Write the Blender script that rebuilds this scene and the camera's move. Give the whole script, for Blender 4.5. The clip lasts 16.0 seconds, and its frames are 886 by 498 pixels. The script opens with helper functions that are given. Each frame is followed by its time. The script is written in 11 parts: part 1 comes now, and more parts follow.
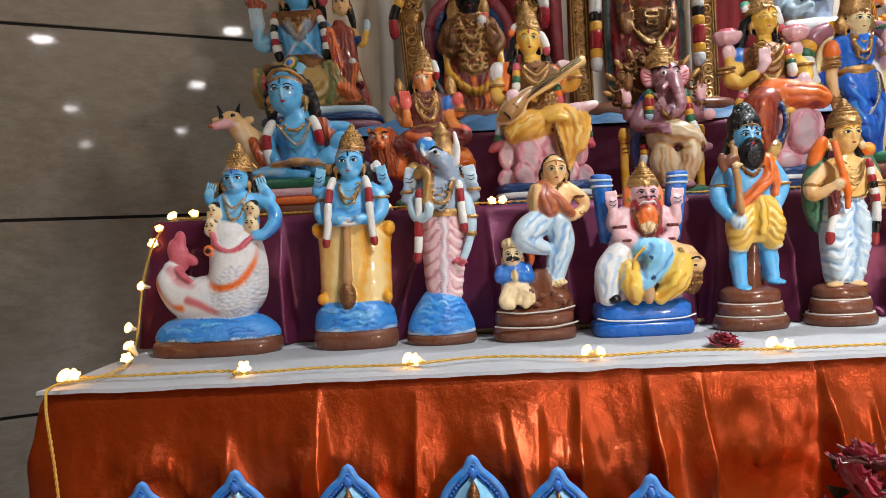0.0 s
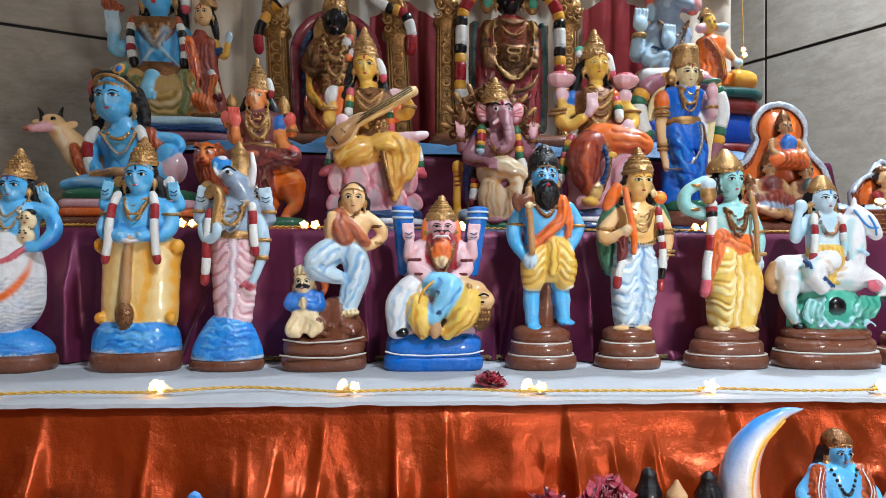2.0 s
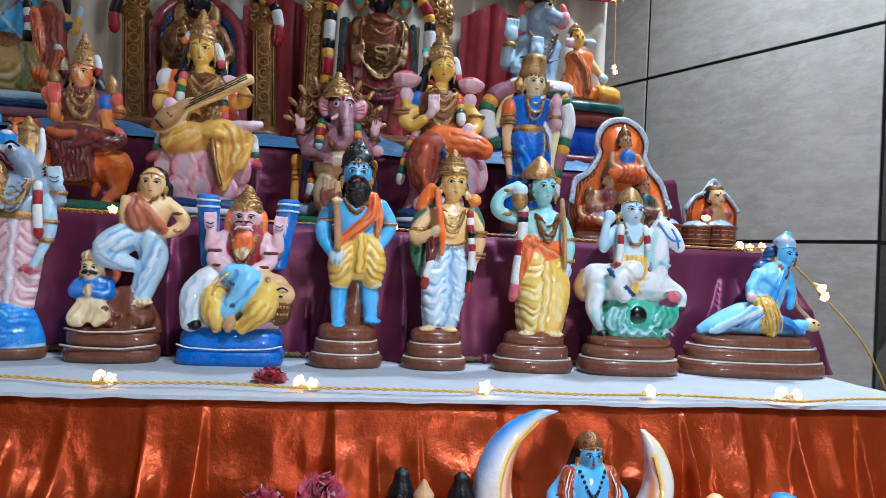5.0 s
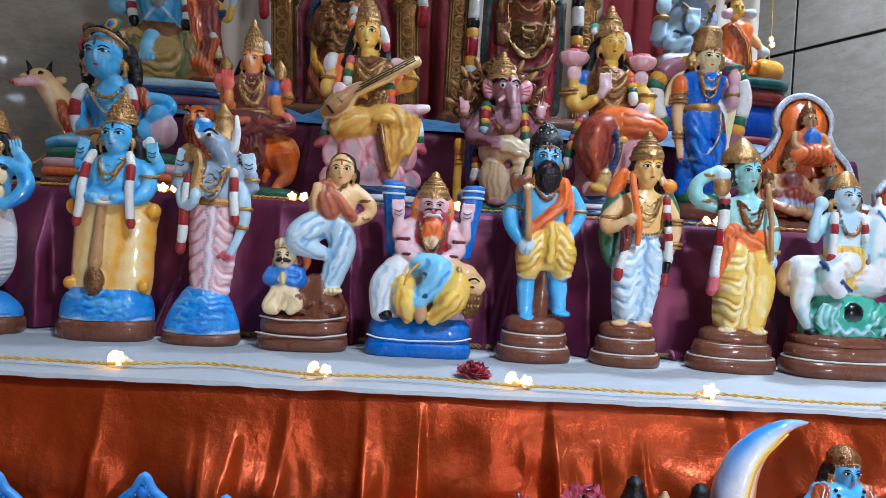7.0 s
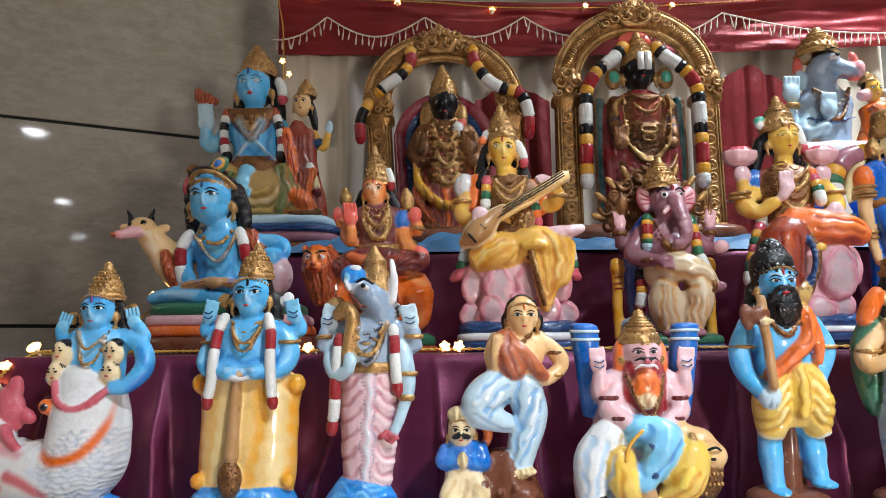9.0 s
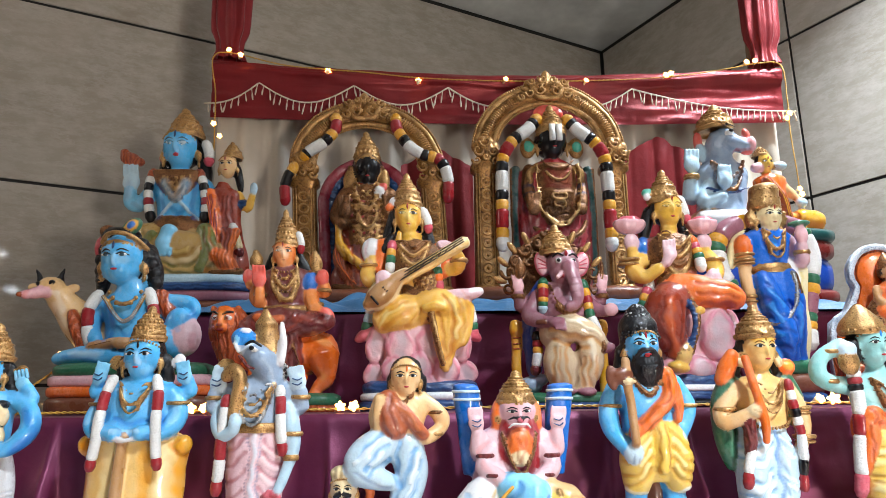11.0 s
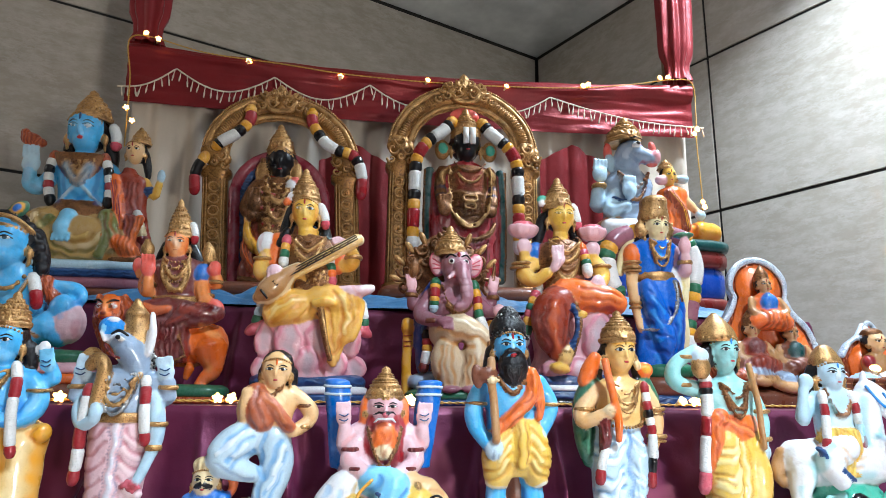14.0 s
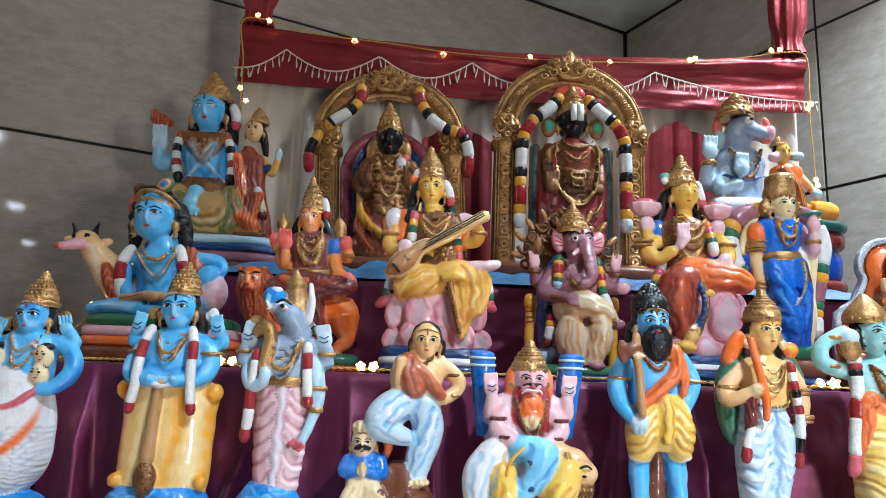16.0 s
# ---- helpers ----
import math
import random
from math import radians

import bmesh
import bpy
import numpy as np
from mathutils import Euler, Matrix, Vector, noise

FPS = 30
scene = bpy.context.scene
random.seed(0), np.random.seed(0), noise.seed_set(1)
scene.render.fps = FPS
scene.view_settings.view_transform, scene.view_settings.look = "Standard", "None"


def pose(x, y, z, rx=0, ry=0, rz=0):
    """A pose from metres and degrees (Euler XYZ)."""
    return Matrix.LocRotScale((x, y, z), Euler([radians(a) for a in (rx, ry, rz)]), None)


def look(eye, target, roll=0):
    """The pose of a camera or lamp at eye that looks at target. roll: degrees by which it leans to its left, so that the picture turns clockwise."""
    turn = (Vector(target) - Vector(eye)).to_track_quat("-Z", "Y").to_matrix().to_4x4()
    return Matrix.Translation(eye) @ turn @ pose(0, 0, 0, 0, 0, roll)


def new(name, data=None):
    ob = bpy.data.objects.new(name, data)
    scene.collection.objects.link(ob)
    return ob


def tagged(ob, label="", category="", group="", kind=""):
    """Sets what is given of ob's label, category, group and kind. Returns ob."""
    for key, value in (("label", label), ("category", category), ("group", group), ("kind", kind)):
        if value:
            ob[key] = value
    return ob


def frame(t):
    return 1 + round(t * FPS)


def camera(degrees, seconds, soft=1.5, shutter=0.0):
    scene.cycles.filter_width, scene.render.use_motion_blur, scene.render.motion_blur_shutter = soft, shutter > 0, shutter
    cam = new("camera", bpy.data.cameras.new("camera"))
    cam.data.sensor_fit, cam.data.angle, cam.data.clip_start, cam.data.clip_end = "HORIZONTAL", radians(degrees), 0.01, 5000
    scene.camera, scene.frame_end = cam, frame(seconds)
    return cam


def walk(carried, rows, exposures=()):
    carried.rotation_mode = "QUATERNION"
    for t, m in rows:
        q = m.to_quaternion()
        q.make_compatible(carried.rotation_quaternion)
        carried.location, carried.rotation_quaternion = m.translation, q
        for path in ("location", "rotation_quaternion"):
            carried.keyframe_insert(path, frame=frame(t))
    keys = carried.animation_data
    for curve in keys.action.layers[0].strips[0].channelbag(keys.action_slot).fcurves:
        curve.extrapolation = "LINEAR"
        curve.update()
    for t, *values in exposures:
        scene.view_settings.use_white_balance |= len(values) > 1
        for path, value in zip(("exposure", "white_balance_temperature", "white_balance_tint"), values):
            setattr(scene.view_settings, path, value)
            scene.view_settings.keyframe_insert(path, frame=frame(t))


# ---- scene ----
from mathutils.bvhtree import BVHTree

cam = camera(67.4, 16.0, soft=0.5)
METRES, EYE, TILT, LEAN, TURN = 1.275, 0.905, -1.0, 2.9, 1.3
ROWS = [
    (0.0, 0.0, 0.0, 0.0, 0.0, 0.0, -0.0),
    (0.5, 0.0237, 0.0014, 0.0075, -1.2, 0.12, -0.35),
    (1.0, 0.071, 0.0048, 0.0119, -2.68, 0.42, -1.56),
    (1.5, 0.121, 0.0056, 0.0123, -3.09, 0.78, -2.33),
    (2.0, 0.1724, 0.0056, 0.0152, -5.3, 1.86, -3.17),
    (2.5, 0.2137, 0.0029, 0.0202, -6.06, 1.98, -3.65),
    (3.0, 0.2702, -0.0006, 0.0221, -9.64, 3.27, -3.92),
    (3.5, 0.3078, 0.0008, 0.0245, -11.77, 3.59, -5.13),
    (6.0, 0.3145, -0.0075, 0.0121, -8.32, -0.55, -5.48),
    (6.5, 0.2753, 0.0095, 0.012, -4.56, -0.88, -5.25),
    (7.0, 0.2025, 0.0502, 0.0136, -4.2, 0.46, -6.24),
    (7.5, 0.1056, 0.0916, 0.0091, -1.42, 0.3, -6.6),
    (8.0, 0.0431, 0.1226, -0.0001, 2.26, 0.03, -5.69),
    (8.5, 0.0472, 0.184, 0.0244, -0.05, 4.05, -2.53),
    (9.0, 0.0603, 0.1971, 0.0564, -0.37, 9.12, -2.44),
    (9.5, 0.0766, 0.1837, 0.0595, -1.64, 13.19, -1.63),
    (12.0, 0.1509, 0.1563, 0.0604, -6.33, 14.26, -3.57),
    (12.5, 0.1647, 0.1531, 0.0631, -7.78, 14.06, -3.4),
    (13.0, 0.1858, 0.1474, 0.0619, -9.22, 13.63, -3.23),
    (13.5, 0.1976, 0.1365, 0.062, -9.17, 13.88, -3.35),
    (14.0, 0.1901, 0.1326, 0.0625, -9.27, 14.02, -3.28),
    (14.5, 0.1698, 0.1304, 0.0628, -7.56, 14.01, -3.45),
    (15.0, 0.148, 0.131, 0.0596, -5.74, 13.44, -4.0),
    (15.5, 0.1225, 0.127, 0.055, -4.28, 12.97, -4.94),
    (16.0, 0.1073, 0.1292, 0.0507, -4.07, 11.78, -5.05),
]
PATH = [(t, pose(0, 0, EYE, TILT, LEAN, TURN) @ pose(METRES * x, METRES * y, METRES * z, 90 + pitch, roll, yaw)) for t, x, y, z, yaw, pitch, roll in ROWS]
PATH += [(3.7, look((0.405, 0.016, 0.914), (0.770, 1.979, 1.044), 2.8)), (5.8, look((0.408, -0.001, 0.902), (0.687, 1.979, 0.850), 2.8)), (11.8, look((0.185, 0.202, 0.971), (0.333, 2.145, 1.418), 0.5))]
walk(cam, sorted(PATH, key=lambda row: row[0]),
     exposures=[(0.0, -0.22, 7150, 17), (1.0, -0.25, 6650, 13), (2.5, -0.33, 6300, 13), (3.5, -0.42, 6100, 12), (6.0, -0.58, 5550, 12), (7.5, -0.42, 6150, 15), (8.0, -0.36, 6720, 19), (9.0, -0.08, 6500, 12), (9.5, 0.03, 6500, 12), (12.0, 0.17, 6300, 13), (13.5, 0.05, 6030, 11), (15.0, 0.02, 5980, 9), (16.0, -0.07, 5930, 10)])

# ---- world, lights ----
TABLE_Z, STEP_Z, TOP_Z = 0.742, 0.955, 1.138
world = bpy.data.worlds.new("world")
scene.world = world
world.use_nodes = True
world.node_tree.nodes["Background"].inputs[0].default_value = (1.0, 0.93, 0.85, 1)
world.node_tree.nodes["Background"].inputs[1].default_value = 0.03

CEIL = 2.757


def area(name, place, target, size, watts, colour, spread=180):
    data = bpy.data.lights.new(name, "AREA")
    data.shape, data.size, data.energy, data.color = "DISK", size, watts, colour
    data.spread = radians(spread)
    ob = new(name, data)
    ob.matrix_world = look(place, target)
    return ob


COOL = (0.80, 0.92, 1.0)
DOWN = [(-0.04, -1.63), (1.17, -4.36), (2.38, -7.09), (1.05, -0.45), (1.76, -2.34), (3.04, -5.18), (1.50, 1.46)]
WATTS = [4, 4, 4, 66, 7, 4, 34]
for (x, y), watts in zip(DOWN, WATTS):
    area("downlight_lamp", (x, y, CEIL - 0.03), (x, y, 0), 0.16, watts, (0.80, 0.92, 1.0) if x == 1.50 else COOL, 125)
# the flood lamp that stands on the floor of the hall and lights the display from below
area("flood_lamp", (1.25, -1.20, 0.66), (-0.5, 2.4, 2.25), 0.30, 5.8, (1.0, 0.92, 0.80), 80)
# unseen warm fill added on the left to brighten the upper walls
area("side_fill", (-3.0, 0.60, 2.45), (1.2, 2.5, 2.4), 0.9, 6, (1.0, 0.91, 0.78), 150)

# ---- materials ----


def nodes_of(name):
    m = bpy.data.materials.new(name)
    m.use_nodes = True
    t = m.node_tree
    return m, t, t.nodes["Principled BSDF"]


def noise_node(t, scale, detail=4.0, rough=0.6, coord="Object", stretch=None):
    c = t.nodes.new("ShaderNodeTexCoord")
    n = t.nodes.new("ShaderNodeTexNoise")
    n.inputs["Scale"].default_value, n.inputs["Detail"].default_value, n.inputs["Roughness"].default_value = scale, detail, rough
    if stretch:
        mp = t.nodes.new("ShaderNodeMapping")
        mp.inputs["Scale"].default_value = stretch
        t.links.new(c.outputs[coord], mp.inputs[0])
        t.links.new(mp.outputs[0], n.inputs["Vector"])
    else:
        t.links.new(c.outputs[coord], n.inputs["Vector"])
    return n.outputs["Fac"]


def mixed(t, fac, a, b):
    n = t.nodes.new("ShaderNodeMix")
    n.data_type = "RGBA"
    for sock, v in ((n.inputs[6], a), (n.inputs[7], b)):
        if isinstance(v, (tuple, list)):
            sock.default_value = (*v[:3], 1)
        else:
            t.links.new(v, sock)
    t.links.new(fac, n.inputs[0])
    return n.outputs[2]


def ramp(t, fac, lo, hi):
    n = t.nodes.new("ShaderNodeMapRange")
    n.inputs[1].default_value, n.inputs[2].default_value = lo, hi
    t.links.new(fac, n.inputs[0])
    return n.outputs[0]


def fused(t, radius=0.0015):
    """Softened joints where the clay lumps of one figure run into one another."""
    n = t.nodes.new("ShaderNodeBevel")
    n.samples = 4
    n.inputs["Radius"].default_value = radius
    return n.outputs[0]


def bump(t, p, height, strength, dist=0.002, normal=None):
    b = t.nodes.new("ShaderNodeBump")
    if normal:
        t.links.new(normal, b.inputs["Normal"])
    b.inputs["Strength"].default_value, b.inputs["Distance"].default_value = strength, dist
    t.links.new(height, b.inputs["Height"])
    t.links.new(b.outputs[0], p.inputs["Normal"])


def scaled(c, k):
    return tuple(min(1.0, v * k) for v in c)


def add2(t, a, b, k):
    n = t.nodes.new("ShaderNodeMath")
    n.operation = "MULTIPLY_ADD"
    n.inputs[1].default_value = k
    t.links.new(b, n.inputs[0])
    t.links.new(a, n.inputs[2])
    return n.outputs[0]


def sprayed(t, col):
    """Lays the airbrushed second colour, painted highlights and shading included, kept on the mesh, over a paint."""
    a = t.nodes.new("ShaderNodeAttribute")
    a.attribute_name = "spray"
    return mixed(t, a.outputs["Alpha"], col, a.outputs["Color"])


COAT = {}


def paint(name, colour, rough=0.30, relief=0.35, chips=True, grain=190, coat=0.55, streaks=0.95, chip=0.715):
    """Glossy enamel brushed on clay: blotchy and streaked, with small chips of bare plaster."""
    m, t, p = nodes_of(name)
    COAT[name] = (colour, chips and relief == 0.35 and coat == 0.55)
    big = ramp(t, noise_node(t, 24, 3, 0.5), 0.32, 0.68)
    lum = 0.25 * colour[0] + 0.6 * colour[1] + 0.15 * colour[2]
    pale = tuple(v + (1 - v) * min(0.34, 0.42 * lum) for v in colour)
    col = mixed(t, big, tuple(v * (0.74 + 0.22 * v / max(colour)) for v in colour), pale)
    streak = ramp(t, noise_node(t, 150, 5, 0.65, stretch=(1, 1, 0.7)), 0.38, 0.66)
    col = mixed(t, streak, scaled(colour, streaks), col)
    speck = ramp(t, noise_node(t, 420, 4, 0.7), 0.52, 0.70)
    col = mixed(t, speck, col, scaled(colour, 0.74))
    col = sprayed(t, col)
    if chips:
        ch = ramp(t, noise_node(t, 95, 5, 0.7), chip, chip + 0.02)
        col = mixed(t, ch, col, (0.60, 0.52, 0.43))
    t.links.new(col, p.inputs["Base Color"])
    r = t.nodes.new("ShaderNodeMapRange")
    r.inputs[3].default_value, r.inputs[4].default_value = rough - 0.08, rough + 0.18
    t.links.new(big, r.inputs[0])
    t.links.new(r.outputs[0], p.inputs["Roughness"])
    p.inputs["Specular IOR Level"].default_value = 0.32
    p.inputs["Coat Weight"].default_value, p.inputs["Coat Roughness"].default_value = coat * 0.8, 0.07
    bump(t, p, add2(t, noise_node(t, 48, 3), noise_node(t, grain, 5), 0.3), relief, 0.0026, fused(t))
    return m


def tinted(t, col, mode, other, fac=1.0):
    n = t.nodes.new("ShaderNodeMix")
    n.data_type, n.blend_type = "RGBA", mode
    n.inputs[0].default_value = fac
    t.links.new(col, n.inputs[6])
    n.inputs[7].default_value = (*other, 1)
    return n.outputs[2]


def enamel():
    """The enamel of the fused clay bodies: its colour is laid on the mesh, soft where two paints meet."""
    m, t, p = nodes_of("clay_enamel")
    a = t.nodes.new("ShaderNodeAttribute")
    a.attribute_name = "coat"
    base = a.outputs["Color"]
    big = ramp(t, noise_node(t, 26, 3, 0.5), 0.34, 0.66)
    col = mixed(t, big, tinted(t, base, "MULTIPLY", (0.86, 0.82, 0.82)), tinted(t, base, "MIX", (1, 1, 1), 0.10))
    streak = ramp(t, noise_node(t, 130, 5, 0.65, stretch=(1, 1, 0.6)), 0.40, 0.68)
    col = mixed(t, streak, col, base)
    speck = ramp(t, noise_node(t, 420, 4, 0.7), 0.56, 0.74)
    col = mixed(t, speck, col, tinted(t, base, "MULTIPLY", (0.80, 0.76, 0.76)))
    col = sprayed(t, col)
    ch = ramp(t, noise_node(t, 95, 5, 0.7), 0.722, 0.736)
    col = mixed(t, ch, col, (0.60, 0.52, 0.43))
    t.links.new(col, p.inputs["Base Color"])
    r = t.nodes.new("ShaderNodeMapRange")
    r.inputs[3].default_value, r.inputs[4].default_value = 0.22, 0.42
    t.links.new(big, r.inputs[0])
    t.links.new(r.outputs[0], p.inputs["Roughness"])
    p.inputs["Specular IOR Level"].default_value = 0.34
    p.inputs["Coat Weight"].default_value, p.inputs["Coat Roughness"].default_value = 0.5, 0.06
    bump(t, p, add2(t, noise_node(t, 60, 3), noise_node(t, 240, 5), 0.35), 0.32, 0.0024)
    return m


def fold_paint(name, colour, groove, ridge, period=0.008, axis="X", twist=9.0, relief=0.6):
    """Modelled cloth in clay: fold shading put into the colour, with darker grooves and paler ridges."""
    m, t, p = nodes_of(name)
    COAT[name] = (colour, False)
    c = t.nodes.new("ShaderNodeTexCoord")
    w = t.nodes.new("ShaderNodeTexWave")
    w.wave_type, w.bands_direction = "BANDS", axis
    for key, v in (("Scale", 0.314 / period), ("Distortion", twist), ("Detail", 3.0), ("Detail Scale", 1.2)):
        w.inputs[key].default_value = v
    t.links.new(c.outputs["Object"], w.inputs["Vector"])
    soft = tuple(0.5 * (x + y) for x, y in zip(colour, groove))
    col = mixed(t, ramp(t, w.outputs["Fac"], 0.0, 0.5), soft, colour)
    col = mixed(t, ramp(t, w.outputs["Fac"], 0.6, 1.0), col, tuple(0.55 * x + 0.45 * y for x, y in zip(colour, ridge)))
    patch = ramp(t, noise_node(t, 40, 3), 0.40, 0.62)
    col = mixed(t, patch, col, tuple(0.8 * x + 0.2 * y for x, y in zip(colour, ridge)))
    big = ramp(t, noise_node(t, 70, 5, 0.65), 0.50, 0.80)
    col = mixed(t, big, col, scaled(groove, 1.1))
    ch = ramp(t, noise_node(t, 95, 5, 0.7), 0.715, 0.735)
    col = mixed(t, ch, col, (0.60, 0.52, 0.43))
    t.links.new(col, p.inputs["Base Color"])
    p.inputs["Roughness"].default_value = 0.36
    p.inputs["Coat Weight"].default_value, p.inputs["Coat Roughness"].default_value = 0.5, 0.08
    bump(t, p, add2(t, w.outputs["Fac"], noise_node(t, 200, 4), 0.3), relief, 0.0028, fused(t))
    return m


def gilt(name, colour, dark, scale=330, relief=0.8, hollow=0.5, metal=0.48):
    """Gold paint over modelled ornament, coloured darker brown between the knobs."""
    m, t, p = nodes_of(name)
    COAT[name] = (colour, False)
    c = t.nodes.new("ShaderNodeTexCoord")
    v = t.nodes.new("ShaderNodeTexVoronoi")
    v.inputs["Scale"].default_value = scale
    t.links.new(c.outputs["Object"], v.inputs["Vector"])
    k = ramp(t, v.outputs["Distance"], hollow, 0.95)
    col = mixed(t, k, colour, dark)
    col = sprayed(t, mixed(t, ramp(t, noise_node(t, 50, 4), 0.46, 0.80), col, dark))
    t.links.new(col, p.inputs["Base Color"])
    p.inputs["Metallic"].default_value, p.inputs["Roughness"].default_value = metal, 0.34
    inv = t.nodes.new("ShaderNodeMath")
    inv.operation = "SUBTRACT"
    inv.inputs[0].default_value = 1.0
    t.links.new(v.outputs["Distance"], inv.inputs[1])
    bump(t, p, inv.outputs[0], relief * 0.55, 0.002, fused(t, 0.001))
    return m


def fabric(name, colour, rough, sheen, weave=900, wrinkle=0.25, vary=0.2, spec=0.5, crease=14, metal=0.0):
    m, t, p = nodes_of(name)
    big = ramp(t, noise_node(t, 7, 4), 0.3, 0.7)
    col = mixed(t, big, scaled(colour, 1 - vary), scaled(colour, 1 + vary))
    t.links.new(col, p.inputs["Base Color"])
    p.inputs["Roughness"].default_value, p.inputs["Specular IOR Level"].default_value = rough, spec
    p.inputs["Metallic"].default_value = metal
    p.inputs["Sheen Weight"].default_value, p.inputs["Sheen Roughness"].default_value = sheen, 0.35
    a = t.nodes.new("ShaderNodeMath")
    a.operation = "MULTIPLY_ADD"
    a.inputs[1].default_value = 0.06
    t.links.new(noise_node(t, weave, 2), a.inputs[0])
    t.links.new(noise_node(t, crease, 5, 0.55), a.inputs[2])
    bump(t, p, a.outputs[0], wrinkle, 0.03)
    return m


def glow(name, colour, power):
    m, t, p = nodes_of(name)
    p.inputs["Base Color"].default_value = (*colour, 1)
    p.inputs["Emission Color"].default_value = (*colour, 1)
    p.inputs["Emission Strength"].default_value = power
    return m


def plain(name, colour, rough=0.5, metal=0.0, grain=60, relief=0.15):
    m, t, p = nodes_of(name)
    col = mixed(t, ramp(t, noise_node(t, grain, 4), 0.3, 0.7), scaled(colour, 0.8), scaled(colour, 1.15))
    t.links.new(col, p.inputs["Base Color"])
    p.inputs["Roughness"].default_value, p.inputs["Metallic"].default_value = rough, metal
    bump(t, p, noise_node(t, grain * 4, 4), relief, 0.001)
    return m


def tile_material():
    """Large polished beige-grey wall tile with a clouded stone pattern."""
    m, t, p = nodes_of("polished_tile")
    a = ramp(t, noise_node(t, 2.2, 6, 0.62), 0.3, 0.72)
    col = mixed(t, a, (0.38, 0.332, 0.268), (0.50, 0.452, 0.382))
    b = ramp(t, noise_node(t, 12, 6, 0.7, stretch=(1, 1, 2.2)), 0.42, 0.72)
    col = mixed(t, b, col, (0.56, 0.52, 0.46))
    c = ramp(t, noise_node(t, 6, 8, 0.75, stretch=(1, 1, 2.6)), 0.52, 0.57)
    d = ramp(t, noise_node(t, 6, 8, 0.75, stretch=(1, 1, 2.6)), 0.57, 0.62)
    vein = t.nodes.new("ShaderNodeMath")
    vein.operation = "SUBTRACT"
    t.links.new(c, vein.inputs[0])
    t.links.new(d, vein.inputs[1])
    half = t.nodes.new("ShaderNodeMath")
    half.operation = "MULTIPLY"
    half.inputs[1].default_value = 0.35
    t.links.new(vein.outputs[0], half.inputs[0])
    col = mixed(t, half.outputs[0], col, (0.62, 0.58, 0.53))
    t.links.new(col, p.inputs["Base Color"])
    p.inputs["Roughness"].default_value = 0.045
    p.inputs["Specular IOR Level"].default_value = 0.5
    bump(t, p, noise_node(t, 9, 3), 0.012, 0.004)
    return m


TILE = tile_material()
JOINT = plain("joint_black", (0.012, 0.011, 0.010), 0.7)
PLASTER = plain("ceiling_plaster", (0.74, 0.74, 0.72), 0.75, grain=5)
FLOOR = plain("floor_stone", (0.42, 0.39, 0.35), 0.25, grain=3)
WOOD = plain("step_wood", (0.22, 0.14, 0.08), 0.55)
WHITE_CLOTH = fabric("white_cotton", (0.44, 0.455, 0.48), 0.85, 0.1, wrinkle=0.34, vary=0.07, crease=13)
ORANGE = fabric("orange_satin", (0.44, 0.056, 0.007), 0.30, 0.0, wrinkle=0.20, vary=0.15, spec=0.5, crease=30, metal=0.6)
PURPLE = fabric("purple_satin", (0.15, 0.020, 0.062), 0.40, 0.15, wrinkle=0.13, vary=0.2, metal=0.42)
MAROON = fabric("maroon_satin", (0.24, 0.016, 0.020), 0.38, 0.2, wrinkle=0.2, vary=0.2, metal=0.35)
CREAM = fabric("cream_satin", (0.60, 0.525, 0.43), 0.33, 0.3, wrinkle=0.12, vary=0.08)
BLUE_CLOTH = fabric("blue_cloth", (0.045, 0.16, 0.32), 0.5, 0.2, wrinkle=0.3, vary=0.25)
BULB = glow("bulb_glow", (1.0, 0.50, 0.13), 9)
BULB_CAP = plain("bulb_cap", (0.8, 0.66, 0.42), 0.35)
WIRE = plain("yellow_wire", (0.62, 0.36, 0.06), 0.45)
DOWN_GLOW = glow("downlight_glow", (0.9, 0.96, 1.0), 55)
RIM = plain("lamp_rim", (0.75, 0.75, 0.75), 0.4)
TASSEL = plain("tassel_cord", (0.70, 0.62, 0.50), 0.7)

# ---- mesh helpers ----


class Shape:
    """Collects solids of several paints and makes one mesh of them."""

    def __init__(self):
        self.v, self.f, self.m, self.mats, self.tint = [], [], [], [], {}

    def add(self, verts, faces, mat):
        o = len(self.v)
        self.v.extend([tuple(map(float, p)) for p in verts])
        if not isinstance(mat, (list, tuple)):
            mat = [mat] * len(faces)
        for q, k in zip(faces, mat):
            if k not in self.mats:
                self.mats.append(k)
            self.f.append([i + o for i in q])
            self.m.append(self.mats.index(k))

    def mesh(self, name, smooth=True):
        me = bpy.data.meshes.new(name)
        me.from_pydata(self.v, [], self.f)
        for k in self.mats:
            me.materials.append(k)
        me.polygons.foreach_set("material_index", self.m)
        me.polygons.foreach_set("use_smooth", [smooth] * len(self.f))
        spray = me.attributes.new("spray", "FLOAT_COLOR", "POINT")
        data = np.zeros((len(self.v), 4), np.float32)
        if isinstance(self.tint, dict):
            for i, c in self.tint.items():
                data[i] = c
        else:
            data[:] = self.tint
            coat = me.attributes.new("coat", "FLOAT_COLOR", "POINT")
            coat.data.foreach_set("color", np.ascontiguousarray(self.coat, np.float32).ravel())
        spray.data.foreach_set("color", data.ravel())
        me.validate()
        me.update()
        return me

    def thing(self, name, m=Matrix(), parent=None, smooth=True):
        ob = new(name, self.mesh(name, smooth))
        if parent:
            ob.parent = parent
        ob.matrix_basis = m
        return ob


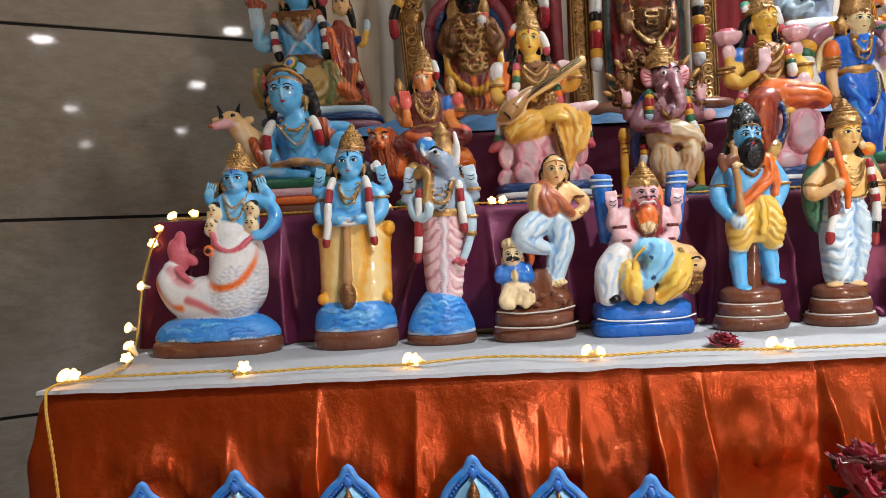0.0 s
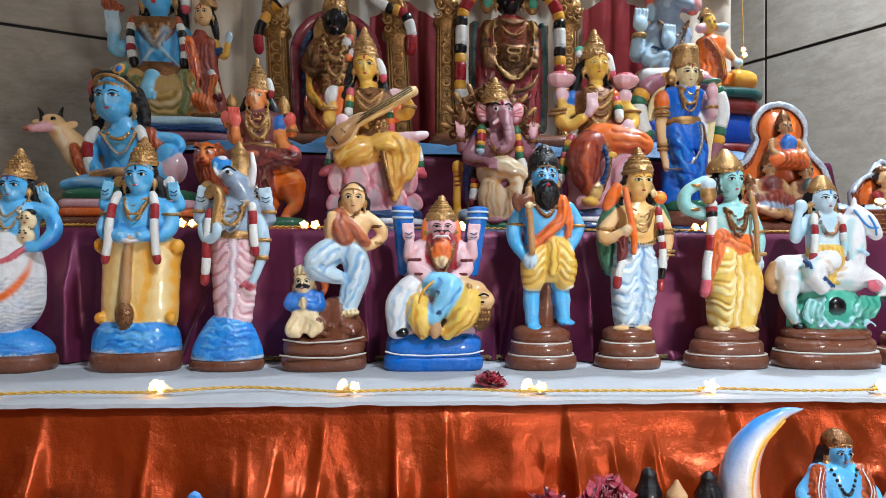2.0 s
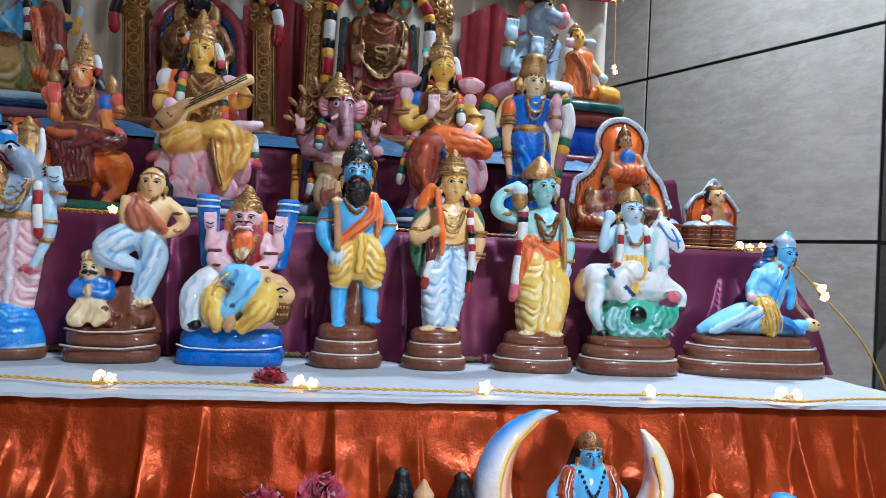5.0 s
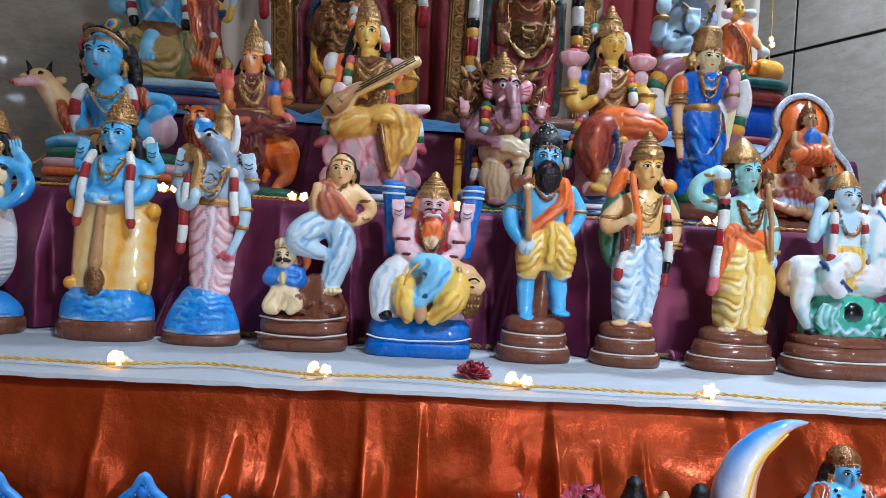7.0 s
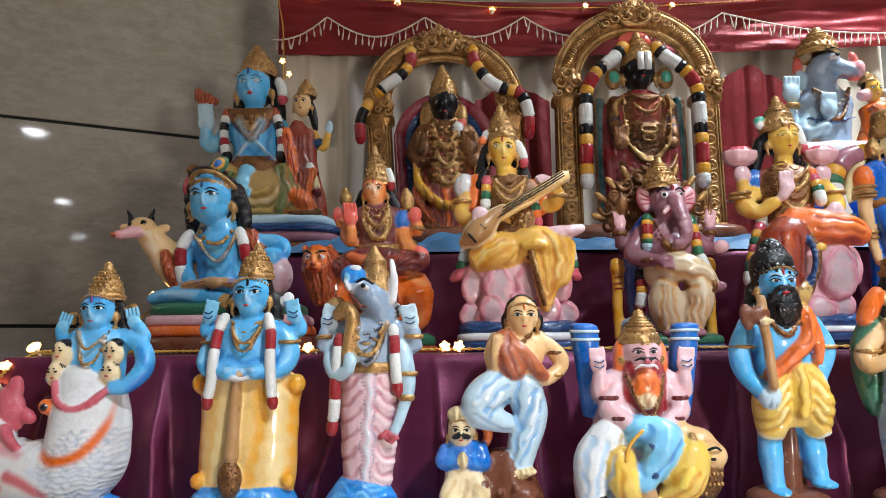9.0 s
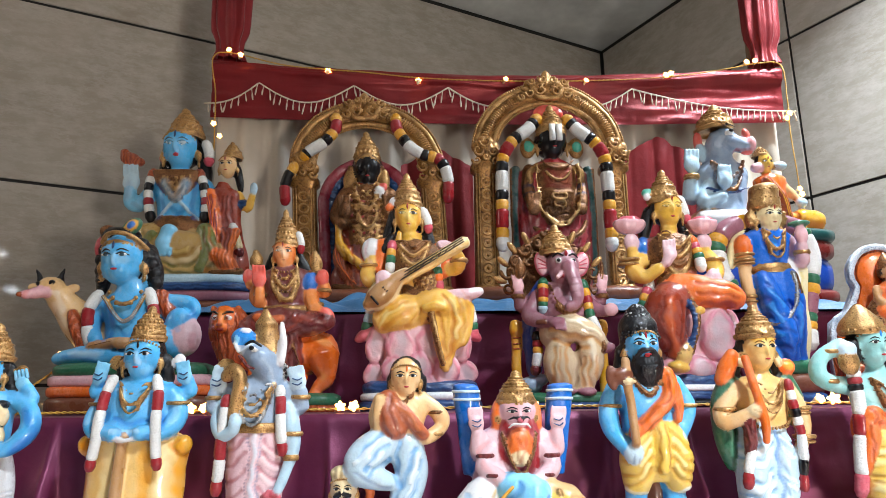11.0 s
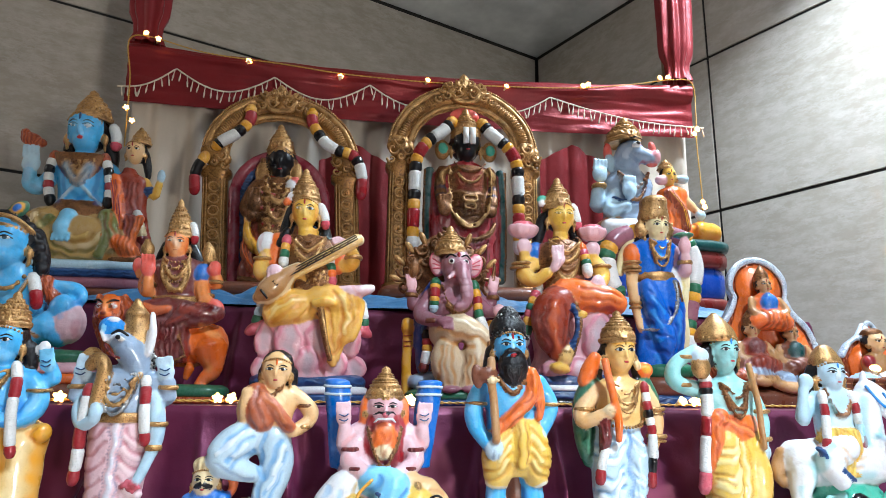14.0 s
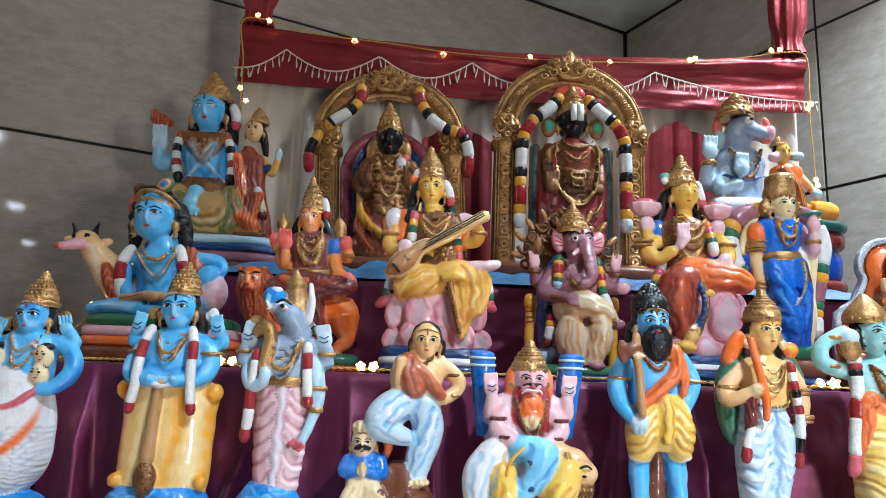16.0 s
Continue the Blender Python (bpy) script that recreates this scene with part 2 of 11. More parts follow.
def grid_faces(nu, nv, wrap_u=False, o=0):
    """nu columns by nv rows, index = row * nu + column."""
    out = []
    for j in range(nv - 1):
        for i in range(nu if wrap_u else nu - 1):
            k = (i + 1) % nu
            out.append([o + j * nu + i, o + j * nu + k, o + (j + 1) * nu + k, o + (j + 1) * nu + i])
    return out


def sheet(fn, nu, nv):
    """Vertices and faces of fn(u, v) over the unit square."""
    vs = [fn(i / (nu - 1), j / (nv - 1)) for j in range(nv) for i in range(nu)]
    return vs, grid_faces(nu, nv)


def box(x0, x1, y0, y1, z0, z1, bevel=0.0):
    bm = bmesh.new()
    bmesh.ops.create_cube(bm, size=1)
    for v in bm.verts:
        v.co = ((x0 + x1) / 2 + v.co.x * (x1 - x0), (y0 + y1) / 2 + v.co.y * (y1 - y0), (z0 + z1) / 2 + v.co.z * (z1 - z0))
    if bevel:
        bmesh.ops.bevel(bm, geom=bm.edges[:], offset=bevel, segments=2, affect="EDGES")
    vs = [tuple(v.co) for v in bm.verts]
    bm.verts.index_update()
    fs = [[v.index for v in f.verts] for f in bm.faces]
    bm.free()
    return vs, fs


def box_thing(name, dims, mat, bevel=0.0, m=Matrix(), parent=None):
    s = Shape()
    s.add(*box(*dims, bevel), mat)
    return s.thing(name, m, parent, smooth=False)


def frames_along(pts):
    p = np.array(pts, float)
    t = np.gradient(p, axis=0)
    t /= np.linalg.norm(t, axis=1)[:, None] + 1e-12
    ref = np.array((0, 0, 1.0)) if abs(t[0][2]) < 0.9 else np.array((1.0, 0, 0))
    a = np.cross(t[0], ref)
    a /= np.linalg.norm(a)
    us, vs = [], []
    for k in range(len(p)):
        a = a - t[k] * (a @ t[k])
        a /= np.linalg.norm(a) + 1e-12
        us.append(a)
        vs.append(np.cross(t[k], a))
    return p, t, np.array(us), np.array(vs)


def tube(pts, radii, n=10, caps=True):
    """A round rod along pts with a radius at each, with rounded ends."""
    p, t, us, vs = frames_along(pts)
    r = np.array(radii, float) if hasattr(radii, "__len__") else np.full(len(p), float(radii))
    rings, rr = list(range(len(p))), list(r)
    P, U, V, Rr = list(p), list(us), list(vs), list(r)
    if caps:
        P = [p[0] - t[0] * r[0] * 0.75, p[0] - t[0] * r[0] * 0.5, *P, p[-1] + t[-1] * r[-1] * 0.5, p[-1] + t[-1] * r[-1] * 0.75]
        U, V = [us[0], us[0], *U, us[-1], us[-1]], [vs[0], vs[0], *V, vs[-1], vs[-1]]
        Rr = [r[0] * 0.35, r[0] * 0.8, *Rr, r[-1] * 0.8, r[-1] * 0.35]
    out = []
    for c, u, v, q in zip(P, U, V, Rr):
        for k in range(n):
            a = 2 * math.pi * k / n
            out.append(c + q * (math.cos(a) * u + math.sin(a) * v))
    fs = grid_faces(n, len(P), True)
    fs.append(list(range(n))[::-1])
    fs.append([(len(P) - 1) * n + k for k in range(n)])
    return out, fs


def smooth_path(pts, n):
    """Catmull-Rom through the points, n places."""
    p = np.array(pts, float)
    if len(p) < 3:
        return [p[0] + (p[-1] - p[0]) * k / (n - 1) for k in range(n)]
    q = np.vstack([2 * p[0] - p[1], p, 2 * p[-1] - p[-2]])
    out = []
    for k in range(n):
        s = k / (n - 1) * (len(p) - 1)
        i = min(int(s), len(p) - 2)
        u = s - i
        a, b, c, d = q[i], q[i + 1], q[i + 2], q[i + 3]
        out.append(0.5 * (2 * b + (c - a) * u + (2 * a - 5 * b + 4 * c - d) * u * u + (3 * b - a - 3 * c + d) * u ** 3))
    return out


def part(name, shape, parent, label="", m=Matrix(), smooth=True):
    ob = shape.thing(name, m, parent, smooth)
    return tagged(ob, label) if label else ob


def empty(name, m=Matrix()):
    ob = new(name)
    ob.empty_display_size = 0.05
    ob.matrix_basis = m
    return ob

# ---- the hall ----
AZ = radians(25.2)
DL, DN = Vector((math.cos(AZ), math.sin(AZ), 0)), Vector((math.sin(AZ), -math.cos(AZ), 0))
CORNER = Vector((1.169, 3.336, 0))
JOINTS = [0.0, 0.395, 1.030, 1.666, 2.296, CEIL]
GAP = 0.011


def wall(name, start, way, length, uprights, inward, over=0.12):
    """A tiled wall: a dark backing and large polished tiles with open black joints."""
    side = Vector((0, 0, 1)).cross(way).normalized()
    if side.dot(inward) < 0:
        side = -side
    m = Matrix(((way.x, side.x, 0, start.x), (way.y, side.y, 0, start.y), (0, 0, 1, 0), (0, 0, 0, 1)))
    back = Shape()
    back.add(*box(-over, length + over, -0.15, -0.006, 0, CEIL + 0.05), JOINT)
    ob = tagged(back.thing(name, m, smooth=False), "wall of large polished beige-grey tiles with black joints", "wall", kind="structure")
    cuts = [0.0, *uprights, length]
    for i in range(len(cuts) - 1):
        for j in range(len(JOINTS) - 1):
            x0, x1 = cuts[i] + (GAP / 2 if i else 0.012), cuts[i + 1] - (GAP / 2 if i < len(cuts) - 2 else 0)
            z1 = JOINTS[j + 1] - (GAP / 2 if j < len(JOINTS) - 2 else 0.022)
            s = Shape()
            s.add(*box(x0, x1, -0.012, 0, JOINTS[j] + GAP / 2, z1, 0.0012), TILE)
            s.thing("wall_tile", parent=ob, smooth=False)
    return ob


LEFT_END, RIGHT_END = CORNER - DL * 9.0, CORNER + DN * 1.845
NOOK = RIGHT_END + DL * 1.5
FAR_A, FAR_B = NOOK + DN * 11.0, LEFT_END + DN * 12.845
wall("wall_left", CORNER, -DL, 9.0, [3.05, 6.05], DN)
wall("wall_right", CORNER, DN, 1.845, [1.011], -DL, 0.0)
wall("wall_return", RIGHT_END + DL * 0.014, DL, 1.486, [], DN, 0.0)
wall("wall_hall_right", NOOK, DN, 11.0, [2.4, 4.8, 7.2, 9.6], -DL)
wall("wall_hall_left", LEFT_END, DN, 12.845, [2.4, 4.8, 7.2, 9.6, 12.0], DL)
wall("wall_hall_end", FAR_B, DL, (FAR_A - FAR_B).length, [2.4, 4.8, 7.2], -DN)
for name, z0, z1, mat in (("floor", -0.1, 0.0, FLOOR), ("ceiling", CEIL, CEIL + 0.1, PLASTER)):
    m = Matrix(((DN.x, DL.x, 0, CORNER.x), (DN.y, DL.y, 0, CORNER.y), (0, 0, 1, 0), (0, 0, 0, 1)))
    s = Shape()
    s.add(*box(-0.3, 13.4, -9.3, 2.0, z0, z1), mat)
    tagged(s.thing(name, m, smooth=False), name + " of the hall", name, kind="structure")

for x, y in DOWN:
    d = empty("ceiling_downlight", Matrix.Translation((x, y, CEIL)))
    tagged(d, "round white ceiling downlight, switched on", "downlight", "ceiling downlights")
    s = Shape()
    ring = [((0.105 if k % 2 else 0.085) * math.cos(a), (0.105 if k % 2 else 0.085) * math.sin(a), -0.012) for a in [2 * math.pi * i / 24 for i in range(24)] for k in (0, 1)]
    s.add(ring, [[2 * i, 2 * i + 1, (2 * i + 3) % 48, (2 * i + 2) % 48] for i in range(24)], RIM)
    part("rim", s, d)
    s = Shape()
    s.add([(0.085 * math.cos(2 * math.pi * i / 24), 0.085 * math.sin(2 * math.pi * i / 24), -0.010) for i in range(24)], [list(range(24))], DOWN_GLOW)
    part("diffuser", s, d)

# ---- the stepped display ----
X0, X1 = -0.522, 1.272
Y_FRONT = 0.800


def nz(x, y=0.0, z=0.0):
    return noise.noise(Vector((x, y, z)))


def draped_block(name, x0, x1, y0, y1, ztop, zbot, mat, amp, flare, label, seed, spacing=0.075, top=True, fine=250, left=0.1, broad=1.0, crumple=0.0):
    """A cloth over a block: a flat top and a skirt that falls in pinched tucks along the left, front and right."""
    s = Shape()
    w, d = x1 - x0, y1 - y0
    total = w + 2 * d
    nu, nv = int(total * fine), 56
    rnd = random.Random(int(seed * 10))
    tucks, at = [], 0.0
    while at < total:
        at += spacing * rnd.uniform(0.45, 1.6)
        # place, slant, width at the top and its growth, height, which side is steep, where it begins
        tucks.append((at, rnd.choice((0.10, 0.16, 0.42)) * rnd.uniform(-1, 1), broad * rnd.uniform(0.010, 0.025), broad * rnd.uniform(0.03, 0.12), rnd.uniform(0.5, 1.3), rnd.choice((-1, 1)), rnd.choice((0.0, 0.0, 0.0, 0.05, 0.12, 0.2))))
    height = ztop - zbot

    def skirt(u, v):
        a = u * total
        if a < d:
            px, py, ox, oy = x0, y1 - a, -1.0, 0.0
        elif a < d + w:
            px, py, ox, oy = x0 + a - d, y0, 0.0, -1.0
        else:
            px, py, ox, oy = x1, y0 + a - d - w, 1.0, 0.0
        for c, sx in ((d, -1.0), (d + w, 1.0)):
            k = (a - c) / 0.04
            if abs(k) < 1:
                th = (k + 1) / 2 * math.pi / 2
                if sx < 0:
                    ox, oy = -math.cos(th), -math.sin(th)
                else:
                    ox, oy = math.sin(th), -math.cos(th)
        fall = v * height
        ease = min(1.0, fall / 0.10)
        g = 0.55 + 0.7 * nz(a * 0.55 / spacing + seed, 1.5 * fall, seed) + 0.35 * nz(a * 1.3 / spacing, 3.2 * fall, seed + 4)
        g += 0.10 * nz(a * 22 + 14 * fall, 30 * fall, 9.0) + 0.06 * nz(a * 60, 22 * fall, 3.0)
        if crumple:
            g += crumple * ease * ((1 - 2 * abs(nz(a * 6 + 5 * fall, 5 * fall - 2 * a, seed + 7))) ** 3 + 0.6 * (1 - 2 * abs(nz(a * 13 - 9 * fall, 10 * fall + 3 * a, seed + 2))) ** 3)
        for at, slant, w0, w1, h, way, start in tucks:
            if fall <= start:
                continue
            k = way * (a - at - slant * (fall - start)) / (w0 + w1 * min(1.0, 2.2 * (fall - start)))
            if -1 < k <= 0:
                g += h * (1 + k) ** 2 * min(1.0, 0.35 + 6 * (fall - start))
            elif 0 < k < 0.28:
                g += h * (1 - k / 0.28) ** 1.4 * min(1.0, 0.35 + 6 * (fall - start))
        out = 0.004 + amp * max(0.0, g) * (0.12 + 0.88 * ease) + flare * (fall / height) ** 1.3 * (max(ox, 0) + left * max(-ox, 0) + 0.12)
        z = ztop - fall
        if fall < 0.012:
            out -= 0.004 * (1 - fall / 0.012) ** 2
        return (px + ox * out, py + oy * out, z)
    s.add(*sheet(skirt, nu, nv), mat)
    if top:
        n = int(w * 40)
        s.add(*sheet(lambda u, v: (x0 + u * w, y0 + v * d, ztop + 0.0012 * abs(nz(u * 14, v * 6, seed)) * min(1, 10 * v)), n, 18), mat)
    return tagged(s.thing(name), label, "cloth")


def step_block(name, x0, x1, y0, y1, z0, z1):
    ob = box_thing(name, (x0, x1, y0, y1, z0, z1), WOOD, 0.004)
    return tagged(ob, "plain wooden display step hidden under its cloth", "display step", "display steps")


LOW_Z, LOW_Y = 0.525, 0.34
step_block("display_step", X0 + 0.012, X1 - 0.012, Y_FRONT + 0.015, 2.02, 0.0, TABLE_Z - 0.004)
step_block("display_step", -0.505, 1.225, 1.135, 2.02, TABLE_Z - 0.004, STEP_Z - 0.004)
step_block("display_step", -0.425, 1.225, 1.53, 2.02, STEP_Z - 0.004, TOP_Z - 0.004)
step_block("display_step", X0 - 0.05, X1 + 0.1, LOW_Y + 0.01, Y_FRONT - 0.09, 0.0, LOW_Z - 0.004)
draped_block("orange_skirt", X0 + 0.006, X1 - 0.006, Y_FRONT + 0.006, 1.95, TABLE_Z - 0.005, 0.02, ORANGE, 0.026, 0.05,
             "glossy orange satin skirt hanging in pinched tucks from the display", 3.1, 0.070, False, 420, 0.6, 1.5, 0.60)
draped_block("purple_step_cloth", -0.512, 1.232, 1.122, 2.0, STEP_Z, TABLE_Z + 0.002, PURPLE, 0.026, 0.075,
             "dark purple satin cloth draped over the middle step", 8.4, 0.07, left=0.05)
draped_block("purple_step_cloth", -0.43, 1.236, 1.512, 2.0, TOP_Z, STEP_Z + 0.002, PURPLE, 0.016, 0.02,
             "dark purple satin cloth draped over the top step", 5.7, 0.09, left=0.1)
draped_block("orange_step_cloth", X0 - 0.06, X1 + 0.11, LOW_Y, Y_FRONT - 0.075, LOW_Z, 0.02, ORANGE, 0.012, 0.02,
             "orange satin cloth over the lowest step", 1.7, 0.10)


def table_cloth():
    s = Shape()
    w, d = X1 - X0, 1.14 - Y_FRONT

    def top(u, v):
        x = X0 + u * w
        y = Y_FRONT - 0.006 + 0.002 * nz(x * 4, 0, 2) + v * (d + 0.002)
        z = TABLE_Z + 0.002 * nz(x * 9, y * 9, 3) + 0.0008 * nz(x * 40, y * 40, 1)
        return (x, y, z)
    s.add(*sheet(top, 180, 40), WHITE_CLOTH)

    def lip(u, v):
        x, y, z = top(u, 0)
        return (x, y - 0.0015 * v, z - 0.003 * v - 0.0015 * v * (1 + nz(x * 30, 5, 1)))
    s.add(*sheet(lip, 180, 4), WHITE_CLOTH)

    def lip_left(u, v):
        x, y, z = top(0, u)
        return (x - 0.0015 * v, y, z - 0.008 * v)
    s.add(*sheet(lip_left, 40, 4), WHITE_CLOTH)

    def lip_right(u, v):
        x, y, z = top(1, u)
        return (x + 0.0015 * v, y, z - 0.008 * v)
    s.add(*sheet(lip_right, 40, 4), WHITE_CLOTH)
    return tagged(s.thing("white_table_cloth"), "thin white cotton cloth spread over the front step", "cloth")


table_cloth()

# ---- backdrop: cream curtain, maroon valance and gathered side drapes ----
BX0, BX1, BY = -0.392, 1.245, 1.955


def pleated(name, x0, x1, z0, z1, y, mat, label, freq, amp, seed, category="curtain"):
    s = Shape()
    n = int((x1 - x0) * 260)

    def fn(u, v):
        x = x0 + u * (x1 - x0)
        ph = x * freq + 0.9 * nz(x * 4, v * 0.8, seed)
        f = (0.5 + 0.5 * math.cos(ph)) ** 1.6 + 0.3 * nz(x * 30, v * 2, seed + 2)
        return (x + 0.004 * nz(x * 6, v * 3, seed), y - amp * f, z1 + (z0 - z1) * v)
    s.add(*sheet(fn, n, 14), mat)
    return tagged(s.thing(name), label, category)


pleated("cream_backdrop", BX0 + 0.01, BX1 - 0.005, TOP_Z - 0.01, 1.82, BY + 0.035, CREAM, "cream satin curtain hanging in soft pleats behind the top step", 62, 0.022, 2.0)


def pointed_panel(xc, w, ztop):
    """A maroon panel with a pointed top that hangs before the cream curtain."""
    s = Shape()

    def fn(u, v):
        x = xc + (u - 0.5) * w
        zt = ztop - 0.055 * abs(u - 0.5) * 2 + 0.004 * nz(u * 9, 0, xc)
        return (x, BY + 0.004 - 0.010 * abs(math.cos(u * 11 + 1.4 * nz(u * 4, v, 3))), zt + (TOP_Z - zt) * v)
    s.add(*sheet(fn, 40, 14), MAROON)
    tagged(s.thing("maroon_panel"), "maroon satin panel with a pointed top", "cloth panel", "maroon panels")


pointed_panel(0.235, 0.20, 1.66)
pointed_panel(0.865, 0.20, 1.70)


def valance():
    v = empty("valance", Matrix.Translation((BX0, BY, 1.90)))
    tagged(v, "maroon satin valance with a cream tasselled cord in swags", "valance")
    s = Shape()

    def fn(u, q):
        x = BX0 + u * (BX1 - BX0)
        zt = 1.912 - 0.035 * math.sin(math.pi * u) + 0.003 * nz(x * 12, 0, 3)
        zb = 1.742 - 0.014 * math.sin(math.pi * u)
        # gathers that run along the upper rolled band
        roll = 0.018 * math.exp(-((q - 0.16) / 0.13) ** 2) * (1 + 0.6 * nz(x * 5, q * 24, 2))
        return (x - BX0, -0.012 - roll - 0.006 * nz(x * 8, q * 9, 5), zt + (zb - zt) * q - 1.90)
    s.add(*sheet(fn, 260, 30), MAROON)
    part("maroon_band", s, v)
    # cord: swags between peaks
    peaks = [BX0 + 0.135 + 0.262 * k for k in range(5)]
    ends = [BX0 - 0.01, *peaks, BX1 + 0.02]

    def cord_z(x):
        for a, b in zip(ends[:-1], ends[1:]):
            if a <= x <= b:
                hi_a, hi_b = (1.772 if a == ends[0] else 1.838), (1.765 if b == ends[-1] else 1.838)
                u = (x - a) / (b - a)
                sag = 0.055 * (math.sin(math.pi * u) if a != ends[0] and b != ends[-1] else 0.35 * math.sin(math.pi * u))
                return hi_a + (hi_b - hi_a) * u - sag - 0.012 * math.sin(math.pi * (x - BX0) / (BX1 - BX0))
        return 1.78
    xs = np.linspace(ends[0], ends[-1], 240)
    s = Shape()
    s.add(*tube([(x - BX0, -0.036, cord_z(x) - 1.90) for x in xs], 0.0022, 6), TASSEL)
    part("cord", s, v, "cream cord")
    t = Shape()
    t.add(*tube([(0, 0, 0), (0, 0, -0.012), (0, 0, -0.020), (0, 0, -0.030)], [0.0012, 0.0012, 0.0028, 0.0018], 5), TASSEL)
    me = t.mesh("tassel")
    rnd = random.Random(4)
    for x in np.arange(ends[0] + 0.01, ends[-1], 0.0165):
        ob = new("tassel", me)
        ob.parent = v
        ob.matrix_basis = Matrix.LocRotScale((x - BX0, -0.037, cord_z(x) - 1.90), Euler((0, rnd.uniform(-0.25, 0.25), 0)), Vector((1, 1, rnd.uniform(0.85, 1.2))))


valance()


def side_drape(xc, z0, label):
    """A gathered length of maroon satin round a pole, tied at its foot."""
    d = empty("side_drape", Matrix.Translation((xc, BY - 0.005, z0)))
    tagged(d, label, "drape", "side drapes")
    s = Shape()
    n, rows = 72, 30
    vs = []
    for j in range(rows):
        v = j / (rows - 1)
        r = 0.046 + 0.006 * math.sin(v * 5) - 0.016 * math.exp(-((v - 0.05) / 0.035) ** 2)
        for i in range(n):
            a = 2 * math.pi * i / n
            f = 1 + 0.16 * math.cos(9 * a + 2.5 * nz(v * 1.5, xc * 9, 1)) + 0.08 * nz(i * 0.5, v * 3, xc)
            vs.append((r * f * math.cos(a), 0.7 * r * f * math.sin(a), v * (CEIL - z0)))
    s.add(vs, grid_faces(n, rows, True), MAROON)
    part("gathered_cloth", s, d)
    s = Shape()
    s.add(*tube([(0, 0.075, -z0 + TOP_Z), (0, 0.075, CEIL - z0)], 0.012, 10), WOOD)
    part("pole", s, d)


side_drape(-0.352, 1.915, "maroon satin drape gathered round a pole, above the valance's lamp")
side_drape(1.212, 1.925, "maroon satin drape gathered round a pole, tied at its foot")


# crumpled blue cloth under the idols of the top step
def blue_cloth():
    s = Shape()

    def fn(u, v):
        x, y = -0.30 + u * 1.42, 1.506 + v * 0.33
        h = abs(nz(x * 5, y * 24, 1)) * 0.050 + abs(nz(x * 12, y * 60, 6)) * 0.022
        edge = min(1, 8 * v, 8 * (1 - v) + 0.2, 12 * u, 12 * (1 - u))
        return (x, y + 0.014 * nz(x * 7, 0, 5), TOP_Z + 0.004 + (0.016 + h) * edge)
    s.add(*sheet(fn, 240, 60), BLUE_CLOTH)
    tagged(s.thing("blue_cloth"), "crumpled teal-blue cloth spread on the top step", "cloth")


blue_cloth()

# ---- painted clay figures: each one a single mesh of rounded clay shapes in several paints ----


def C(r, g, b):
    return tuple((v / 255 / 12.92) if v < 10.3 else ((v / 255 + 0.055) / 1.055) ** 2.4 for v in (r, g, b))


BLUE = paint("paint_sky_blue", C(80, 184, 242))
BLUE2 = paint("paint_soft_blue", C(128, 206, 244))
SEA = paint("paint_sea_blue", C(40, 144, 224), relief=1.1, grain=120)
NICHE = paint("paint_niche_blue", C(30, 134, 216))
ROYAL = paint("paint_royal_blue", C(0, 110, 204))
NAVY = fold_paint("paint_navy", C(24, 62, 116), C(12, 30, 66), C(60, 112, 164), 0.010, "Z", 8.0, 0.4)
SARI = paint("paint_sari_blue", C(0, 108, 216), relief=0.6)
TEALP = paint("paint_teal", C(158, 220, 218))
JADE = paint("paint_jade", C(70, 178, 150))
GREEN = paint("paint_green", C(42, 108, 76))
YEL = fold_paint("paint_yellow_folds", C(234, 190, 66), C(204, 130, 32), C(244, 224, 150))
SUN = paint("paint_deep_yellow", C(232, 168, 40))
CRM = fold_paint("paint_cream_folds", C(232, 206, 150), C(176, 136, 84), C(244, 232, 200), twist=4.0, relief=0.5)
IVORY = paint("paint_ivory", C(240, 216, 168))
PEACH = paint("paint_peach", C(236, 192, 132))
FLESH = paint("paint_gold_skin", C(242, 192, 76))
ORG = paint("paint_orange", C(242, 114, 26))
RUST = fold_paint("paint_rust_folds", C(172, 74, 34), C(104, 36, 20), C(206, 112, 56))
WHT = paint("paint_white", C(234, 235, 236))
PALE = paint("paint_pale_blue", C(186, 218, 234))
GRAY = paint("paint_blue_grey", C(150, 172, 196))
PINK = paint("paint_pink", C(232, 178, 184))
ROSE = paint("paint_rose", C(214, 92, 108))
MAUVE = paint("paint_mauve", C(156, 100, 114))
CORAL = paint("paint_coral", C(240, 100, 84))
RED = paint("paint_red", C(160, 34, 42))
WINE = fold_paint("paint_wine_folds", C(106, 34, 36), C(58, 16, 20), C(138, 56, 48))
BRN = paint("paint_brown", C(118, 68, 46), streaks=1.0, coat=0.6, relief=0.5, chip=0.672)
TAN = paint("paint_tan", C(186, 138, 84))
BLK = paint("paint_black", C(20, 19, 22), chips=False, relief=1.3, grain=300, coat=0.35)
INK = paint("paint_ink", C(14, 12, 16), chips=False, relief=0.05)
EYE_W = paint("paint_eye_white", C(236, 236, 230), chips=False, relief=0.05)
LIP = paint("paint_lip", C(190, 44, 52), chips=False, relief=0.05)
GOLD = gilt("gilt_paint", C(200, 156, 98), C(104, 68, 38), 620, 0.45, 0.58, 0.55)
OLDGOLD = gilt("gilt_old", C(142, 96, 56), C(66, 38, 22), 420, 0.7, 0.52)
CARVED = gilt("gilt_carved", C(166, 120, 62), C(84, 52, 26), 230, 0.5, 0.55)
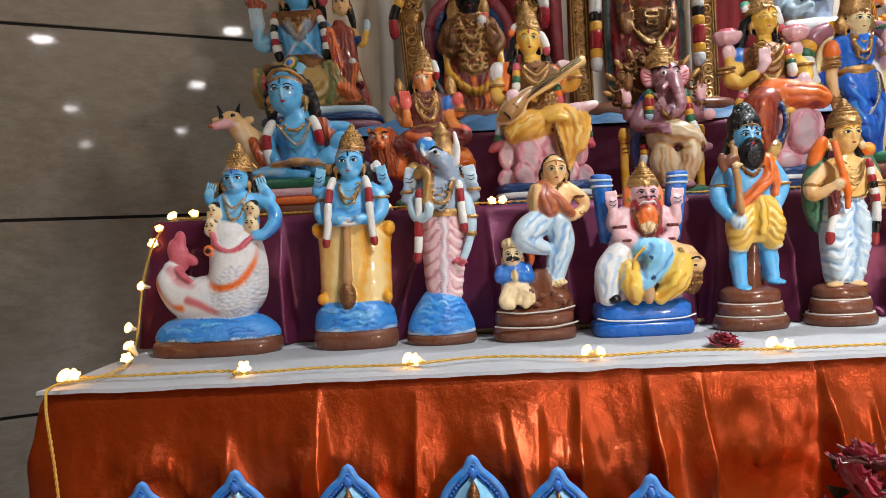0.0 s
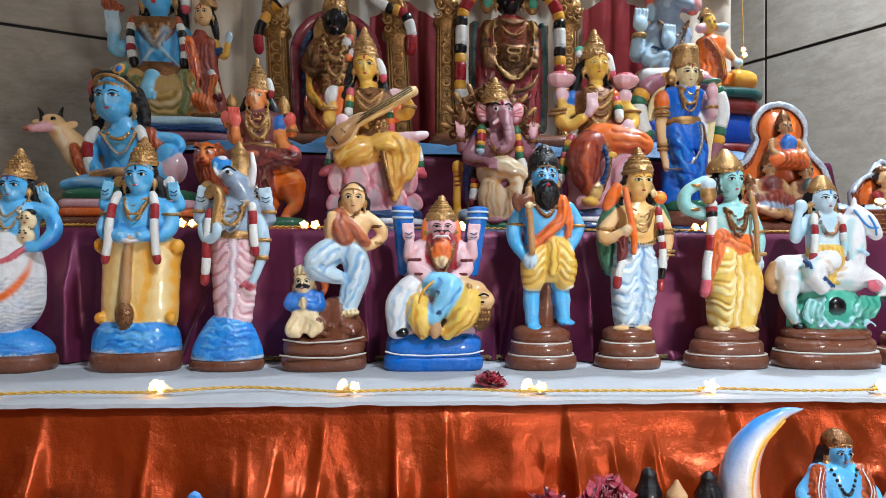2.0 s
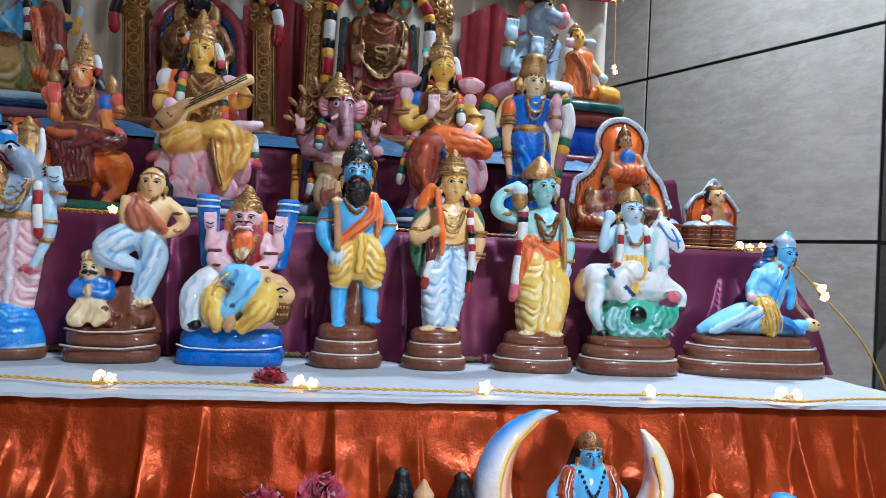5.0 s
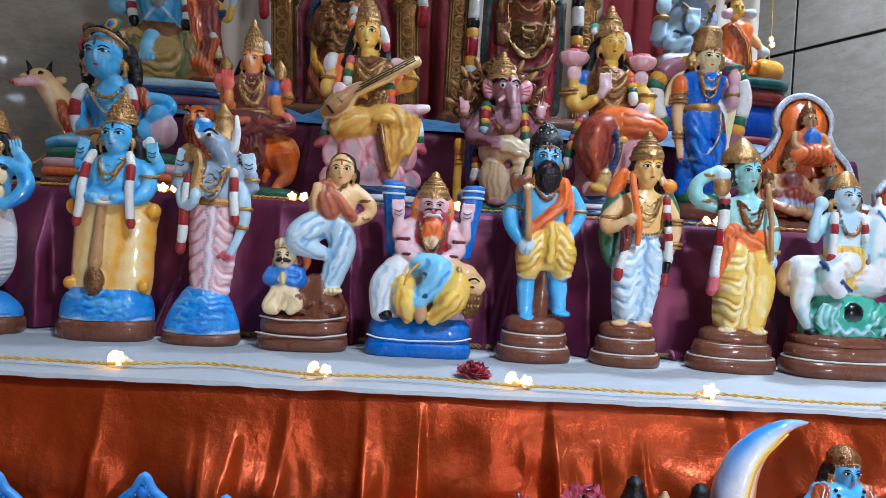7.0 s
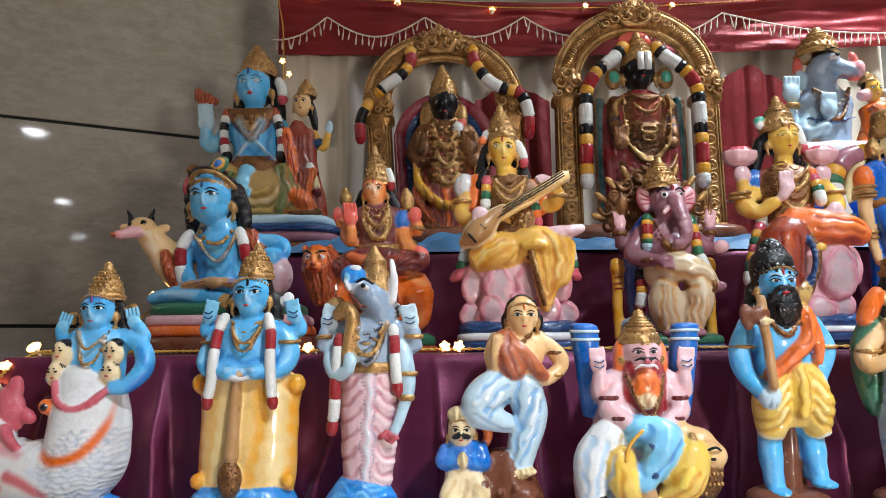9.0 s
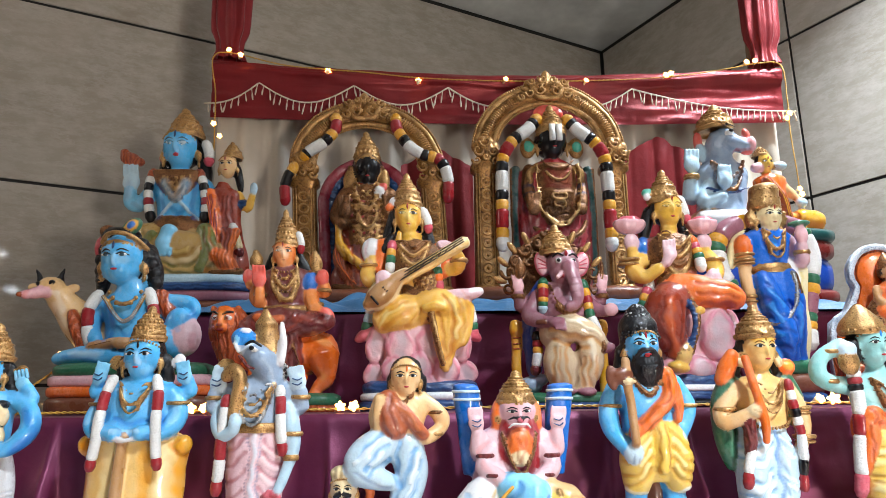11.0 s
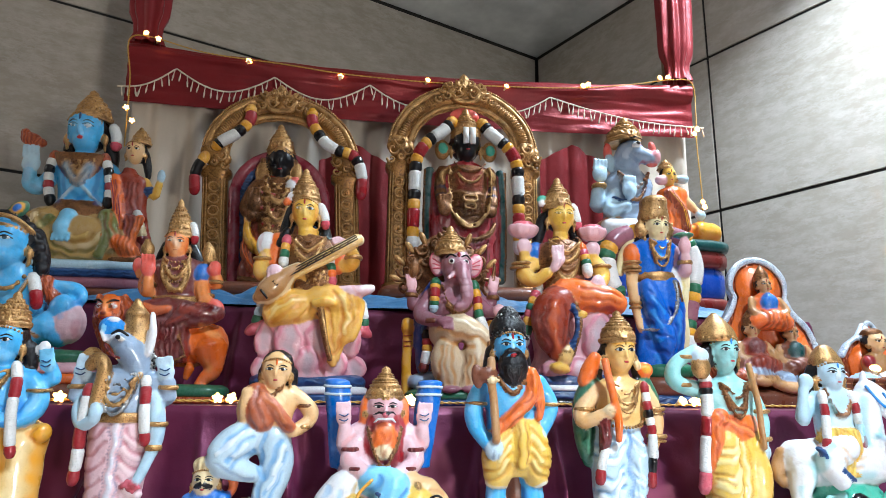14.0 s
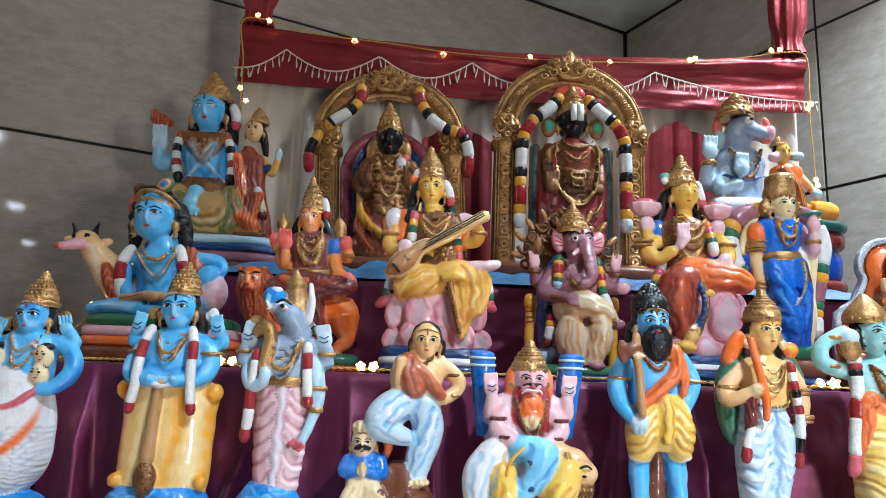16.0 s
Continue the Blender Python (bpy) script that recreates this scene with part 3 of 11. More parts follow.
SILVER = gilt("silver_paint", C(170, 172, 172), C(70, 70, 74), 380)
GLITTER = gilt("silver_glitter", C(224, 234, 244), C(126, 152, 180), 520, 1.0, 0.5, 0.2)

ROBE = paint("paint_rust_robe", C(150, 54, 28))
DEEP = paint("paint_deep_wine", C(112, 38, 34))
LAP = paint("paint_ochre_lap", C(186, 150, 82))
MOSS = paint("paint_moss", C(116, 124, 62))
HONEY = paint("paint_honey_cloth", C(242, 186, 76))
PETALP = paint("paint_petal_pink", C(214, 132, 146))
GREYED = paint("paint_petal_grey", C(196, 182, 186))
SHELL = paint("paint_shell_yellow", C(244, 202, 122))
LINEN = paint("paint_linen_cloth", C(210, 186, 148))
RUSTP = paint("paint_rust_shawl", C(182, 90, 46))
NAVYP = paint("paint_deep_blue_wash", C(4, 64, 158))
TEALD = paint("paint_dark_teal", C(26, 74, 72))
AMBER = paint("paint_amber_skin", C(244, 148, 74))
LEMON = paint("paint_lemon_cloth", C(242, 200, 84))
BUTTER = paint("paint_butter_ridge", C(246, 230, 176))
ICE = paint("paint_ice_cloth", C(196, 222, 236))
BLUSH = paint("paint_blush_cloth", C(236, 196, 202))
WORN = paint("paint_worn_line", C(206, 200, 190), coat=0.1)
BLOSSOM = paint("paint_white_blossom", C(232, 232, 228), relief=1.0, grain=420, chips=False)

ENAMEL = enamel()
UNIT_BALL = {}


def unit_ball(n, k):
    if (n, k) not in UNIT_BALL:
        vs = [(0, 0, 1.0)]
        for j in range(1, k):
            th = math.pi * j / k
            vs += [(math.sin(th) * math.cos(2 * math.pi * i / n), math.sin(th) * math.sin(2 * math.pi * i / n), math.cos(th)) for i in range(n)]
        vs.append((0, 0, -1.0))
        fs = [[0, 1 + i, 1 + (i + 1) % n] for i in range(n)]
        for j in range(k - 2):
            o = 1 + j * n
            fs += [[o + i, o + n + i, o + n + (i + 1) % n, o + (i + 1) % n] for i in range(n)]
        o = 1 + (k - 2) * n
        fs += [[o + i, len(vs) - 1, o + (i + 1) % n] for i in range(n)]
        UNIT_BALL[(n, k)] = (np.array(vs), fs)
    return UNIT_BALL[(n, k)]


class Figure(Shape):
    """A clay figure drawn in its own units: x to the right, y down, d away from the viewer; cx and foot are its origin."""
    coat_laid, crisp = False, False

    def __init__(self, cx, foot, kx, kz=None, shear=0.0):
        self.v, self.f, self.m, self.mats, self.tint = [], [], [], [], {}
        self.solids, self.sprays, self.etched, self.voxel = [], [], [], 2.3 / kx
        self.cx, self.foot, self.kx, self.kz, self.shear = cx, foot, kx, kz or kx, shear

    def add(self, verts, faces, mat, thick=0.0):
        """One closed lump of clay; those thicker than the limit are fused into the body."""
        self.solids.append((len(self.v), len(self.f), 0.0 if self.crisp else thick))
        Shape.add(self, verts, faces, mat)

    def fuse(self):
        """Presses the lumps of the body into one skin, as clay is, and lays the paints and sprays on it."""
        ends = [q[:2] for q in self.solids[1:]] + [(len(self.v), len(self.f))]
        v, f, m = np.array(self.v), self.f, self.m
        parts_v, out_f, out_m, src = [], [], [], []
        body_f, body_m, loose_v, loose_f, loose_m, n = [], [], [], [], [], 0
        for (v0, f0, thick), (v1, f1) in zip(self.solids, ends):
            if thick >= 0.0043:
                body_f += f[f0:f1]
                body_m += m[f0:f1]
            else:
                loose_v.append(np.arange(v0, v1))
                loose_f += [[i - v0 + n for i in q] for q in f[f0:f1]]
                loose_m += m[f0:f1]
                n += v1 - v0
        take = np.concatenate(loose_v) if loose_v else np.zeros(0, int)
        mats = self.mats + [ENAMEL]
        colours = np.array([COAT.get(k.name, ((0.5, 0.5, 0.5), False))[0] for k in self.mats])
        plainly = [COAT.get(k.name, (0, False))[1] for k in self.mats]
        coat = np.zeros((n, 4))
        for q, k in zip(loose_f, loose_m):
            coat[q, :3] = colours[k]
        verts, faces, face_m, source = v[take], loose_f, loose_m, take
        if body_f:
            me = bpy.data.meshes.new("clay")
            me.from_pydata(self.v, [], body_f)
            ob = bpy.data.objects.new("clay", me)
            bpy.context.scene.collection.objects.link(ob)
            mod = ob.modifiers.new("press", "REMESH")
            mod.mode, mod.voxel_size, mod.adaptivity = "VOXEL", self.voxel, 0.0
            bpy.context.view_layer.update()
            ev = ob.evaluated_get(bpy.context.evaluated_depsgraph_get())
            skin = ev.to_mesh()
            k = len(skin.vertices)
            p = np.zeros(k * 3)
            skin.vertices.foreach_get("co", p)
            nrm = np.zeros(k * 3)
            skin.vertices.foreach_get("normal", nrm)
            nrm = nrm.reshape(-1, 3)
            p = p.reshape(-1, 3)
            e = np.zeros(len(skin.edges) * 2, int)
            skin.edges.foreach_get("vertices", e)
            e = e.reshape(-1, 2)
            fs = [list(q.vertices) for q in skin.polygons]
            ev.to_mesh_clear()
            bpy.data.objects.remove(ob)
            bpy.data.meshes.remove(me)
            tree = BVHTree.FromPolygons([tuple(q) for q in v], body_f)
            near = np.array([tree.find_nearest(q)[2] for q in p.tolist()])
            deg = np.maximum(1, np.bincount(e.ravel(), minlength=k))[:, None]

            def eased(a, share):
                b = np.stack([np.bincount(e[:, 0], a[e[:, 1], c], k) + np.bincount(e[:, 1], a[e[:, 0], c], k) for c in range(a.shape[1])], 1)
                return a + share * (b / deg - a)
            p = eased(eased(p, 0.55), 0.45)
            vm = np.array(body_m)[near]
            first = np.array([q[0] for q in body_f])[near]
            fy = self.foot - p[:, 2] * self.kz
            fx = p[:, 0] * self.kx + self.cx + self.shear * (self.foot - fy)
            ink = np.zeros((k, 4))
            # the brush wanders and lifts a little
            gx = fx + 2.0 * np.sin(0.11 * fx + 0.07 * fy) + 1.4 * np.sin(0.23 * fy - 0.05 * fx)
            gy = fy + 2.0 * np.sin(0.09 * fy - 0.06 * fx + 1.0) + 1.4 * np.sin(0.21 * fx + 0.04 * fy)
            lift = 0.76 + 0.24 * np.sin(0.17 * fx - 0.11 * fy) * np.sin(0.13 * fy + 0.05 * fx)
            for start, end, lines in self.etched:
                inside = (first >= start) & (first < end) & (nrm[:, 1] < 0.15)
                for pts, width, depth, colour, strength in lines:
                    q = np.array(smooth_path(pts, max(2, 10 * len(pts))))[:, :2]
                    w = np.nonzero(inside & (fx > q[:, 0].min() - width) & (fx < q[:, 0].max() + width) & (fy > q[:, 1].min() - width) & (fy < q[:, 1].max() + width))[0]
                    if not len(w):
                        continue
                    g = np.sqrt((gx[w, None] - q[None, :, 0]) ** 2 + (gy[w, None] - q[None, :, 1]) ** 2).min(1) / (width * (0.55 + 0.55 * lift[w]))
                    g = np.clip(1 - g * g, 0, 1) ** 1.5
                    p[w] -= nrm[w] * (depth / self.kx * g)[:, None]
                    # groove and ridge tints carry fold shading in the colour
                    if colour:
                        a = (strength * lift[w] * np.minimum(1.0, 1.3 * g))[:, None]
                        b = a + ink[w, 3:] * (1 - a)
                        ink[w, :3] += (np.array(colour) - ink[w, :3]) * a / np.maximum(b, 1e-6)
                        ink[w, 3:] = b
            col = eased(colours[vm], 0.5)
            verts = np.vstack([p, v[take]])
            coat = np.vstack([np.hstack([col, np.ones((k, 1))]), coat])
            source = np.concatenate([np.array([q[0] for q in body_f])[near], take])
            face_m = [len(mats) - 1 if plainly[vm[q[0]]] else int(vm[q[0]]) for q in fs] + loose_m
            faces = fs + [[i + k for i in q] for q in loose_f]
        tint = np.zeros((len(verts), 4))
        if body_f:
            tint[:len(ink)] = ink
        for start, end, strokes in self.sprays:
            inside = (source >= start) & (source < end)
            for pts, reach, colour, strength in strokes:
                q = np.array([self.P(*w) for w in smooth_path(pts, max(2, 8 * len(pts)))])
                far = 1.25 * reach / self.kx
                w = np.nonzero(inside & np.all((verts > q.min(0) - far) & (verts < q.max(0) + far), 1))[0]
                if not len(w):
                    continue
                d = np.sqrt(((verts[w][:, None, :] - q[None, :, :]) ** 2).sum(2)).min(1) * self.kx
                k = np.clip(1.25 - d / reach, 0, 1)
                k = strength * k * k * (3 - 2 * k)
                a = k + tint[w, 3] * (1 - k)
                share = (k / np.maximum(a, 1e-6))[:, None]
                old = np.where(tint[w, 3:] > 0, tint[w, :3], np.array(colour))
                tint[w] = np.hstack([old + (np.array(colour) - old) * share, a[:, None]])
        self.v, self.f, self.m, self.mats, self.tint, self.coat = [tuple(q) for q in verts.tolist()], faces, face_m, mats, tint, coat

    def thing(self, name, m=Matrix(), parent=None, smooth=True):
        if not self.coat_laid:
            self.fuse()
            self.coat_laid = True
        return Shape.thing(self, name, m, parent, smooth)

    def P(self, x, y, d=0.0):
        return np.array(((x - self.cx - self.shear * (self.foot - y)) / self.kx, d / self.kx, (self.foot - y) / self.kz))

    def ball(self, x, y, d, rx, ry, rd, mat, tilt=0.0, n=14, k=9):
        vs, fs = unit_ball(n, k)
        q = vs * np.array((rx, rd, ry))
        if tilt:
            a = radians(tilt)
            q = np.stack([q[:, 0] * math.cos(a) + q[:, 2] * math.sin(a), q[:, 1], -q[:, 0] * math.sin(a) + q[:, 2] * math.cos(a)], 1)
        q = q / np.array((self.kx, self.kx, self.kz)) + self.P(x, y, d)
        self.add(q, fs, mat, 2 * min(rx, ry, rd) / self.kx)

    def limb(self, pts, mat, n=10, seg=4):
        """A soft rod through (x, y, d, radius) points."""
        m = max(3, seg * (len(pts) - 1) + 1)
        sm = np.array(smooth_path(pts, m))
        if mat in (BLUE, BLUE2, PEACH, FLESH, TEALP, PALE, GRAY, MAUVE, PINK):
            # bare limbs taper a little between their joints
            sm[:, 3] *= 0.92 - 0.10 * np.sin(np.linspace(0, 2 * math.pi, len(sm))) ** 2
        self.add(*tube([self.P(*p[:3]) for p in sm], np.maximum(sm[:, 3], 0.3) / self.kx, n), mat, 2 * sm[:, 3].max() / self.kx)

    def turn(self, x, d, rows, mat, n=28, folds=0, amp=0.0, sq=2.0, stripes=None, seg=4, lean=0.0, twist=0.0, loose=False):
        """A turned solid from (y, half width, half depth) rows, with pleats and painted stripes if wanted."""
        m = seg * (len(rows) - 1) + 1
        sm = np.array(smooth_path(rows, m)) if seg > 1 else np.array(rows, float)
        vs, mats = [], []
        y0 = sm[0][0]
        for j, (y, rx, rd) in enumerate(sm):
            for i in range(n):
                a = 2 * math.pi * i / n
                f = 1 + amp * math.cos(folds * a + twist * (y - y0)) if folds else 1
                c, s = math.cos(a), math.sin(a)
                e = (abs(c) ** sq + abs(s) ** sq) ** (-1 / sq)
                vs.append(self.P(x + lean * (y - y0) + max(rx, 0.1) * f * e * c, y, d + max(rd, 0.1) * f * e * s))
        fs = grid_faces(n, len(sm), True)
        fs = [q[::-1] for q in fs] if sm[0][0] < sm[-1][0] else fs
        for j in range(len(sm) - 1):
            for i in range(n):
                mats.append(stripes[i % len(stripes)] if stripes else mat)
        last = (len(sm) - 1) * n
        fs += [list(range(n)), [last + i for i in range(n)][::-1]]
        mats += [mat, mat]
        self.add(vs, fs, mats, 0.0 if loose else 2 * min(sm[:, 1].max(), sm[:, 2].max()) / self.kx)

    def beads(self, pts, r, mat, n=None):
        sm = np.array(smooth_path(pts, 40))
        length = sum(math.hypot(*(sm[i + 1] - sm[i])[:2]) for i in range(39))
        n = n or max(3, int(length / (1.7 * r)))
        for p in np.array(smooth_path(pts, n)):
            self.ball(p[0], p[1], p[2], r, r, r, mat, n=6, k=4)

    def crown(self, x, y0, y1, r, d, mat=None, lean=0.0):
        h, mat = y0 - y1, mat or GOLD
        prof = [(-0.08, 1.0), (0, 1.10), (0.07, 1.12), (0.11, 0.98), (0.26, 0.99), (0.38, 0.88), (0.42, 0.95), (0.46, 0.80), (0.58, 0.64), (0.61, 0.71), (0.65, 0.54), (0.76, 0.38), (0.79, 0.45), (0.83, 0.27), (0.90, 0.28), (0.97, 0.22), (1.04, 0.04)]
        self.turn(x, d, [(y0 - h * u, r * k, r * k) for u, k in prof], mat, n=18, seg=1, lean=lean, folds=9, amp=0.03, loose=True)
        for u, k, b in ((0.19, 1.0, 0.13), (0.32, 0.93, 0.10), (0.52, 0.74, 0.11), (0.70, 0.48, 0.10)):
            for q in range(9):
                a = math.pi * (q + 0.5 * (u > 0.25)) / 9
                self.ball(x - lean * h * u - r * k * math.cos(a), y0 - h * u, d - r * k * math.sin(a), r * b, r * b * 1.25, r * b, mat, n=6, k=4)
        self.beads([(x - r * 1.05, y0 - 0.1 * h, d - r * 0.2), (x, y0 - 0.06 * h, d - r * 1.15), (x + r * 1.05, y0 - 0.1 * h, d - r * 0.2)], r * 0.12, mat)

    def head(self, x, y, d, w, h, skin, hair=None, turn=0.0, mark=None, ears=None, lips=None):
        """A plain rounded head with brow, eye and lip marks in paint."""
        hair = hair or BLK
        self.ball(x, y - 0.12 * h, d + 0.28 * w, 1.12 * w, 1.02 * h, 0.95 * w, hair)
        self.ball(x, y - 0.10 * h, d, w, 0.92 * h, 1.02 * w, skin, n=18, k=12)
        self.ball(x + 0.1 * turn * w, y + 0.42 * h, d - 0.16 * w, 0.70 * w, 0.60 * h, 0.80 * w, skin, n=16, k=10)

        def front(dx, dz, lift=0.0):
            q = max(0.02, 1 - (dx / 1.0) ** 2 - ((dz + 0.10) / 0.92) ** 2)
            q2 = max(0.0, 1 - ((dx - 0.1 * turn) / 0.74) ** 2 - ((dz - 0.42) / 0.58) ** 2)
            return d - w * max(1.02 * math.sqrt(q), 0.16 + 0.82 * math.sqrt(q2)) - lift * w
        cx = 0.34 * turn
        self.ball(x + cx * w, y + 0.14 * h, front(cx, 0.14) - 0.04 * w, 0.12 * w, 0.24 * h, 0.16 * w, skin, n=8, k=6)
        for s in (-1, 1):
            ex = cx + s * 0.40
            if abs(ex) > 0.85 or skin is INK:
                continue
            self.ball(x + ex * w, y - 0.05 * h, front(ex, -0.05), 0.23 * w, 0.064 * h, 0.055 * w, EYE_W, n=10, k=6)
            self.ball(x + ex * w, y - 0.05 * h, front(ex, -0.05) - 0.030 * w, 0.125 * w, 0.072 * h, 0.055 * w, INK, n=8, k=5)
            self.limb([(x + (ex - 0.26) * w, y - 0.06 * h, front(ex - 0.26, -0.06), 0.026 * w), (x + ex * w, y - 0.135 * h, front(ex, -0.135), 0.045 * w), (x + (ex + 0.27) * w, y - 0.05 * h, front(ex + 0.27, -0.05), 0.026 * w)], INK, 6, 3)
            self.limb([(x + (ex - 0.22) * w, y - 0.20 * h, front(ex - 0.22, -0.20), 0.022 * w), (x + ex * w, y - 0.28 * h, front(ex, -0.28), 0.042 * w), (x + (ex + 0.26) * w, y - 0.20 * h, front(ex + 0.26, -0.20), 0.024 * w)], INK, 6, 3)
        self.ball(x + cx * w, y + 0.50 * h, front(cx, 0.50), 0.16 * w, 0.046 * h, 0.06 * w, lips or LIP, n=10, k=6)
        if mark:
            self.ball(x + cx * w, y - 0.42 * h, front(cx, -0.42), 0.07 * w, 0.17 * h, 0.05 * w, mark, n=8, k=6)
        if w > 17 and hair is BLK:
            self.beads([(x - 0.92 * w, y - 0.38 * h, d - 0.36 * w), (x - 0.45 * w, y - 0.56 * h, d - 0.82 * w), (x, y - 0.62 * h, d - 0.92 * w), (x + 0.45 * w, y - 0.56 * h, d - 0.82 * w), (x + 0.92 * w, y - 0.38 * h, d - 0.36 * w)], 0.075 * w, GOLD)
            for s in (-1, 1):
                self.ball(x + s * 1.0 * w, y + 0.72 * h, d - 0.14 * w, 0.12 * w, 0.20 * h, 0.12 * w, GOLD, n=8, k=6)
        for s in (-1, 1):
            if ears is not False:
                self.ball(x + s * 1.02 * w, y + 0.36 * h, d - 0.1 * w, 0.20 * w, 0.26 * h, 0.20 * w, ears or GOLD, n=8, k=6)

    def hand(self, x, y, d, r, mat, tilt=0.0):
        """An open palm with its fingers up."""
        self.ball(x, y, d, r, r * 1.05, r * 0.5, mat, tilt)
        a = radians(tilt)
        for k in range(4):
            o = (k - 1.5) * 0.48 * r
            bx, by = x + o * math.cos(a) + 0.7 * r * math.sin(a), y + o * math.sin(a) - 0.7 * r * math.cos(a)
            self.limb([(bx, by, d, 0.27 * r), (bx + 1.1 * r * math.sin(a), by - 1.1 * r * math.cos(a), d - 0.1 * r, 0.2 * r)], mat, 6, 2)

    def band(self, x, y, d, r, mat, thick=None):
        """A bangle round an upright limb."""
        self.turn(x, d, [(y - (thick or 0.3 * r), 1.04 * r, 1.04 * r), (y, 1.16 * r, 1.16 * r), (y + (thick or 0.3 * r), 1.04 * r, 1.04 * r)], mat, n=16, seg=2, loose=True)

    def garland(self, pts, r, mats):
        """A rope of flower blocks in alternating paints; like neighbours run together."""
        m = len(mats) * 6 + 1
        sm = np.array(smooth_path(pts, m))
        i = 0
        while i < len(mats):
            j = i
            while j + 1 < len(mats) and mats[j + 1] is mats[i]:
                j += 1
            seg = sm[6 * i:6 * j + 7]
            rad = 1.02 + 0.035 * np.cos(np.arange(len(seg)) * math.pi)
            rad[0] = rad[-1] = 0.86
            self.add(*tube([self.P(*p) for p in seg], rad * r / self.kx, 10), BLOSSOM if mats[i] is WHT else mats[i])
            i = j + 1

    def fan(self, tops, foot, mats, r0, r1, bow=(0, 0, 0)):
        """Cloth folds that run from a row of places to one foot."""
        foot = np.array(foot, float) + np.array((0, 0, 0.4 * r1))
        for k, a in enumerate(tops):
            a = np.array(a, float) + np.array((0, 0, 0.5 * r0))
            mid = 0.5 * (a + foot) + np.array(bow)
            o = foot + np.array(((k - (len(tops) - 1) / 2) * r1 * 0.9, 0, 0))
            self.limb([(*a, r0), (*mid, 0.5 * (r0 + r1)), (*o, r1)], mats[k % len(mats)], 8, 5)

    def petal(self, x, y, d, rx, ry, tilt=0.0, rim=None):
        """A broad lotus petal with a darker rim and a pale heart."""
        self.ball(x, y, d, rx, ry, 9, rim or PETALP, tilt, 16, 10)
        self.ball(x, y + 1, d - 2, rx * 0.88, ry * 0.92, 8.6, PINK, tilt, 16, 10)
        self.ball(x, y + ry * 0.1, d - 3.5, rx * 0.52, ry * 0.62, 7.6, GREYED, tilt, 14, 9)

    def drape(self, pts, r, mat, dark=None, lines=3):
        """Folded cloth along a path: a thick rod with ridges on it."""
        self.limb([(*p, r) for p in pts], mat, 12)
        for q in range(lines):
            o = (q - (lines - 1) / 2) * r * 0.6
            self.limb([(p[0] + o * 0.7, p[1] + o * 0.5, p[2] - 0.86 * r, 0.10 * r) for p in pts], dark or mat, 6)

    def plinth(self, x, d, rows, mats, sq=2.4):
        """A base of stacked slabs: (top y, bottom y, half width, half depth) with a paint for each."""
        for (a, b, rx, rd), mat in zip(rows, mats):
            h = b - a
            e = min(5.0, h * 0.32)
            self.turn(x, d, [(a - 1, rx - 2.6 * e, rd - 2.6 * e), (a + 0.06 * h, rx - 1.5 * e, rd - 1.5 * e), (a + 0.25 * h, rx - 0.35 * e, rd - 0.35 * e), (a + 0.5 * h, rx, rd), (a + 0.85 * h, rx - 0.1 * e, rd - 0.1 * e), (b, rx - 0.7 * e, rd - 0.7 * e)], mat, n=36, sq=sq, seg=2, loose=True)

    def swags(self, x, d, y0, y1, rx, rd, mats, n=9, drop=26, r=2.2, lean=0.0):
        """Draped folds that fall from both flanks to the middle of a skirt."""
        for k in range(n):
            u = k / (n - 1)
            y = y0 + (y1 - y0) * u
            a, b = rx[0] + (rx[1] - rx[0]) * u, rd[0] + (rd[1] - rd[0]) * u
            for s in (-1, 1):
                pts = []
                for q, w in ((6, 0.5), (28, 1.0), (54, 1.0), (80, 0.6)):
                    th = radians(q + 4 * math.sin(3.1 * k + s))
                    pts.append((x + lean * (y - y0) + s * a * math.cos(th), y + drop * math.sin(th) ** 1.4 * (1 + 0.2 * math.sin(2.3 * k + s)), d - b * math.sin(th), r * w))
                self.limb(pts, mats[k % len(mats)], 6, 4)

    def pleats(self, x, d, rows, mat, n=44, folds=11, amp=0.045, twist=0.0):
        """A pleated skirt."""
        self.turn(x, d, rows, mat, n=n, folds=folds, amp=amp, twist=twist)

    def plate(self, outline, d0, d1, mat, edge=None):
        """A board with the given outline, from depth d0 to d1."""
        n = len(outline)
        vs = [self.P(x, y, d0) for x, y in outline] + [self.P(x, y, d1) for x, y in outline]
        fs = [list(range(n)), list(range(n, 2 * n))[::-1]] + [[i, n + i, n + (i + 1) % n, (i + 1) % n] for i in range(n)]
        self.add(vs, fs, [mat, mat] + [edge or mat] * n)

    def arch(self, x, y, rx, ry, thick, d, mat, a0=180.0, a1=0.0, flat=0.7, foot=None):
        """A bent bar over an opening, with straight legs down to foot if given."""
        pts = [(x + rx * math.cos(radians(a0 + (a1 - a0) * k / 14)), y - ry * math.sin(radians(a0 + (a1 - a0) * k / 14)), d, thick) for k in range(15)]
        if foot:
            pts = [(pts[0][0], foot, d, thick)] + pts + [(pts[-1][0], foot, d, thick)]
        self.limb(pts, mat, 12, 3)

    def mark(self):
        return len(self.v)

    def spray(self, start, strokes, end=None):
        """Airbrush strokes, second colours as well as painted-in highlights and shading, over the clay added since
        start: each is (points, reach, colour, strength).
        """
        self.sprays.append((start, len(self.v) if end is None else end, strokes))

    def etch(self, start, lines, end=None):
        """Folds pressed into the clay (or raised, with a negative depth) and tinted, with fold shading and highlights
        put into the colour: (points, width, depth, colour, strength).
        """
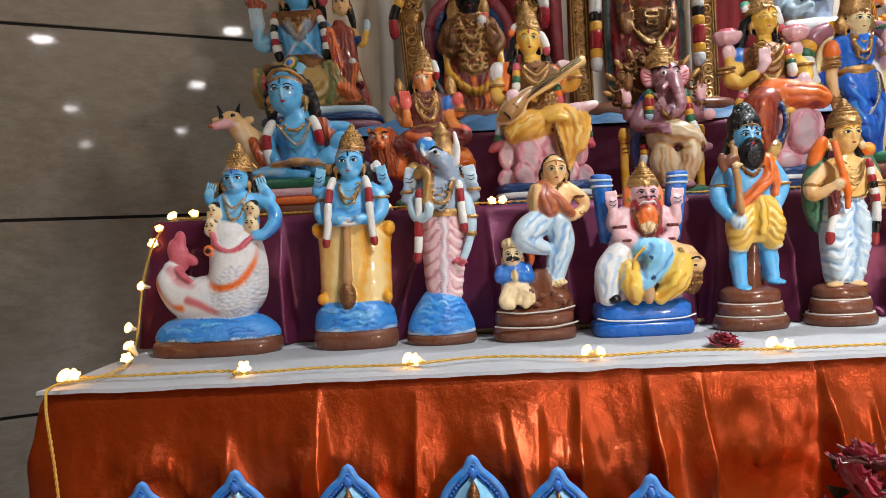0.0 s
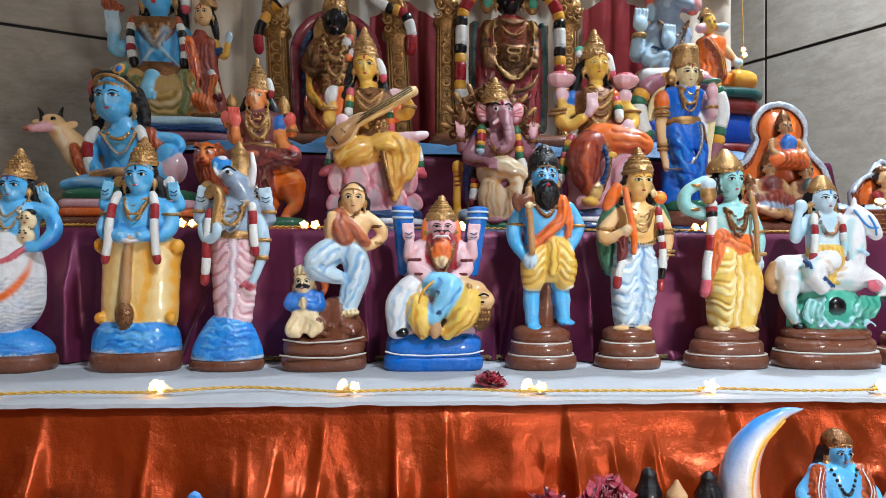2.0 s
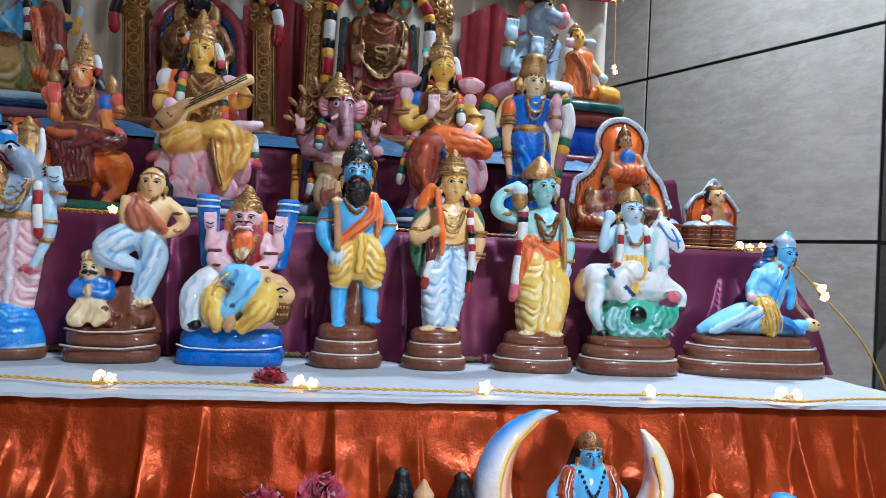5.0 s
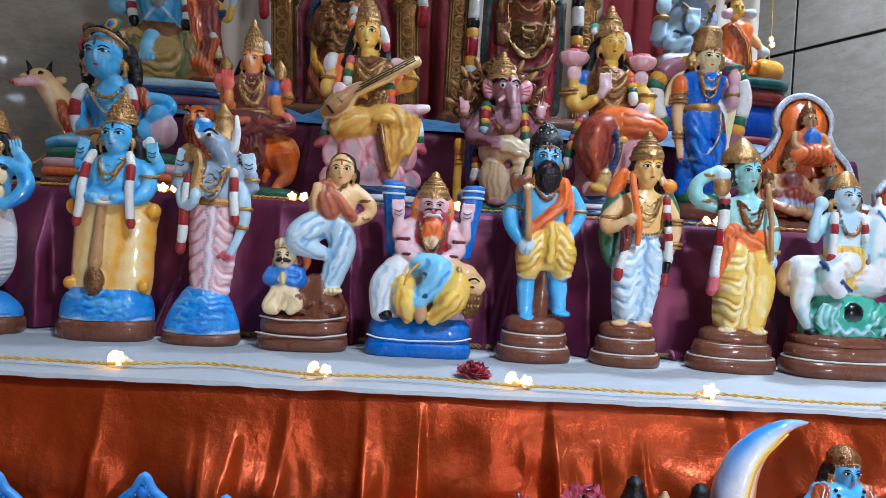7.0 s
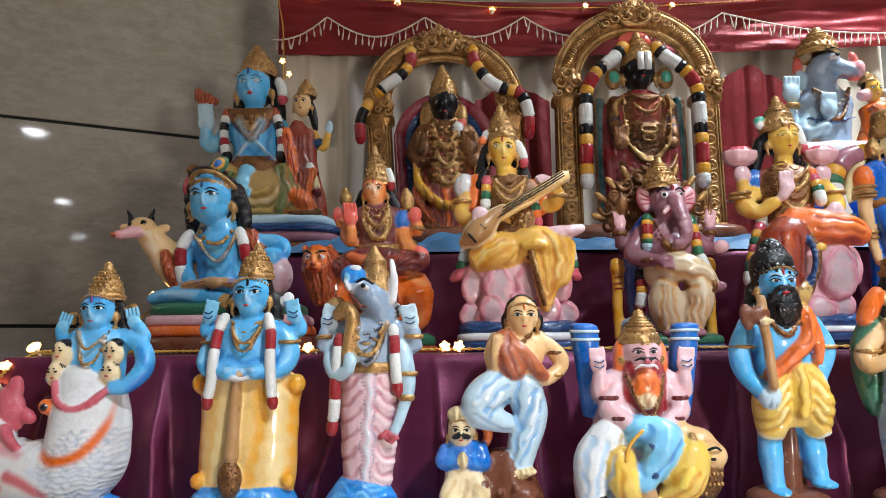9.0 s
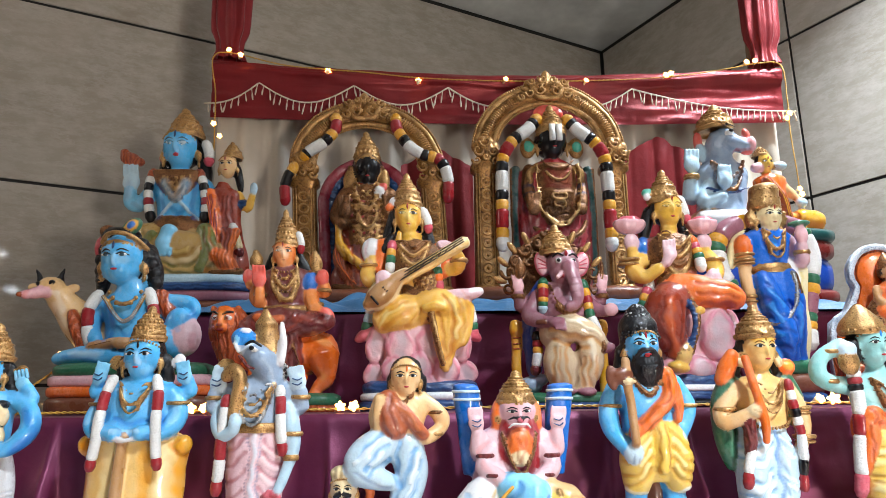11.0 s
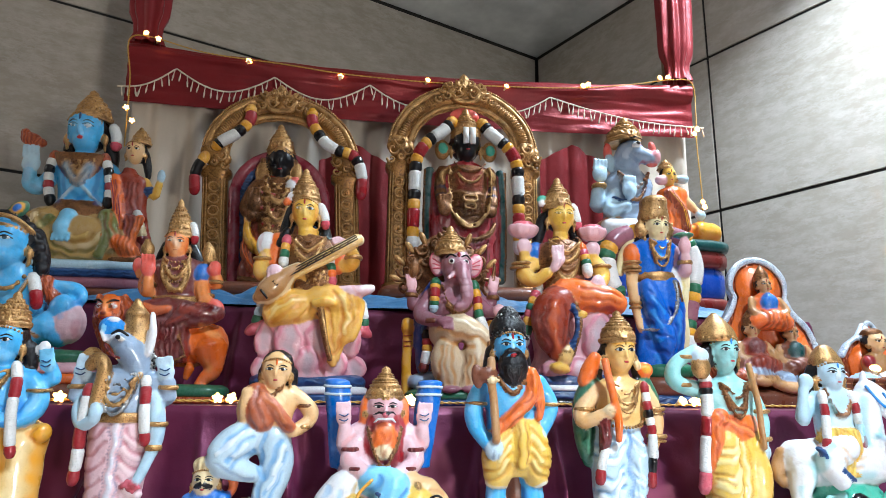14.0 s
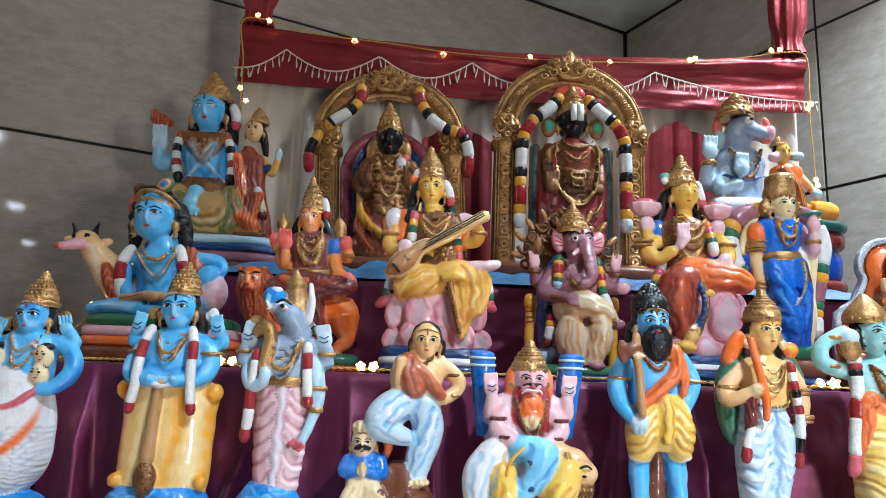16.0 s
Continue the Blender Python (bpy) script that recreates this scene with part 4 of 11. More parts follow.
        self.etched.append((start, len(self.v) if end is None else end, lines))

    def line(self, pts, mat, r=1.2):
        self.limb([(*p, r) for p in pts], mat, 6)

    def statue(self, name, place, label, group, turn=0.0, category="figurine"):
        self.fuse()
        self.coat_laid = True
        # hand-pressed clay is never quite true
        for i, (x, y, z) in enumerate(self.v):
            q = Vector((x * 38 + 7 * place[0], y * 38, z * 38))
            o = noise.noise_vector(q) * 0.0011
            self.v[i] = (x + o.x, y + o.y, z + o.z * min(1, z * 60))
        ob = self.thing(name, Matrix.Translation(place) @ Matrix.Rotation(radians(turn), 4, "Z"))
        return tagged(ob, label, category, group)


ROW1, ROW2, ROW3, ROW0 = "figures on the front step", "figures on the middle step", "idols on the top step", "figures on the lowest step"
Y1 = 1.032


def sea_base(f, x, rows, n=11):
    """A mound of sea in brushed blues under a figure, with a pale rim."""
    a = f.mark()
    f.turn(x, 0, rows, SEA, n=48)
    (y0, r0, e0), (y1, r1, e1) = rows[0], rows[-1]
    rnd = random.Random(int(x))
    lines = [([(x - r0 + 3, y0 - 2), (x, y0 + 1), (x + r0 - 3, y0 - 2)], 5, 0, C(214, 232, 240), 0.9)]
    for k in range(n):
        y = y1 + (y0 - y1) * (k + 1.2) / (n + 1.2)
        r = r1 + (r0 - r1) * ((k + 1) / n) ** 0.6
        for q in range(3):
            u = rnd.uniform(-0.9, 0.5) * r
            w = rnd.uniform(0.3, 0.6) * r
            lines.append(([(x + u, y + rnd.uniform(-3, 3)), (x + u + w / 2, y + rnd.uniform(-5, 2)), (x + u + w, y + rnd.uniform(-3, 3))], rnd.uniform(2.6, 4.2), rnd.choice((1.2, -1.2)), rnd.choice((C(16, 92, 186), C(20, 110, 206), C(120, 196, 240), C(84, 170, 232))), rnd.uniform(0.5, 0.9)))
    f.etch(a, lines)


def palm(f, x, y, d, r, mat, tilt=0.0):
    """A hand with its painted palm lines."""
    f.hand(x, y, d, r, mat, tilt)
    for q in (-0.35, 0.2):
        f.line([(x - 0.5 * r, y + q * r, d - 0.55 * r), (x + 0.1 * r, y + q * r + 2, d - 0.6 * r), (x + 0.5 * r, y + q * r - 1, d - 0.55 * r)], NAVY, 0.9)


def fish_figure():
    f = Figure(115, 640, 1200)
    f.plinth(115, 0, [(609, 640, 120, 56)], [BRN], 2.6)
    sea_base(f, 115, [(612, 119, 55), (600, 117, 54), (585, 106, 50), (572, 84, 42), (566, 40, 24)], 6)
    a = f.mark()
    f.limb([(152, 418, 0, 40), (158, 445, 0, 50), (160, 490, 0, 54), (150, 528, 0, 56), (112, 540, 0, 50), (66, 534, 0, 43), (34, 505, 0, 30), (36, 478, 0, 20)], WHT, 44, 14)
    rnd = random.Random(8)
    lines = []
    for k in range(15):
        y = 480 + 6.2 * k
        x = 122 + 6 * max(0, 5 - k)
        while x < 212:
            w = rnd.uniform(12, 22)
            lines.append(([(x, y + rnd.uniform(-2, 2)), (x + w / 2, y + 3), (x + w, y + rnd.uniform(-2, 2))], 2.6, 1.2, C(166, 176, 196), rnd.uniform(0.3, 0.7)))
            x += w * 0.9
    f.etch(a, lines + [([(36, 500), (60, 520), (96, 520)], 14, 0, C(224, 210, 206), 0.5), ([(108, 530), (150, 540), (196, 520)], 12, 0, C(206, 214, 228), 0.5)])
    f.spray(a, [([(98, 462, -30), (116, 502, -46), (145, 516, -54), (180, 504, -50), (206, 466, -34), (212, 430, -20)], 9, C(232, 108, 34), 1.0), ([(8, 500, -18), (22, 528, -32), (42, 546, -40), (64, 550, -42)], 9, C(232, 116, 40), 1.0),
                ([(78, 536, -46), (104, 546, -50), (130, 562, -52)], 10, C(206, 84, 92), 0.9), ([(38, 480, -16), (60, 500, -30), (84, 506, -40)], 12, C(206, 96, 104), 0.75), ([(60, 575, -30), (110, 585, -50), (170, 580, -50)], 14, C(150, 190, 226), 0.6)])
    f.ball(48, 452, 0, 20, 32, 13, ROSE, -18)
    f.ball(52, 428, 0, 12, 22, 9, ROSE, 6)
    f.ball(70, 462, 0, 16, 10, 9, ROSE, 30)
    f.limb([(50, 478, -14, 7), (64, 492, -22, 7), (80, 502, -30, 5)], ROSE)
    f.ball(121, 447, -38, 12, 11, 8, ORG)
    f.ball(121, 447, -45, 5, 5, 4, INK)
    f.limb([(126, 418, -34, 5), (138, 440, -44, 5), (160, 450, -48, 5), (180, 444, -44, 5), (198, 426, -34, 5)], ROSE)
    # the figure that rises from the fish
    f.turn(164, 2, [(432, 34, 26), (405, 38, 28), (375, 40, 27), (352, 42, 24), (343, 30, 18), (334, 13, 12)], BLUE, n=24)
    f.turn(160, 0, [(432, 34, 27), (418, 38, 30), (408, 36, 28)], GOLD, n=24)
    b = f.mark()
    f.limb([(196, 354, 2, 13), (226, 368, -4, 15), (238, 396, -12, 15), (222, 420, -24, 14), (204, 424, -30, 10)], BLUE)
    f.limb([(132, 356, 0, 12), (122, 384, -10, 14), (116, 412, -22, 10)], BLUE)
    for pts in ([(134, 362, 4, 11), (112, 356, 4, 11), (110, 344, 0, 9)], [(202, 364, 6, 12), (226, 358, 4, 12), (220, 340, 0, 9)]):
        f.limb(pts, BLUE)
    f.hand(114, 340, -2, 10, BLUE2, 20)
    f.hand(214, 334, -2, 10, BLUE2, -12)
    f.ball(124, 328, 6, 10, 10, 4, GOLD)
    f.ball(208, 318, 6, 9, 11, 6, GOLD)
    for x, y in ((127, 374), (122, 402), (199, 374), (196, 400)):
        f.ball(x, y + 6, -22, 14, 16, 11, IVORY)
        f.ball(x, y - 4, -27, 9, 10, 9, IVORY)
        f.ball(x + 2, y - 10, -22, 10, 7, 9, BLK)
        for e in (-3.4, 3.4):
            f.ball(x + e, y - 4, -36, 1.6, 1.1, 1, INK, n=6, k=4)
        f.ball(x - 5, y, -35, 2.5, 1.5, 2, INK, n=6, k=4)
        f.ball(x + 5, y, -35, 2.5, 1.5, 2, INK, n=6, k=4)
        f.ball(x, y + 8, -34, 3, 1.2, 2, LIP, n=6, k=4)
    for s in (-1, 1):
        f.limb([(166 + s * 24, 312, 8, 8), (166 + s * 30, 340, 8, 8), (166 + s * 28, 362, 4, 5)], BLK)
    f.head(166, 318, -4, 25, 30, BLUE, mark=RED)
    f.crown(172, 300, 250, 23, 0)
    for dip, r in ((372, 3.2), (392, 3.0)):
        f.beads([(146, 348, -22), (156, dip - 8, -30), (166, dip, -33), (178, dip - 8, -30), (190, 348, -22)], r, GOLD)
    # highlights and darker limb edges sprayed into the blue skin colour
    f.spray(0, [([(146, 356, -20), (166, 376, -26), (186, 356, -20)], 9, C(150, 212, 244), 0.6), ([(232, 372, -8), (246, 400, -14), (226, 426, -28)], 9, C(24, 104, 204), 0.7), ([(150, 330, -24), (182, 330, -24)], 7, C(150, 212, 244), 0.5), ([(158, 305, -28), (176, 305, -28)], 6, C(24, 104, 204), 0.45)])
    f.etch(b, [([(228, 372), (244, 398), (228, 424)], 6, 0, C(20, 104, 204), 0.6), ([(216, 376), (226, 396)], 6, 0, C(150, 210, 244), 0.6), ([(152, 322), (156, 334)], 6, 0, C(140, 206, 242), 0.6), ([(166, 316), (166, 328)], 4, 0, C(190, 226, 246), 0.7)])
    f.statue("fish_avatar_figurine", (-0.383, Y1, TABLE_Z), "painted clay figurine of a blue figure rising from a white fish", ROW1)


def tortoise_figure():
    f = Figure(397, 640, 1140, None, -0.018)
    f.plinth(397, 0, [(603, 640, 75, 46)], [BRN], 2.3)
    sea_base(f, 397, [(608, 74, 45), (592, 73, 44), (574, 68, 42), (560, 54, 36)])
    # the shell: two cream panels between amber edges, curled at the corners
    a = f.mark()
    f.turn(399, 4, [(570, 60, 30), (548, 64, 33), (505, 64, 34), (465, 64, 33), (436, 67, 32), (422, 60, 28), (414, 46, 24)], SHELL, n=52, seg=8)
    for s in (-1, 1):
        f.ball(399 + s * 62, 432, -8, 12, 14, 12, SUN, s * 20)
        f.ball(399 + s * 58, 552, -16, 9, 10, 9, SUN)
    amber, deep, pale = C(244, 168, 44), C(226, 132, 30), C(248, 226, 170)
    f.etch(a, [([(420, 424), (420, 480), (414, 520), (408, 562)], 11, 0.8, amber, 0.95), ([(340, 430), (336, 490), (340, 560)], 14, 0, deep, 0.9), ([(460, 430), (463, 490), (458, 560)], 10, 0, amber, 0.95), ([(352, 424), (354, 480), (356, 550)], 12, 0, C(240, 178, 84), 0.7), ([(374, 430), (372, 500), (370, 556)], 14, 0, pale, 0.6), ([(442, 440), (442, 500), (438, 550)], 12, 0, pale, 0.8),
               ([(340, 424), (350, 432), (344, 444)], 4, 2, deep, 0.7), ([(456, 424), (448, 432), (454, 444)], 4, 2, deep, 0.7)])
    f.limb([(391, 420, -32, 6), (391, 470, -38, 7), (391, 520, -40, 9)], TAN)
    f.ball(390, 546, -40, 15, 22, 11, OLDGOLD)
    # the figure
    b = f.mark()
    f.turn(397, 2, [(424, 46, 30), (404, 48, 31), (376, 44, 28), (358, 44, 24), (348, 30, 18), (338, 13, 12)], BLUE, n=30)
    for s in (-1, 1):
        f.limb([(397 + s * 38, 362, 0, 14), (397 + s * 54, 390, -6, 15), (397 + s * 46, 412, -22, 14), (397 + s * 16, 416, -38, 11)], BLUE, 14)
        f.limb([(397 + s * 40, 366, 8, 12), (397 + s * 62, 362, 6, 12), (397 + s * 58, 344, 2, 9)], BLUE, 12)
        f.limb([(397 + s * 26, 318, 8, 9), (397 + s * 32, 346, 8, 9)], BLK)
    # painted body shading: deep blue under chest and arms, pale upper sides
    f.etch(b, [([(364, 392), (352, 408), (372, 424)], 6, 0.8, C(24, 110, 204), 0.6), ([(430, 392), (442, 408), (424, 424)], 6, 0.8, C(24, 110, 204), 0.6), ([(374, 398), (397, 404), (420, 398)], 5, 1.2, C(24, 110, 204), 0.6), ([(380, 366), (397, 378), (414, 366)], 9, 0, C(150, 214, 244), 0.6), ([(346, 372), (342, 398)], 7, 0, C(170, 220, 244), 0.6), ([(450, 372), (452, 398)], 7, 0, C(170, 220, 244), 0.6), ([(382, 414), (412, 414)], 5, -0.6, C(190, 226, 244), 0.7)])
    for s in (-1, 1):
        palm(f, 397 + s * 56, 342, -4, 11, BLUE2, s * -12)
        f.garland([(397 + s * 28, 344, -26), (397 + s * 34, 368, -32), (397 + s * 36, 400, -38), (397 + s * 38, 430, -38), (397 + s * 42, 458, -36)], 6.8, [WHT, WHT, RED, RED, WHT, WHT, WHT, WHT, WHT, RED])
        f.band(397 + s * 51, 378, -4, 14, GOLD, 2.4)
    f.ball(357, 322, 6, 11, 11, 4, GOLD)
    f.ball(442, 322, 6, 9, 12, 6, WHT)
    f.limb([(376, 420, -40, 3), (397, 424, -43, 3), (416, 420, -40, 3)], WHT, 8)
    f.head(396, 315, -4, 25, 32, BLUE, mark=INK)
    f.etch(b, [([(397, 312), (396, 326)], 5, 0, C(190, 226, 246), 0.8), ([(384, 330), (388, 338)], 6, 0, C(140, 206, 242), 0.7), ([(408, 330), (404, 338)], 6, 0, C(140, 206, 242), 0.7)])
    f.crown(400, 292, 246, 22, 0)
    for dip, r in ((390, 2.6), (380, 3.0), (366, 2.6)):
        f.beads([(376, 350, -22), (384, dip - 12, -31), (397, dip, -34), (410, dip - 12, -31), (418, 350, -22)], r, GOLD)
    f.statue("tortoise_avatar_figurine", (-0.166, Y1, TABLE_Z), "painted clay figurine of a blue figure in a yellow tortoise shell", ROW1)


def boar_figure():
    f = Figure(554, 640, 1140, None, -0.018)
    f.plinth(554, 0, [(618, 640, 62, 44)], [BRN], 2.1)
    sea_base(f, 554, [(622, 61, 43), (604, 58, 41), (580, 48, 35), (560, 36, 28), (550, 28, 22)], 13)
    # pink dhoti with a grey pleat down the middle
    a = f.mark()
    f.turn(562, 0, [(560, 31, 22), (540, 33, 24), (500, 37, 26), (450, 40, 28), (420, 39, 27), (408, 36, 25)], BLUSH, n=40)
    # rosy grooves and pale ridges put fold shading into the pink
    rose, lit = C(196, 104, 116), C(250, 228, 226)
    lines = [([(536, 420), (530, 480), (534, 552)], 9, 0, C(190, 120, 120), 0.75)]
    for k in range(6):
        y = 428 + 21 * k + 4 * math.sin(5.3 * k)
        lines += [([(574, y - 4), (584, y + 9), (600, y + 12)], 4, 1.6, rose, 0.7), ([(576, y + 6), (588, y + 17), (600, y + 20)], 4.5, -1.2, lit, 0.7), ([(552, y - 2), (540, y + 10), (526, y + 14)], 4, 1.6, C(170, 80, 84), 0.7)]
    f.etch(a, lines + [([(562, 412), (564, 480), (560, 552)], 5, -2.0, C(214, 222, 232), 0.95), ([(556, 412), (557, 480), (553, 552)], 2.6, 1.4, C(70, 60, 110), 0.8), ([(569, 412), (571, 480), (567, 552)], 2.6, 1.2, C(120, 130, 170), 0.7)])
    b = f.mark()
    f.turn(560, 2, [(416, 40, 28), (390, 43, 28), (364, 49, 26), (351, 40, 20), (342, 20, 14)], GRAY, n=28)
    for s in (-1, 1):
        f.limb([(560 + s * 42, 362, 4, 13), (560 + s * 58, 386, 0, 14), (560 + s * 58, 366, -6, 11)], GRAY, 14)
    f.limb([(594, 378, 0, 13), (608, 400, -8, 13), (612, 440, -14, 11), (606, 468, -22, 9), (598, 490, -26, 7)], PALE, 14)
    f.limb([(520, 372, 0, 14), (512, 400, -12, 13), (524, 420, -28, 11), (540, 412, -38, 9)], PALE, 14)
    f.ball(540, 404, -40, 9, 12, 8, PALE)
    # the boar's head, turned aside with its snout raised under the globe
    f.limb([(578, 352, -2, 20), (570, 330, -6, 25), (558, 316, -10, 23), (544, 308, -14, 15), (534, 302, -16, 11)], GRAY, 20)
    # grey skin shaded in colour, paled on snout, chest and arms
    f.etch(b, [([(548, 304), (536, 318), (540, 330)], 6, 0.5, C(226, 234, 240), 0.8), ([(560, 326), (566, 340)], 9, 0, C(96, 118, 146), 0.6), ([(536, 378), (530, 400)], 7, 0, C(214, 226, 236), 0.6), ([(600, 396), (606, 440)], 6, 0, C(214, 226, 236), 0.6), ([(546, 380), (560, 392), (576, 380)], 8, 0, C(200, 214, 226), 0.5), ([(618, 392), (620, 440)], 5, 0, C(104, 132, 166), 0.5)])
    for s in (-1, 1):
        palm(f, 560 + s * 54, 352, -10, 12, ICE, s * -10)
        f.band(560 + s * 58, 372, -4, 12, GOLD, 3)
    f.band(611, 420, -11, 12, GOLD, 3)
    f.band(611, 450, -17, 10, GOLD, 4)
    for k in range(12):
        f.ball(591 + 9 * math.cos(2.4 * k) * (k / 12) ** 0.5 * 1.5, 496 + 9 * math.sin(2.4 * k) * (k / 12) ** 0.5, -28, 3.6, 3.4, 3.4, ROSE if k % 3 else RED, n=7, k=5)
    f.garland([(524, 372, -24), (522, 410, -28), (520, 450, -24), (516, 492, -18)], 7.5, [RED, WHT, WHT, WHT, RED, RED, WHT, WHT, RED])
    f.garland([(592, 360, -20), (596, 400, -24), (600, 444, -22)], 7, [WHT, RED, RED, WHT, WHT, WHT, RED])
    f.ball(537, 292, -14, 17, 15, 15, SEA)
    f.ball(541, 283, -19, 9, 5, 9, WHT)
    f.ball(532, 294, -26, 5, 6, 4, BLUE2)
    f.limb([(534, 312, -26, 3), (528, 300, -28, 2.4)], WHT, 6)
    f.ball(555, 307, -32, 7, 3.4, 3, EYE_W, 20)
    f.ball(554, 307, -35, 3.4, 3.2, 2, INK)
    f.limb([(545, 303, -33, 1.6), (555, 298, -34, 2.2), (566, 304, -33, 1.6)], INK, 6)
    f.limb([(536, 318, -26, 2), (548, 330, -29, 2), (558, 334, -29, 1.6)], WINE, 6)
    f.limb([(520, 344, -22, 9), (530, 336, -24, 10), (540, 348, -28, 10), (538, 374, -30, 9), (534, 396, -32, 7)], GOLD)
    f.ball(515, 332, -6, 14, 14, 6, GOLD)
    for k in range(34):
        q, w = 2.4 * k, 2.7 * math.sqrt(k)
        f.ball(585 + w * math.cos(q), 338 + 1.1 * w * math.sin(q), -10, 2.4, 2.4, 2.4, INK if k % 2 else SILVER, n=6, k=4)
    f.ball(585, 338, -6, 15, 17, 6, SILVER)
    f.turn(570, 0, [(326, 22, 20), (306, 22, 21), (296, 19, 18), (280, 15, 13), (272, 16, 15), (262, 9, 8), (250, 3, 2)], GOLD, n=20, folds=9, amp=0.05, lean=0.1)
    f.limb([(590, 326, -16, 6), (592, 300, -14, 6), (588, 272, -10, 4)], WHT)
    for dip, r in ((408, 3.2), (396, 3.8), (382, 3.4), (370, 3.0)):
        f.beads([(536, 356, -22), (544, dip - 16, -31), (560, dip, -35), (576, dip - 16, -31), (584, 356, -22)], r, GOLD if r > 3.2 else SILVER)
    f.turn(562, 0, [(418, 41, 30), (411, 43, 31), (405, 41, 29)], GOLD, n=30, folds=15, amp=0.03, loose=True)
    f.statue("boar_avatar_figurine", (-0.033, Y1, TABLE_Z), "painted clay figurine of a grey boar-headed figure in a pink skirt", ROW1)


def dwarf_figure():
    f = Figure(720, 637, 1140, None, -0.018)
    f.plinth(720, 0, [(609, 637, 73, 46), (582, 611, 69, 43)], [BRN, BRN], 2.8)
    f.line([(649, 610, -30), (680, 612, -46), (722, 613, -47), (760, 611, -46), (792, 607, -28)], WORN, 1.6)
    f.line([(654, 584, -28), (688, 587, -43), (722, 587, -44), (757, 584, -42), (788, 580, -24)], WORN, 1.6)
    f.turn(738, 4, [(592, 50, 38), (572, 48, 36), (552, 40, 30), (530, 26, 24), (515, 16, 18)], BRN, n=24, folds=5, amp=0.10)
    f.ball(760, 566, -10, 26, 16, 28, BRN)
    for x, y in ((712, 552), (730, 560), (752, 556), (770, 572), (722, 574)):
        f.ball(x, y, -34, 6, 5, 5, BRN)
    # kneeling helper
    a = f.mark()
    f.turn(686, -14, [(574, 25, 24), (558, 26, 24), (540, 23, 20), (528, 20, 16)], IVORY, n=20)
    f.limb([(676, 545, -24, 11), (666, 568, -34, 11), (680, 574, -42, 7)], IVORY, 12)
    f.limb([(700, 545, -24, 11), (708, 562, -32, 12), (702, 574, -38, 8)], IVORY, 12)
    f.turn(686, -12, [(534, 24, 18), (518, 26, 18), (504, 22, 14), (498, 10, 9)], ROYAL, n=20)
    for s in (-1, 1):
        f.limb([(686 + s * 22, 512, -12, 10), (686 + s * 25, 528, -20, 10), (686 + s * 6, 526, -32, 6)], ROYAL, 12)
    f.etch(a, [([(672, 548), (664, 562)], 5, 1, C(196, 150, 84), 0.6), ([(692, 548), (688, 570)], 5, 1.4, C(160, 110, 60), 0.7), ([(700, 552), (712, 566)], 4, 1, C(196, 150, 84), 0.5), ([(672, 512), (668, 528)], 5, 0, C(80, 160, 226), 0.6), ([(700, 512), (704, 528)], 5, 0, C(80, 160, 226), 0.6)])
    f.ball(685, 522, -36, 6, 11, 5, CRM)
    f.head(684, 488, -14, 18, 22, IVORY, turn=-0.2)
    f.limb([(672, 496, -30, 2.4), (682, 492, -34, 2.6), (694, 496, -30, 2.4)], INK, 6)
    f.turn(686, -12, [(474, 20, 19), (469, 22, 21), (463, 19, 18), (459, 12, 12)], CRM, n=18)
    f.limb([(712, 478, -6, 7), (718, 496, -4, 7), (712, 512, -4, 5)], ORG, 10)
    # the standing figure: one foot on the rock, one knee raised, in a pale blue dhoti
    b = f.mark()
    f.limb([(764, 432, 0, 25), (772, 470, -2, 23), (762, 512, -4, 20), (758, 536, -6, 15)], ICE, 20)
    f.limb([(742, 430, -4, 24), (716, 444, -18, 26), (704, 462, -24, 22), (726, 474, -22, 16), (744, 480, -18, 12)], ICE, 20)
    # painted fold shading: blue in the creases, near white on the crests
    hollow, lit = C(84, 156, 212), C(244, 248, 250)
    f.etch(b, [([(734, 420), (716, 432), (704, 448)], 4.5, 1.6, hollow, 0.75), ([(740, 434), (722, 446), (712, 462)], 4.5, 1.6, hollow, 0.75), ([(744, 450), (728, 458), (716, 472)], 4.5, 1.6, hollow, 0.7), ([(728, 428), (710, 442), (700, 456)], 4, -1.2, lit, 0.8), ([(734, 442), (718, 454)], 4, -1.2, lit, 0.8), ([(700, 468), (722, 482), (744, 486)], 4, 1.0, C(70, 110, 170), 0.6),
               ([(756, 430), (754, 480), (748, 530)], 5, 2.0, hollow, 0.8), ([(778, 436), (766, 466), (756, 486)], 4.5, 1.6, hollow, 0.7), ([(786, 456), (774, 486), (760, 506)], 4.5, 1.6, hollow, 0.7), ([(784, 480), (772, 508), (758, 528)], 4.5, 1.6, hollow, 0.7), ([(782, 446), (770, 478)], 4, -1.2, lit, 0.8), ([(780, 470), (766, 498)], 4, -1.2, lit, 0.8), ([(750, 534), (766, 538)], 4, 1, hollow, 0.7)])
    f.ball(762, 540, -14, 18, 6, 12, CRM)
    f.limb([(712, 466, -28, 8), (698, 464, -34, 7)], IVORY)
    c = f.mark()
    f.turn(758, 0, [(432, 31, 20), (410, 30, 20), (388, 36, 21), (374, 35, 17), (364, 16, 12), (352, 12, 11)], PEACH, n=26)
    f.limb([(730, 374, 0, 13), (724, 396, -4, 14), (730, 414, -14, 11), (726, 392, -26, 8), (728, 372, -28, 8)], PEACH, 14)
    f.limb([(784, 374, 2, 13), (808, 392, 2, 14), (814, 410, 0, 12), (796, 424, -10, 10)], PEACH, 14)
